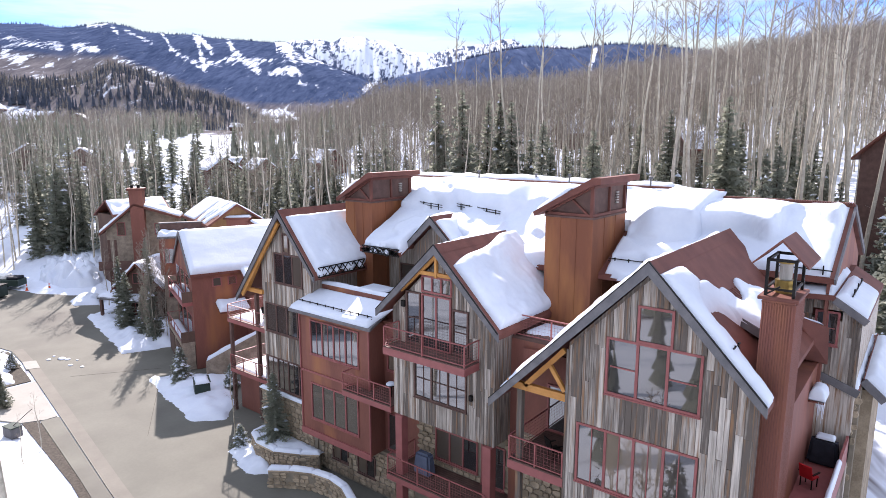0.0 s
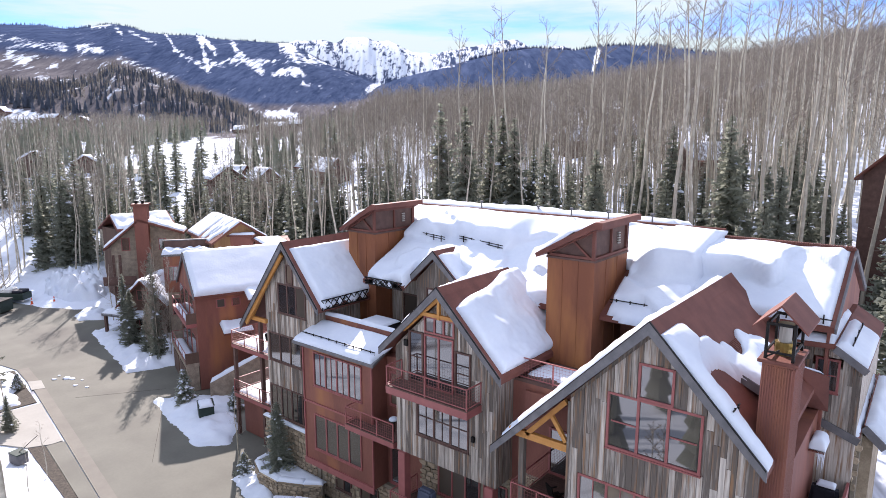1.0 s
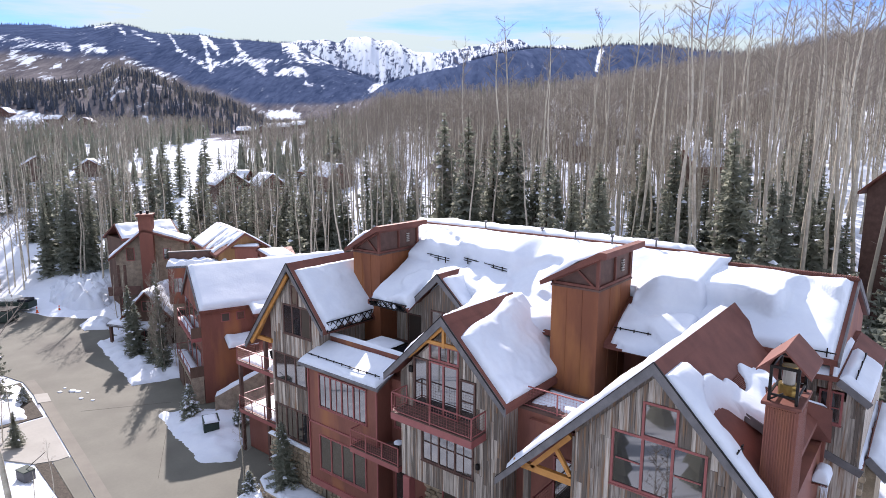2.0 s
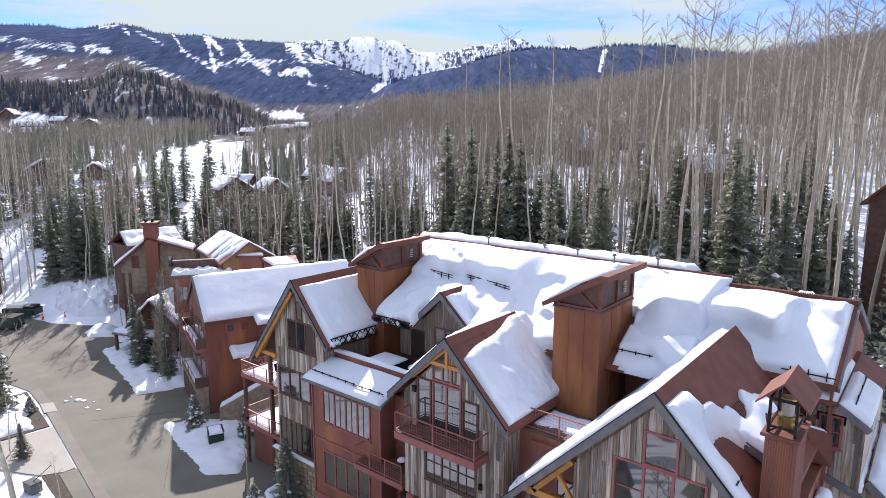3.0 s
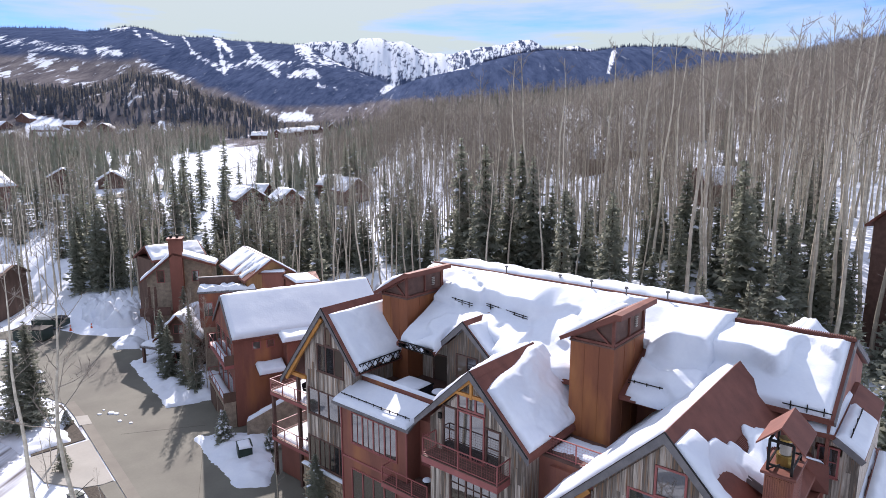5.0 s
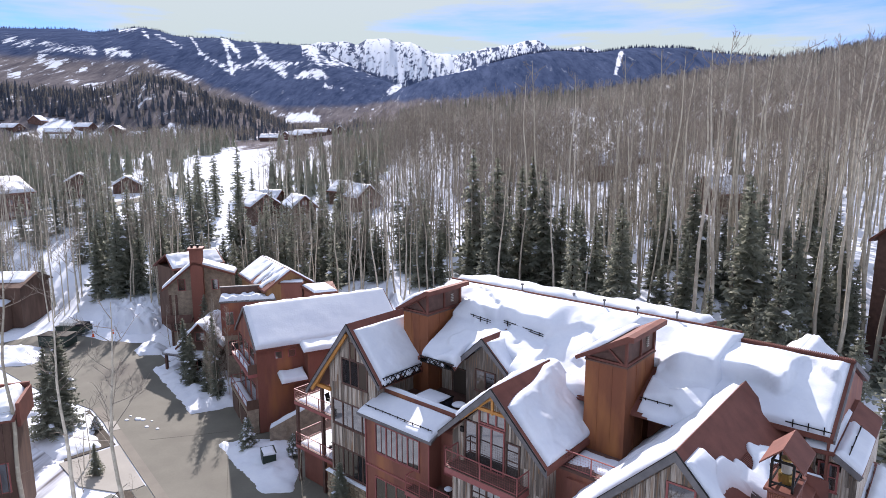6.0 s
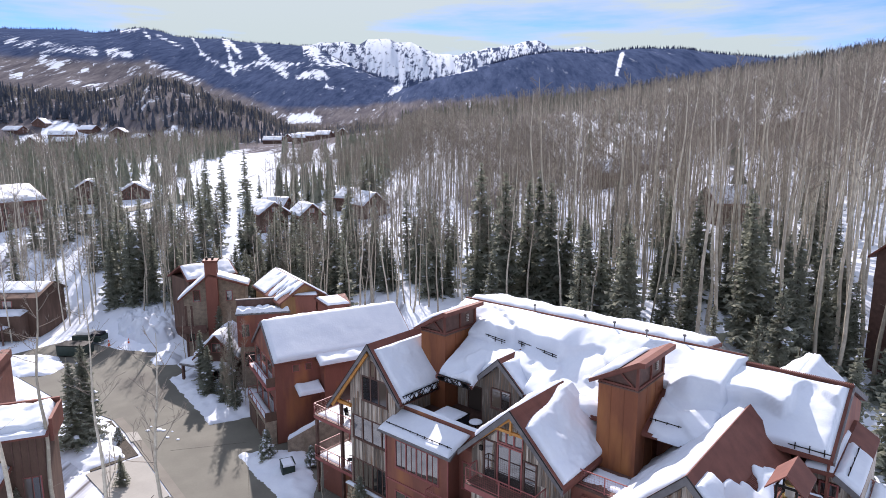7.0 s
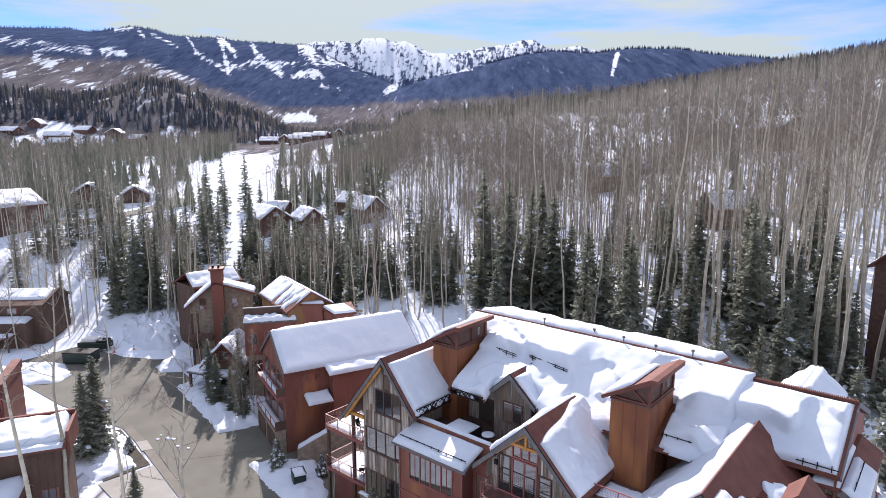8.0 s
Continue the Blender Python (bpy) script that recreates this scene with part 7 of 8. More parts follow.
def conifer_meshes(name, h, seed, width=0.2, dense=1.0, snow=0.0, coarse=1.0, blade=0.42):
    """Trunk, and a crown of whorled, drooping boughs with ragged sprays."""
    r = random.Random(seed)
    tv, tf = [], []
    add_path(tv, tf, [Vector((0, 0, h * i / 6)) for i in range(7)], [0.012 * h * (1 - i / 6.2) + 0.02 for i in range(7)], 7)
    cv, cf, sv, sf = [], [], [], []
    z = h * 0.05
    while z < h * 0.985:
        t = z / h
        reach = h * width * (1 - t) ** 0.8 * (0.7 + 0.45 * r.random()) + 0.14
        n = max(4, int((6.5 - 2.5 * t) * dense))
        off = r.random() * 6.28
        for i in range(n):
            az = off + 6.283 * i / n + r.uniform(-0.5, 0.5)
            L = reach * r.uniform(0.55, 1.15)
            out = Vector((math.cos(az), math.sin(az), 0))
            side = Vector((-math.sin(az), math.cos(az), 0))
            droop = r.uniform(0.15, 0.6) * (1 - 0.75 * t)
            base = Vector((0, 0, z + r.uniform(-0.02, 0.02) * h))
            m = 3 if coarse > 1 else 4 if coarse == 1 else 6
            for k in range(m):
                a0, a1 = k / m, (k + 1) / m
                p0 = base + out * L * a0 + Vector((0, 0, -droop * L * a0 ** 1.2 + 0.16 * L * a0 ** 3))
                p1 = base + out * L * a1 + Vector((0, 0, -droop * L * a1 ** 1.2 + 0.16 * L * a1 ** 3))
                w = L * blade * (1 - 0.8 * a0) ** 0.7 * r.uniform(0.6, 1.25) + 0.05
                for sgn in (-1, 1):
                    tip = p0 + side * sgn * w + out * w * r.uniform(0.2, 0.9) + Vector((0, 0, -w * r.uniform(0.0, 0.75)))
                    b = len(cv)
                    cv.extend((tuple(p0 + Vector((0, 0, 0.03))), tuple(p1), tuple(tip), tuple(p0 + (tip - p0) * 0.5 + Vector((0, 0, -0.2 * w - 0.05)))))
                    cf.append((b, b + 1, b + 2))
                    cf.append((b, b + 2, b + 3))
                if k == m - 1:
                    b = len(cv)
                    cv.extend((tuple(p0 + side * 0.09), tuple(p0 - side * 0.09), tuple(p1 + out * 0.16)))
                    cf.append((b, b + 1, b + 2))
            if snow and r.random() < snow:
                c = base + out * L * 0.6 + Vector((0, 0, -droop * L * 0.5 + 0.08))
                b = len(sv)
                s = L * r.uniform(0.16, 0.3)
                for q in ((-s, -s * 0.6, 0), (s, -s * 0.6, -0.05), (s, s * 0.6, -0.05), (-s, s * 0.6, 0)):
                    sv.append(tuple(c + out * q[0] + side * q[1] + Vector((0, 0, q[2]))))
                sv.append(tuple(c + Vector((0, 0, 0.12 + s * 0.3))))
                for q in range(4):
                    sf.append((b + q, b + (q + 1) % 4, b + 4))
        z += coarse * (h * (0.013 + 0.012 * (1 - t)) + 0.02)
    crown = mesh_from(name + "_crown", cv, cf, NEEDLE)
    return mesh_from(name + "_trunk", tv, tf, BARK, True), crown, (mesh_from(name + "_snow", sv, sf, SNOW) if sv else None)


def tree_thing(name, meshes, label, category, group):
    e = thing(name, label, category, group)
    for n, me in zip(("trunk", "crown", "snow_clumps"), meshes):
        if me:
            o = new(n, me)
            o.parent = e
    return e


SPRUCE = [conifer_meshes("spruce_%d" % i, 12.0, 20 + i, width=w, dense=dn, snow=s) for i, (w, dn, s) in enumerate(((0.21, 1.0, 0.03), (0.24, 1.1, 0.05), (0.18, 0.95, 0.02), (0.23, 1.0, 0.04)))]
SPRUCE_NEAR = [conifer_meshes("near_spruce_%d" % i, 12.0, 150 + i, width=w, dense=1.35, snow=0.06, coarse=0.72, blade=0.25) for i, w in enumerate((0.2, 0.22))]
SPRUCE_FAR = [conifer_meshes("far_spruce_%d" % i, 12.0, 120 + i, width=w, dense=0.95, snow=0.05, coarse=1.45) for i, w in enumerate((0.2, 0.24, 0.18))]
SNOWY = conifer_meshes("snowy_spruce", 3.2, 77, width=0.34, dense=1.2, snow=0.6)


# houses in the wood whose roofs show between the trees: right, ahead, how wide the gap is
SHOWN = [(-49.7, 143, 5.5, 16), (-40.4, 143, 4.0, 16), (-26.3, 152, 5.0, 24), (52.3, 128, 3.6, 26), (38.6, 179, 4.0, 30), (54.9, 190, 3.0, 30), (-108, 188, 7.0, 30)]


def hides_house(s, d):
    return any(q - f < d < q + 9 and abs(s / d - a / q) < w / q for a, q, w, f in SHOWN)


def put(meshes, x, y, z, h, base_h, name, label, category, group, wide=1.0):
    if hides_house(*to_view(x, y)) or (x < -95 and y < 37 and h > 5 and y - 25.5 - (x + 114.5) < 14.0):
        return None
    u, v = 0.9 * (x + 8.2) - 0.42 * (y - 76.4), 0.42 * (x + 8.2) + 0.9 * (y - 76.4)
    if -0.5 < u < 12 and -1.5 < v < 14:
        return None  # the dark house stands here
    t = tree_thing(name, meshes, label, category, group)
    k = h / base_h
    t.matrix_world = pose(x, y, z, rng.uniform(-1.5, 1.5), rng.uniform(-1.5, 1.5), rng.uniform(0, 360)) @ Matrix.Diagonal((k * wide, k * wide, k, 1))
    return t


SPRUCE_LABEL = "tall dark green spruce standing in the snow"


def spruces(rows, group):
    for s, d, top in rows:
        x, y = to_world(s, d)
        g = land(s, d)
        h = max(6.0, top - g)
        put(rng.choice(SPRUCE if d < 100 else SPRUCE_FAR), x, y, g - 0.1, h, 12.0, "spruce", SPRUCE_LABEL, "tree", group, wide=max(0.9, min(1.4, 10.0 / h * 1.1)))


spruces([(31.9, 70.2, 26.3), (33.5, 62.8, 21.0), (16.3, 69.5, 22.6), (10.1, 66, 23.6), (39.2, 61.6, 17.5), (41.6, 57.6, 18.5), (43.4, 54.6, 17), (38.2, 65.5, 19), (44.6, 54.6, 17), (46.2, 54.2, 18.5)], "spruces behind the row")
spruces([(-20.7, 100, 19), (-16.2, 95, 17.5), (-11.7, 98, 20), (-8.6, 92, 17.6), (-5.9, 90, 17), (-1.5, 88, 18.4), (2.7, 84, 28), (-0.5, 95, 29), (5.8, 86, 27), (8.4, 90, 28), (9.3, 84, 26.5), (11.5, 84, 22.4), (13.5, 80, 22), (15.5, 78, 21), (19.1, 82, 21.8), (18.7, 76, 20.4), (29.9, 84, 25.5), (27.7, 80, 18.5), (36.2, 82, 26), (34.9, 76, 22.8), (37.8, 74, 20.6), (42.5, 80, 21), (43.2, 76, 20.5), (44.4, 72, 19), (41.6, 62, 19.5), (33.0, 80, 17), (22.6, 74, 15.5)], "spruces behind the row")
spruces([(-27.7, 100, 16), (-23.4, 98, 15), (-31.6, 108, 17), (-36.8, 112, 19), (-41.3, 120, 20), (-48.9, 118, 18), (-64.8, 150, 24), (-77.7, 170, 29), (-72.9, 170, 28.5), (-68.0, 175, 29.5), (-69.6, 110, 22.5), (-64.4, 104, 20.5), (-64.7, 108, 22.5), (-97.1, 140, 23), (-93.1, 125, 19.5), (-100.8, 130, 18), (-81.5, 150, 24), (-59.1, 112, 15.5), (-60.6, 110, 14.5), (-53.6, 105, 12.5), (-45.0, 100, 12), (-94.9, 115, 18), (-43.0, 112, 15.5), (-36.3, 118, 18), (-27.7, 110, 19), (-78.4, 120, 18), (-80.3, 118, 17)], "spruces along the valley")
for k in range(48):
    s = rng.uniform(-42, 62)
    d = rng.uniform(86, 122) if k % 3 else rng.uniform(68, 96)
    if s < -12 and d < 95 or (46 < s < 58 and 105 < d < 134):
        continue
    spruces([(s, d, land(s, d) + rng.uniform(7, 14))], "spruces behind the row")
for k in range(190):
    s, d = rng.uniform(-130, -24), rng.uniform(92, 185)
    x, y = to_world(s, d)
    if y < 50 + 0.1 * max(0, -70 - x) and x > -112 or (-58 < s < -34 and 132 < d < 154) or (d > 118 and abs(s - piecewise(PISTE, d)) < 8) or (s < -92 and abs(d - piecewise([(-150, 146), (-122, 150), (-104, 160), (-98, 178), (-92, 196)], s)) < 4) or (-118 < s < -98 and 130 < d < 155):
        continue
    if noise.noise(Vector((s * 0.04, d * 0.04, 5))) < -0.3 or (-0.6 < s / d < -0.47 and k % 3):
        continue
    spruces([(s, d, land(s, d) + rng.uniform(6, 15))], "spruces along the valley")
for x, y, h, w in ((-70.0, 16.6, 10.6, 1.0), (-68.3, 14.8, 9.6, 0.95), (-72.6, 31.6, 8.2, 0.8), (-68.8, 32.4, 5.2, 1.0), (-57.4, 15.0, 3.0, 1.0), (-55.5, 6.2, 4.4, 1.0), (-79.5, 38.0, 9.0, 0.8), (-70.2, 31.0, 6.8, 1.0), (-66.4, 30.9, 4.6, 1.0)):
    put(SPRUCE_NEAR[int(h) % 2], x, y, 0.2, h, 12.0, "spruce", "dark green spruce in a snowy bed by the road", "tree", "spruces by the road", wide=w * 1.15)
for x, y, h in ((-113, 40, 14), (-110.5, 43, 15), (-107, 45.5, 14), (-104, 47, 13), (-116, 38, 13), (-118, 43, 15), (-99, 49, 12), (-112, 48, 16), (-95.5, 51, 12), (-9, 51, 14), (-13, 54, 15), (-17, 56, 14), (-5, 55, 13), (-12, 60, 16), (-21, 53, 13), (-2, 60, 14), (-26, 56, 12), (-31, 54, 11)):
    put(rng.choice(SPRUCE), x, y, land(*to_view(x, y)) - 0.1, h, 12.0, "spruce", SPRUCE_LABEL, "tree", "spruces behind the row", wide=0.85)
# unseen spruces on the bed before the row, added to break up window reflections
for x, y, h in ((-16, 12.5, 4.6), (-12, 14.5, 4.0), (-9, 11.5, 4.8), (-5, 13.5, 3.6), (-2, 15.2, 4.2), (1, 12, 4.6), (-19, 15, 3.8), (-7.2, 16.2, 2.6)):
    put(SNOWY, x, y, 0.5, h, 3.2, "snowy_spruce", "small spruce laden with clumps of snow", "tree", "spruces by the road", wide=0.8)
for k in range(42):
    x, y = rng.uniform(-140, -62), rng.uniform(50, 84)
    put(rng.choice(SPRUCE_FAR), x, y, land(*to_view(x, y)) - 0.1, rng.uniform(8, 15), 12.0, "spruce", SPRUCE_LABEL, "tree", "spruces along the valley", wide=0.9)
for k in range(46):
    d = rng.uniform(97, 128)
    s = -0.335 * d + rng.uniform(-11, 15)
    if to_world(s, d)[1] > 50:
        spruces([(s, d, land(s, d) + rng.uniform(7, 12))], "spruces along the valley")
for k in range(9):
    d = rng.uniform(92, 186)
    s = piecewise([(79, -60), (149, -79), (200, -97)], d) + rng.uniform(-13, 13)
    x, y = to_world(s, d)
    if y > 50:
        put(rng.choice(SPRUCE_FAR), x, y, land(s, d) - 0.1, rng.uniform(6, 13), 12.0, "spruce", SPRUCE_LABEL, "tree", "spruces along the valley", wide=0.85)
put(SPRUCE_NEAR[0], -33.6, 23.9, 1.4, 4.8, 12.0, "spruce", "small blue-green spruce in the stone planter", "tree", "spruces by the road", wide=1.4)
put(SNOWY, -50.8, 26.6, 0.45, 3.1, 3.2, "snowy_spruce", "small spruce laden with clumps of snow", "tree", "spruces by the road")
put(SNOWY, -46.6, 28.9, 0.4, 1.9, 3.2, "snowy_spruce", "low spruce bush with snow on it", "bush", "spruces by the road", wide=1.2)
put(SNOWY, -36.4, 23.0, 0.4, 1.5, 3.2, "snowy_spruce", "low spruce bush with snow on it", "bush", "spruces by the road", wide=1.3)
put(SNOWY, -67.0, 18.6, 0.3, 1.3, 3.2, "snowy_spruce", "low spruce bush with snow on it", "bush", "spruces by the road", wide=1.3)


def aspen_meshes(name, h, seed, crown_from=0.5, twigs=1.0, lean=0.03, girth=1.0):
    """A pale bent trunk and a crown of thin rising limbs with many twigs."""
    r = random.Random(seed)
    tv, tf, cv, cf = [], [], [], []
    pts = []
    ax, ay = r.uniform(0, 6.28), r.uniform(0, 6.28)
    n = 12
    for i in range(n + 1):
        t = i / n
        pts.append(Vector((lean * h * t * math.cos(ax) + 0.013 * h * math.sin(6 * t + ay) + 0.004 * h * math.sin(17 * t + ax), lean * h * t * math.sin(ax) + 0.013 * h * math.cos(5 * t + ax) + 0.004 * h * math.cos(15 * t + ay), h * t)))
    rad = lambda t: girth * (0.0085 * h * (1 - t) ** 0.8 + 0.012)
    add_path(tv, tf, pts, [rad(i / n) for i in range(n + 1)], 7)

    def at(t):
        i = min(n - 1, int(t * n))
        return pts[i].lerp(pts[i + 1], t * n - i)

    nb = int(26 * twigs)
    for k in range(nb):
        t = crown_from + (0.98 - crown_from) * (k + r.random()) / nb
        if r.random() < 0.25 * (1 - t):
            continue
        p = at(t)
        az = r.uniform(0, 6.283)
        L = h * (0.05 + 0.15 * (1 - t) ** 0.7 * r.uniform(0.5, 1.2))
        rise = r.uniform(0.35, 1.1)
        dvec = Vector((math.cos(az), math.sin(az), rise)).normalized()
        q = p + dvec * L
        mid = p.lerp(q, 0.5) + Vector((0, 0, -0.04 * L))
        r0 = girth * (0.018 + 0.018 * (1 - t)) * h / 16
        add_stick(cv, cf, p, mid, r0, r0 * 0.7)
        add_stick(cv, cf, mid, q, r0 * 0.7, r0 * 0.25)
        for j in range(int(6 * twigs) + 1):
            a = p.lerp(q, r.uniform(0.3, 1.0))
            v = (dvec + Vector((r.uniform(-1, 1), r.uniform(-1, 1), r.uniform(-0.2, 0.9)))).normalized()
            l2 = L * r.uniform(0.18, 0.45)
            b = a + v * l2
            add_stick(cv, cf, a, b, r0 * 0.4, r0 * 0.16)
            for m in range(3):
                v2 = (v + Vector((r.uniform(-1, 1), r.uniform(-1, 1), r.uniform(-0.3, 0.8)))).normalized()
                c = a.lerp(b, r.uniform(0.3, 0.9))
                o = v2.orthogonal().normalized() * r0 * 0.45
                e = c + v2 * l2 * 0.6
                m3 = len(cv)
                cv.extend((tuple(c + o), tuple(c - o), tuple(e)))
                cf.append((m3, m3 + 1, m3 + 2))
    for k in range(int(6 * twigs)):
        t = r.uniform(0.15, crown_from)
        p = at(t)
        az = r.uniform(0, 6.28)
        q = p + Vector((math.cos(az), math.sin(az), r.uniform(-0.1, 0.5))) * r.uniform(0.4, 1.3)
        add_stick(cv, cf, p, q, 0.014, 0.006)
    return mesh_from(name + "_trunk", tv, tf, ASPEN_BARK, True), mesh_from(name + "_crown", cv, cf, TWIG)


ASPEN = [aspen_meshes("aspen_%d" % i, 18.0, 40 + i, crown_from=c, twigs=0.8, lean=l) for i, (c, l) in enumerate(((0.62, 0.02), (0.68, 0.05), (0.58, 0.03), (0.72, 0.015), (0.64, 0.06)))]
ASPEN_LABEL = "tall bare aspen with a pale straight trunk"
placed = 0
grid_spots = []
for d in [76 + 4.2 * i for i in range(14)]:
    s = -24.0
    while s < 0.8 * d + 4:
        grid_spots.append((s + rng.uniform(-1.8, 1.8), d + rng.uniform(-2, 2)))
        s += 4.0 if s < 26 else 2.9
rng.shuffle(grid_spots)
CLEAR = [(49, 62.5, 8.5), (52, 132, 8), (44, 66, 11), (54, 194, 8), (38, 183, 8)]
for s, d in grid_spots:
    if any(math.hypot(s - a, d - b) < c for a, b, c in CLEAR) or placed >= 225:
        continue
    x, y = to_world(s, d)
    if y < 47 and x < 2:
        continue
    g = land(s, d)
    h = rng.uniform(15.0, 20.5) + (4.0 if s > 26 else 0) - (1.5 if s < 5 else 0)
    put(rng.choice(ASPEN), x, y, g - 0.1, h, 18.0, "aspen", ASPEN_LABEL, "tree", "aspens behind the row")
    placed += 1
# tall aspens close behind the right end: place to the right, ahead, and how high they reach
def tall_aspens(rows, label):
    for s, d, top in rows:
        x, y = to_world(s, d)
        g = land(s, d)
        put(rng.choice(ASPEN), x, y, g - 0.1, top - g, 18.0, "aspen", label, "tree", "aspens behind the row", wide=0.8)


tall_aspens([(23.3, 62, 40), (24.6, 63, 41), (31.6, 62, 40), (36.3, 62, 41), (37.4, 61, 40), (38.7, 62, 41), (40.2, 62, 40), (41.6, 60, 39), (38.0, 66, 40), (40.8, 67, 41), (43.2, 66, 41), (36.2, 68, 39), (44.6, 63, 40), (46.2, 66, 41), (17.4, 73, 36), (12.4, 72, 33), (43.3, 55.5, 38), (45.0, 56.2, 38), (44.2, 53.6, 36), (46.6, 55.0, 38)], ASPEN_LABEL)
tall_aspens([(1.7, 84, 37), (7.6, 90, 39.5), (9.8, 90, 41.5), (13.4, 90, 40), (20.0, 88, 42), (22.6, 83, 42), (26.5, 85, 41.5), (29.4, 86, 40), (31.0, 84, 41), (33.6, 79, 41), (35.0, 84, 42), (37.2, 80, 41), (39.0, 86, 42), (40.6, 78, 41), (42.4, 83, 42), (44.0, 77, 40), (45.8, 84, 42), (47.6, 79, 41), (49.2, 84, 42), (51.0, 80, 41), (52.6, 86, 42), (54.2, 82, 41), (36.4, 92, 42), (41.2, 93, 43), (46.4, 94, 43), (50.8, 95, 43), (55.0, 94, 43), (33.0, 94, 41), (57.6, 90, 42), (29.0, 94, 39), (24.0, 95, 38), (5.0, 96, 33), (-3.0, 98, 32)], "very tall bare aspen standing above the wood")
# bare young trees by the road and the tall ones near the flight
YOUNG = [aspen_meshes("young_aspen_%d" % i, 8.0, 60 + i, crown_from=0.3, twigs=0.7, lean=0.03, girth=0.9) for i in range(3)]
COLUMN = [aspen_meshes("columnar_aspen_%d" % i, 11.0, 190 + i, crown_from=0.12, twigs=3.4, lean=0.01, girth=0.8) for i in range(2)]
# slim spruce added among the aspens to give the road a spiky shadow
put(SPRUCE_NEAR[1], -64.3, 31.1, 0.3, 10.8, 12.0, "spruce", "slim olive-green spruce beside the columnar aspens", "tree", "spruces by the road", wide=0.5)
for k, (x, y, h) in enumerate(((-63.8, 30.9, 11.6), (-64.6, 31.6, 12.2), (-63.2, 31.9, 11.0), (-65.4, 30.8, 10.4))):
    put(COLUMN[k % 2], x, y, 0.3, h, 11.0, "columnar_aspen", "narrow bare columnar aspen with dense upright twigs", "tree", "columnar aspens in the bed", wide=0.5)
for x, y, h in ((-38.2, 23.6, 5.6), (-82.0, 35.2, 8.5), (-83.0, 34.4, 7.5), (-47.2, 14.2, 4.2), (-55.0, 13.0, 5.0), (-58.8, 14.6, 5.5), (-75.0, 16.2, 8.0), (-45.5, 12.6, 3.6), (-60.6, 15.6, 6.0), (-97.0, 14.5, 9.0)):
    put(rng.choice(YOUNG), x, y, 0.2, h, 8.0, "young_tree", "slender bare young aspen in the snow", "tree", "young trees by the road")
for k in range(34):
    x, y = rng.uniform(-124, -95), rng.uniform(38.5, 50)
    put(rng.choice(ASPEN), x, y, land(*to_view(x, y)) - 0.1, rng.uniform(13, 19), 18.0, "aspen", "bare aspen behind the snow bank at the road end", "tree", "aspens at the road end")
TALL = [aspen_meshes("near_aspen_%d" % i, 22.0, 90 + i, crown_from=0.62, twigs=0.6, lean=0.035, girth=0.95) for i in range(3)]
for k, (x, y, h) in enumerate(((-54.6, 8.2, 23.0), (-45.2, 9.3, 21.0), (-31.5, 7.4, 22.5), (-47.6, 3.8, 25.0))):
    put(TALL[k % 3], x, y, 0.0, h, 22.0, "aspen", "tall slender bare aspen beside the road", "tree", "aspens across the road")
# ---- far woods: joined, too many to count
def far_aspens(name, spots, label, limbs=15, twigs=5, w=0.035):
    """Bare trees, joined: thin trunks and crowns of fine tapering twigs."""
    tv, tf, cv, cf = [], [], [], []

    def sliver(a, b, width):
        o = (b - a).cross(Vector((rng.uniform(-1, 1), rng.uniform(-1, 1), rng.uniform(-1, 1))))
        if o.length < 1e-6:
            return
        o = o.normalized() * width
        m = len(cv)
        cv.extend((tuple(a + o), tuple(a - o), tuple(b)))
        cf.append((m, m + 1, m + 2))

    for x, y, z, h in spots:
        p = Vector((x, y, z - 0.3))
        q = Vector((x + rng.uniform(-0.05, 0.05) * h, y + rng.uniform(-0.05, 0.05) * h, z + h))
        mid = p.lerp(q, 0.5) + Vector((rng.uniform(-0.02, 0.02) * h, rng.uniform(-0.02, 0.02) * h, 0))
        add_path(tv, tf, [p, mid, q], [0.0065 * h + 0.02, 0.0045 * h + 0.02, 0.018], 4)
        for k in range(limbs):
            t = rng.uniform(0.42, 0.97)
            a = mid.lerp(q, t * 2 - 1) if t > 0.5 else p.lerp(mid, t * 2)
            az = rng.uniform(0, 6.283)
            L = h * (0.05 + 0.16 * (1 - t) ** 0.6 * rng.uniform(0.5, 1.2))
            b = a + Vector((math.cos(az), math.sin(az), rng.uniform(0.5, 1.5))) * L
            sliver(a, b, w * 1.3)
            for j in range(twigs):
                c = a.lerp(b, rng.uniform(0.25, 0.95))
                sliver(c, c + Vector((rng.uniform(-1, 1), rng.uniform(-1, 1), rng.uniform(-0.2, 1.1))) * L * 0.45, w)
    tagged(new(name, mesh_from(name, tv, tf, ASPEN_BARK)), label + ": pale trunks", "woods", kind="stuff")
    tagged(new(name, mesh_from(name, cv, cf, TWIG)), label + ": grey-brown bare crowns", "woods", kind="stuff")


# blue haze of the far ridges is put into this needle colour
HAZE_NEEDLE = material("haze_blue_spruce", (0.03, 0.045, 0.10), (0.06, 0.08, 0.15), rough=1.0, scale=0.02, fine=0.2, bump=0.0)


# spruce needles again, with middle-distance haze lightening and bluing the colour
MID_HAZE_NEEDLE = material("haze_grey_spruce", (0.095, 0.115, 0.16), (0.19, 0.215, 0.275), rough=1.0, scale=0.05, fine=0.5, bump=0.0)
let_light_through(MID_HAZE_NEEDLE, 0.5)


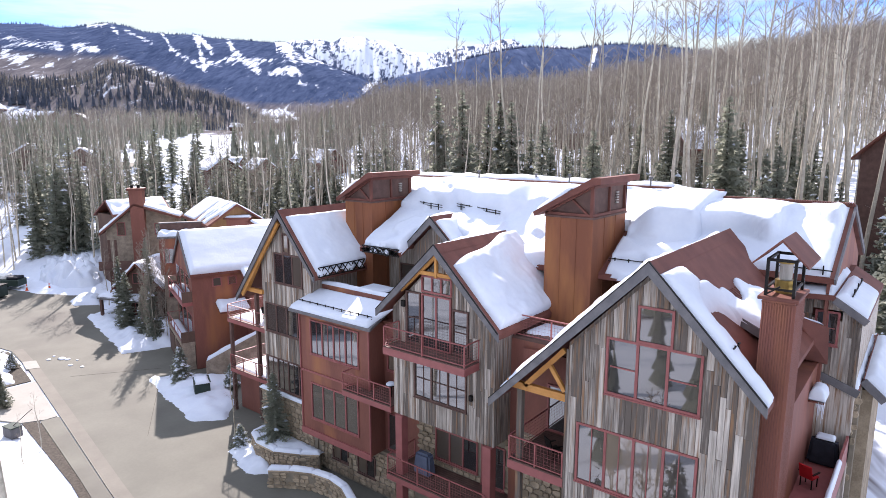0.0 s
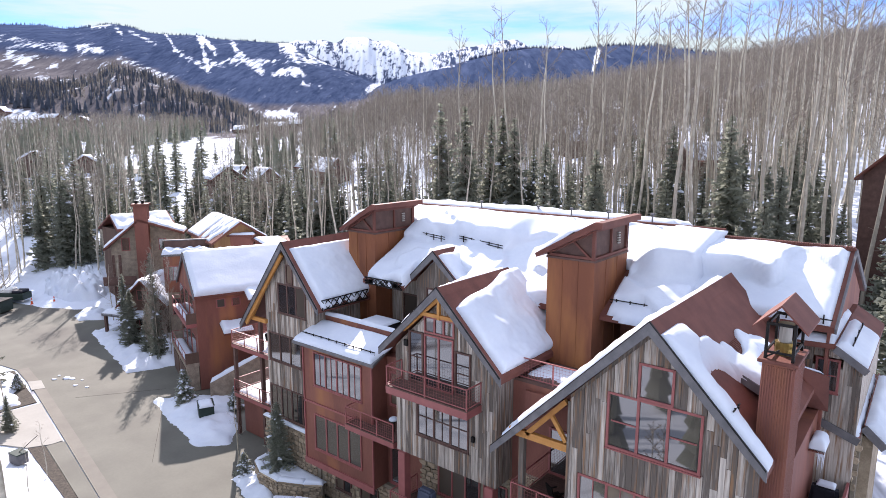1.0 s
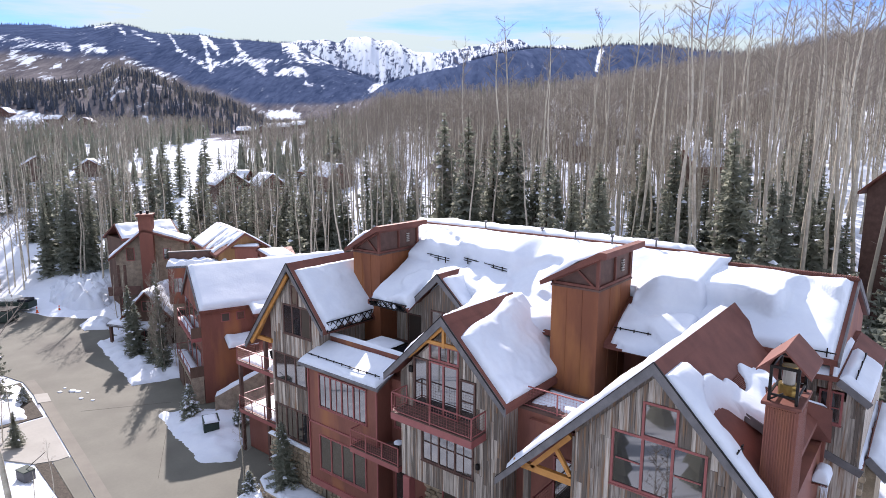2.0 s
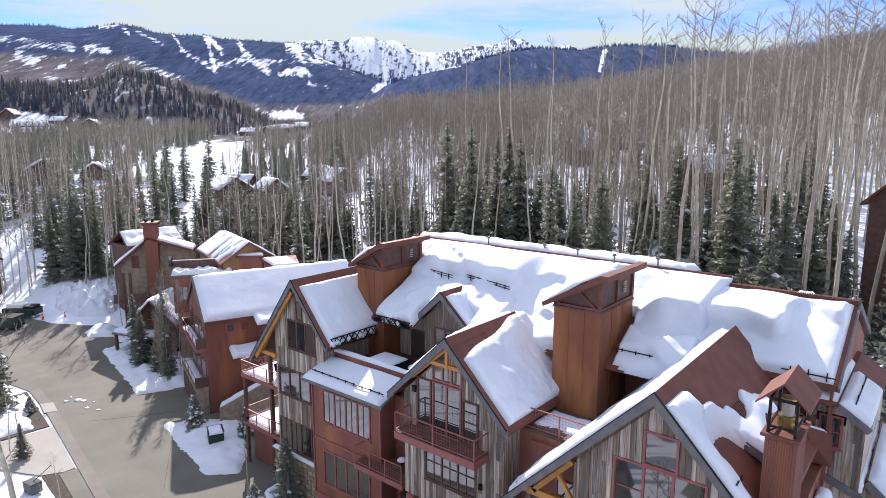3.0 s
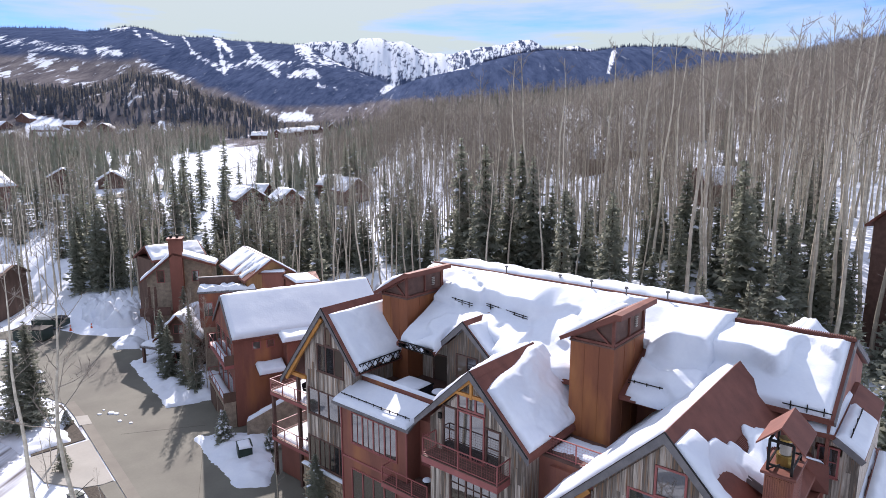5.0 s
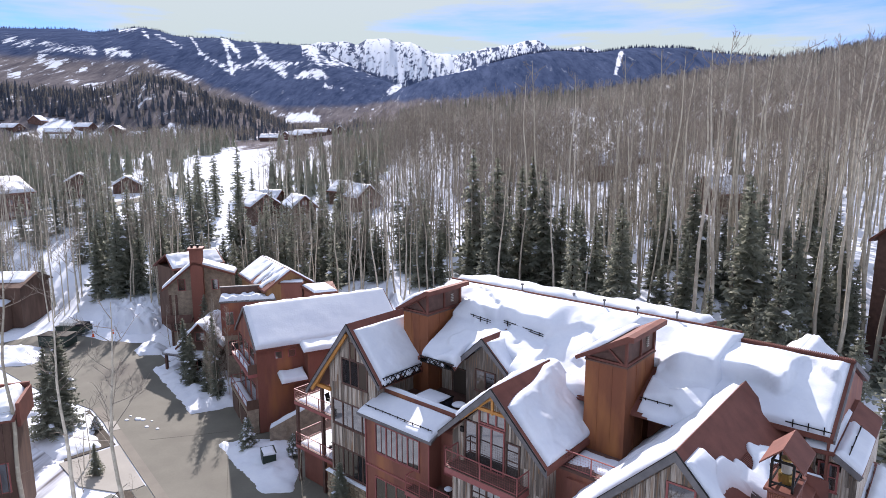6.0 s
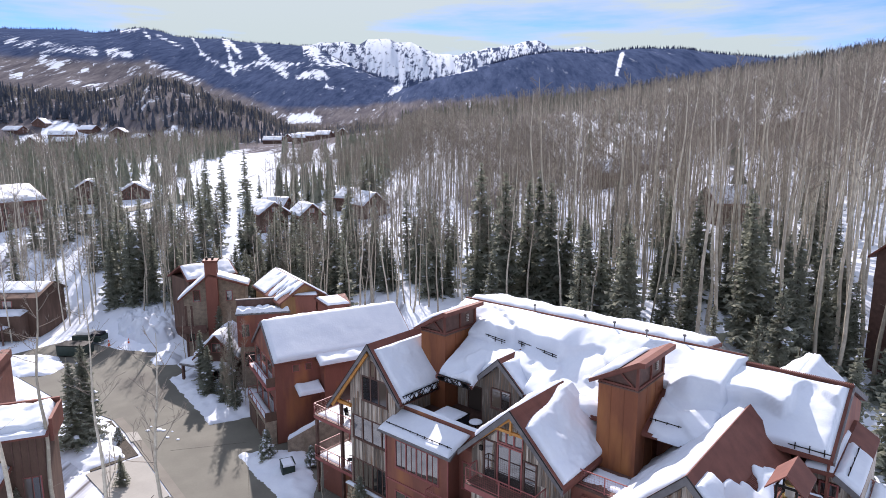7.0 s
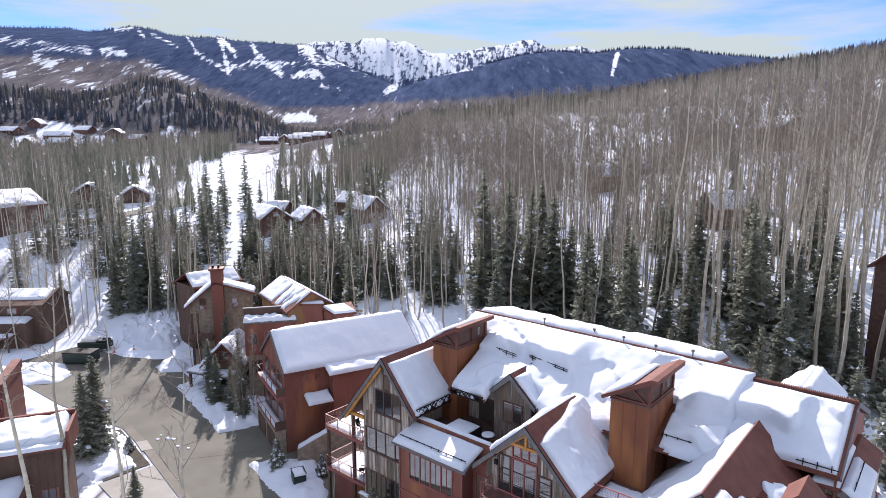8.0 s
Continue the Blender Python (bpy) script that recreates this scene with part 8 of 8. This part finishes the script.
def far_conifers(name, spots, label, mat=NEEDLE):
    v, f = [], []
    for x, y, z, h in spots:
        w = h * rng.uniform(0.13, 0.19)
        for tier in range(5):
            a = tier / 5
            zb, zt = z + h * (0.04 + 0.86 * a), z + h * min(1.0, 0.04 + 0.86 * a + 0.36)
            r0 = w * (1 - a) ** 0.9 + 0.1
            k = len(v)
            n = 7
            off = rng.uniform(0, 6)
            for i in range(n):
                rr = r0 * rng.uniform(0.6, 1.2)
                v.append((x + rr * math.cos(off + 6.283 * i / n), y + rr * math.sin(off + 6.283 * i / n), zb + rng.uniform(-0.03, 0.03) * h))
            v.append((x, y, zt))
            for i in range(n):
                f.append((k + i, k + (i + 1) % n, k + n))
    tagged(new(name, mesh_from(name, v, f, mat)), label, "woods", kind="stuff")


def scatter(count, s_range, d_range, h_range, test=None):
    out = []
    while len(out) < count:
        s, d = rng.uniform(*s_range(0) if callable(s_range) else s_range), rng.uniform(*d_range)
        if hides_house(s, d) or test and not test(s, d):
            count -= 0.3
            continue
        x, y = to_world(s, d)
        out.append((x, y, land(s, d), rng.uniform(*h_range)))
    return out


def no_house(s, d):
    return not any(math.hypot(s - a, d - b) < c for a, b, c in CLEAR + [(98, 190, 9), (85, 215, 9)])


def off_piste(s, d):
    return abs(s - piecewise(PISTE, d)) > 9 + 8 * smooth01(150, 230, d) + 6 * noise.noise(Vector((s * 0.05, d * 0.05, 3)))


def open_slope(s, d):
    """Sparse trees on the snow beside the ski run."""
    return 232 < d < 390 and 0 < s - piecewise(PISTE, d) < 44 and rng.random() < 0.72


def off_lane(s, d):
    return not (-150 < s < -92 and abs(d - piecewise([(-150, 146), (-122, 150), (-104, 160), (-98, 178), (-92, 196)], s)) < 5)


def round_knoll(count, az0, az1, r0, r1, h0, h1):
    out = []
    for k in range(count):
        az, r = rng.uniform(az0, az1), rng.uniform(r0, r1)
        s, d = r * math.sin(radians(az)), r * math.cos(radians(az))
        if clear_of_lodges(s, d):
            x, y = to_world(s, d)
            out.append((x, y, land(s, d) - 0.5, rng.uniform(h0, h1)))
    return out


far_aspens("aspen_wood", scatter(1700, (-24, 190), (118, 235), (14, 21), lambda s, d: s < 0.85 * d + 10 and no_house(s, d) and (s > 0 or d > 150)), "dense bare aspen wood on the slope", limbs=20, twigs=6, w=0.042)
far_aspens("aspen_wood", scatter(2700, (-40, 400), (235, 520), (13, 20), lambda s, d: s < 0.85 * d + 10 and s > -30 - (d - 235) * 0.2 and clear_of_lodges(s, d)), "dense bare aspen wood on the far slope", limbs=14, twigs=5, w=0.06)
far_aspens("aspen_wood", scatter(1500, (-330, -30), (190, 430), (10, 16), lambda s, d: s > -0.85 * d and off_piste(s, d) and off_lane(s, d) and noise.noise(Vector((s * 0.02, d * 0.015, 9))) > -0.4 and clear_of_lodges(s, d) and not open_slope(s, d)), "bare aspen wood in the valley", limbs=14, twigs=4, w=0.06)
far_aspens("aspen_wood", scatter(150, (-70, -20), (186, 250), (11, 15), lambda s, d: off_piste(s, d)), "bare aspens below the ski run", limbs=18, twigs=6, w=0.04)
far_aspens("aspen_wood", scatter(300, (-150, -24), (88, 190), (12, 19), lambda s, d: s > -0.9 * d and off_piste(s, d) and off_lane(s, d) and (to_world(s, d)[1] > 47 or to_world(s, d)[0] < -114) and not (-62 < s < -40 and 118 < d < 134) and not (-24 > s > -46 and 124 < d < 140)), "bare aspens along the valley", limbs=22, twigs=6, w=0.025)
far_aspens("aspen_wood", scatter(260, (-20, 120), (84, 125), (14, 20), lambda s, d: s < 0.85 * d + 6 and no_house(s, d) and to_world(s, d)[1] > 48), "bare aspens close behind the row", limbs=22, twigs=6, w=0.025)
far_conifers("spruce_wood", scatter(950, (-330, -30), (175, 430), (7, 14), lambda s, d: s > -0.85 * d and off_piste(s, d) and off_lane(s, d) and noise.noise(Vector((s * 0.02, d * 0.02, 1))) > -0.3 and clear_of_lodges(s, d) and not open_slope(s, d)), "scattered dark spruces in the valley")
far_conifers("spruce_wood", scatter(1300, (-620, -90), (440, 800), (8, 15), lambda s, d: s > -0.95 * d and noise.noise(Vector((s * 0.008, d * 0.012, 6))) > -0.15 and clear_of_lodges(s, d)), "dark spruces on the knoll", MID_HAZE_NEEDLE)
far_conifers("spruce_wood", scatter(800, (-60, 520), (520, 1000), (9, 16), lambda s, d: s < 0.85 * d and clear_of_lodges(s, d)), "dark spruces along the far slope")
far_conifers("spruce_wood", round_knoll(600, -6, 38, 470, 545, 10, 16), "belt of dark spruces below the far ridge")
far_conifers("spruce_wood", round_knoll(1900, -10, 38, 680, 960, 11, 18), "belt of dark spruces under the far ridge", MID_HAZE_NEEDLE)
far_conifers("spruce_wood", scatter(170, (0, 330), (130, 500), (8, 14), lambda s, d: s < 0.8 * d), "single dark spruces among the aspens")
far_aspens("aspen_wood", scatter(1600, (-620, -60), (430, 780), (10, 15), lambda s, d: s > -0.95 * d and clear_of_lodges(s, d)), "grey-brown aspens on the knoll", limbs=12, twigs=3, w=0.09)
far_aspens("aspen_wood", scatter(900, (-120, 560), (520, 900), (10, 15), lambda s, d: s < 0.85 * d and clear_of_lodges(s, d)), "grey-brown aspens along the far slope", limbs=10, twigs=3, w=0.09)


far_aspens("aspen_wood", scatter(1100, (-1000, -150), (780, 1400), (11, 16), lambda s, d: s > -0.85 * d), "grey-brown aspens high on the knoll", limbs=8, twigs=3, w=0.13)


far_conifers("spruce_wood", round_knoll(1000, -40, -14, 600, 900, 6, 12), "dark spruces round the knoll's top", MID_HAZE_NEEDLE)
far_aspens("aspen_wood", round_knoll(1300, -40, -13, 640, 1000, 10, 15), "grey-brown aspens round the knoll's top", limbs=9, twigs=3, w=0.11)


def ridge_conifers(name, table, centre, az0, az1, count, h0, h1, label):
    spots = []
    for k in range(count):
        az = rng.uniform(az0, az1)
        r = centre * rng.uniform(0.93, 1.01)
        s, d = r * math.sin(radians(az)), r * math.cos(radians(az))
        x, y = to_world(s, d)
        spots.append((x, y, land(s, d) - 2, rng.uniform(h0, h1)))
    far_conifers(name, spots, label, HAZE_NEEDLE)


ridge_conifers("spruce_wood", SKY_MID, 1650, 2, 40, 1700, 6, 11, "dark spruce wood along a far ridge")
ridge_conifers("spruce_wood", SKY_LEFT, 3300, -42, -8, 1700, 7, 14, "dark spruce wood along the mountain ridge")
# unseen woods behind the flight and saplings below it, added only to fill the window reflections
far_aspens("aspen_wood", [(rng.uniform(-70, 45), rng.uniform(-60, 3), 0.0, rng.uniform(8, 14)) for k in range(110)], "unseen bare aspen wood added for the reflections")
far_conifers("spruce_wood", [(rng.uniform(-60, 45), rng.uniform(-65, 0), 0.0, rng.uniform(5, 12)) for k in range(45)], "unseen dark spruces added for the window reflections")
far_aspens("aspen_wood", [(rng.uniform(-13, 6), rng.uniform(4, 13), 0.0, rng.uniform(4, 6.5)) for k in range(40)], "unseen bare saplings added for the reflections")
far_conifers("spruce_wood", [(rng.uniform(-24, 14), rng.uniform(-36, 8), 0.0, rng.uniform(5, 10)) for k in range(20)], "unseen thick spruce wood added for the window reflections")


# ---------------------------------------------------------------- planks and stones, laid last
def lay_boards(wall, xl, xr, z0, top, y, holes, seed, w0, w1):
    r = random.Random(seed)
    x = xl
    while x < xr - 0.02:
        b = min(xr, x + r.uniform(w0, w1))
        if xr - b < 0.08:
            b = xr
        zt = min(piecewise(top, x + 0.01), piecewise(top, b - 0.01))
        cuts = [(z0, zt)]
        for hx0, hx1, hz0, hz1 in holes:
            if b > hx0 + 0.02 and x < hx1 - 0.02:
                nxt = []
                for a, c in cuts:
                    if hz1 <= a or hz0 >= c:
                        nxt.append((a, c))
                        continue
                    if hz0 > a:
                        nxt.append((a, hz0))
                    if hz1 < c:
                        nxt.append((hz1, c))
                cuts = nxt
        for a, c in cuts:
            z = a
            while z < c - 0.05:
                e = min(c, z + r.uniform(1.2, 3.6))
                if c - e < 0.5:
                    e = c
                proud = r.uniform(0.018, 0.045)
                el, er = (piecewise(top, x + 0.01), piecewise(top, b - 0.01)) if e >= zt - 0.01 else (e - 0.004, e - 0.004)
                bm = bmesh.new()
                x0, x1, y0, y1, zb = x + 0.006, b - 0.006, y - proud, y + 0.004, z + 0.004
                hexa(bm, [(x0, y0, zb), (x1, y0, zb), (x1, y1, zb), (x0, y1, zb)], [(x0, y0, el), (x1, y0, er), (x1, y1, er), (x0, y1, el)])
                part("board", bm, BARN, wall)
                z = e
        x = b


for spec in BOARD_WALLS:
    lay_boards(*spec)

STONES = []
for k in range(8):
    r = random.Random(300 + k)
    bm = bmesh.new()
    n = 7
    lo, hi = [], []
    for i in range(n):
        w = 6.283 * i / n
        c, s = math.cos(w), math.sin(w)
        q = r.uniform(0.88, 1.06) / max(abs(c), abs(s)) ** 0.92
        lo.append(bm.verts.new((0.5 * c * q, 0.0, 0.5 * s * q)))
        hi.append(bm.verts.new((0.46 * c * q, -1.0, 0.46 * s * q)))
    bm.faces.new(hi)
    for i in range(n):
        bm.faces.new((lo[i], lo[(i + 1) % n], hi[(i + 1) % n], hi[i]))
    me = bpy.data.meshes.new("stone")
    bmesh.ops.recalc_face_normals(bm, faces=bm.faces[:])
    bm.to_mesh(me)
    bm.free()
    me.materials.append(STONE_MAT)
    STONES.append(me)


def lay_stones(parent, origin, along, length, z0, z1, seed, holes=(), course=0.3):
    """Rubble stones on a wall face that runs from origin along a direction, facing to its right."""
    r = random.Random(seed)
    along = Vector(along).normalized()
    rz = math.degrees(math.atan2(along.y, along.x))
    z = z0
    while z < z1 - 0.08:
        h = min(course * r.uniform(0.75, 1.25), z1 - z)
        a = r.uniform(-0.2, 0)
        while a < length:
            w = r.uniform(0.28, 0.62)
            c = a + w / 2
            if 0.1 < c < length - 0.1 and not any(p0 < c < p1 and q0 < z + h / 2 < q1 for p0, p1, q0, q1 in holes):
                o = new("stone", r.choice(STONES))
                o.parent = parent
                p = Vector(origin) + along * c
                o.matrix_parent_inverse = parent.matrix_world.inverted()
                o.matrix_world = pose(p.x, p.y, z + h / 2, r.uniform(-3, 3), r.uniform(-7, 7), rz) @ Matrix.Diagonal((w * 0.95, r.uniform(0.04, 0.09), h * 0.95, 1))
            a += w
        z += h


lay_stones(stone_r, (-2.55, 31.2, 0), (1, 0, 0), 0.83, 6.5, 10.8, 5)
lay_stones(stone_back, (-3.3, 31.9, 0), (1, 0, 0), 0.75, 7.8, 11.2, 6, holes=[(0, 0.47, 7.0, 10.3)])
lay_stones(deck_wall, (-21.6, B_Y + 1.8, 0), (1, 0, 0), 6.1, 3.6, 6.9, 7, holes=[(1.1, 4.2, 3.8, 6.0), (4.2, 5.9, 3.4, 6.1)])
lay_stones(porch_base, (-14.6, 24.4, 0), (1, 0, 0), 4.2, 3.5, 7.5, 8)
lay_stones(base_c, (-36.3, 24.9, 0), (1, 0, 0), 5.6, 0.2, 4.05, 1)
lay_stones(base_bay, (-30.3, 25.0, 0), (1, 0, 0), 8.4, 0.2, 2.8, 2, holes=[(1.2, 2.9, 1.0, 2.6), (3.5, 5.3, 0.8, 2.5)])
for w, pts, h in ((retaining_1, WALL_1, 1.1), (retaining_2, WALL_2, 1.3)):
    for k, (p, q) in enumerate(zip(pts, pts[1:])):
        u = Vector((q[0] - p[0], q[1] - p[1], 0))
        n = Vector((u.y, -u.x, 0)).normalized() * 0.225
        lay_stones(w, (p[0] + n.x, p[1] + n.y, 0), u, u.length, 0.05, h, 10 + k, course=0.24)
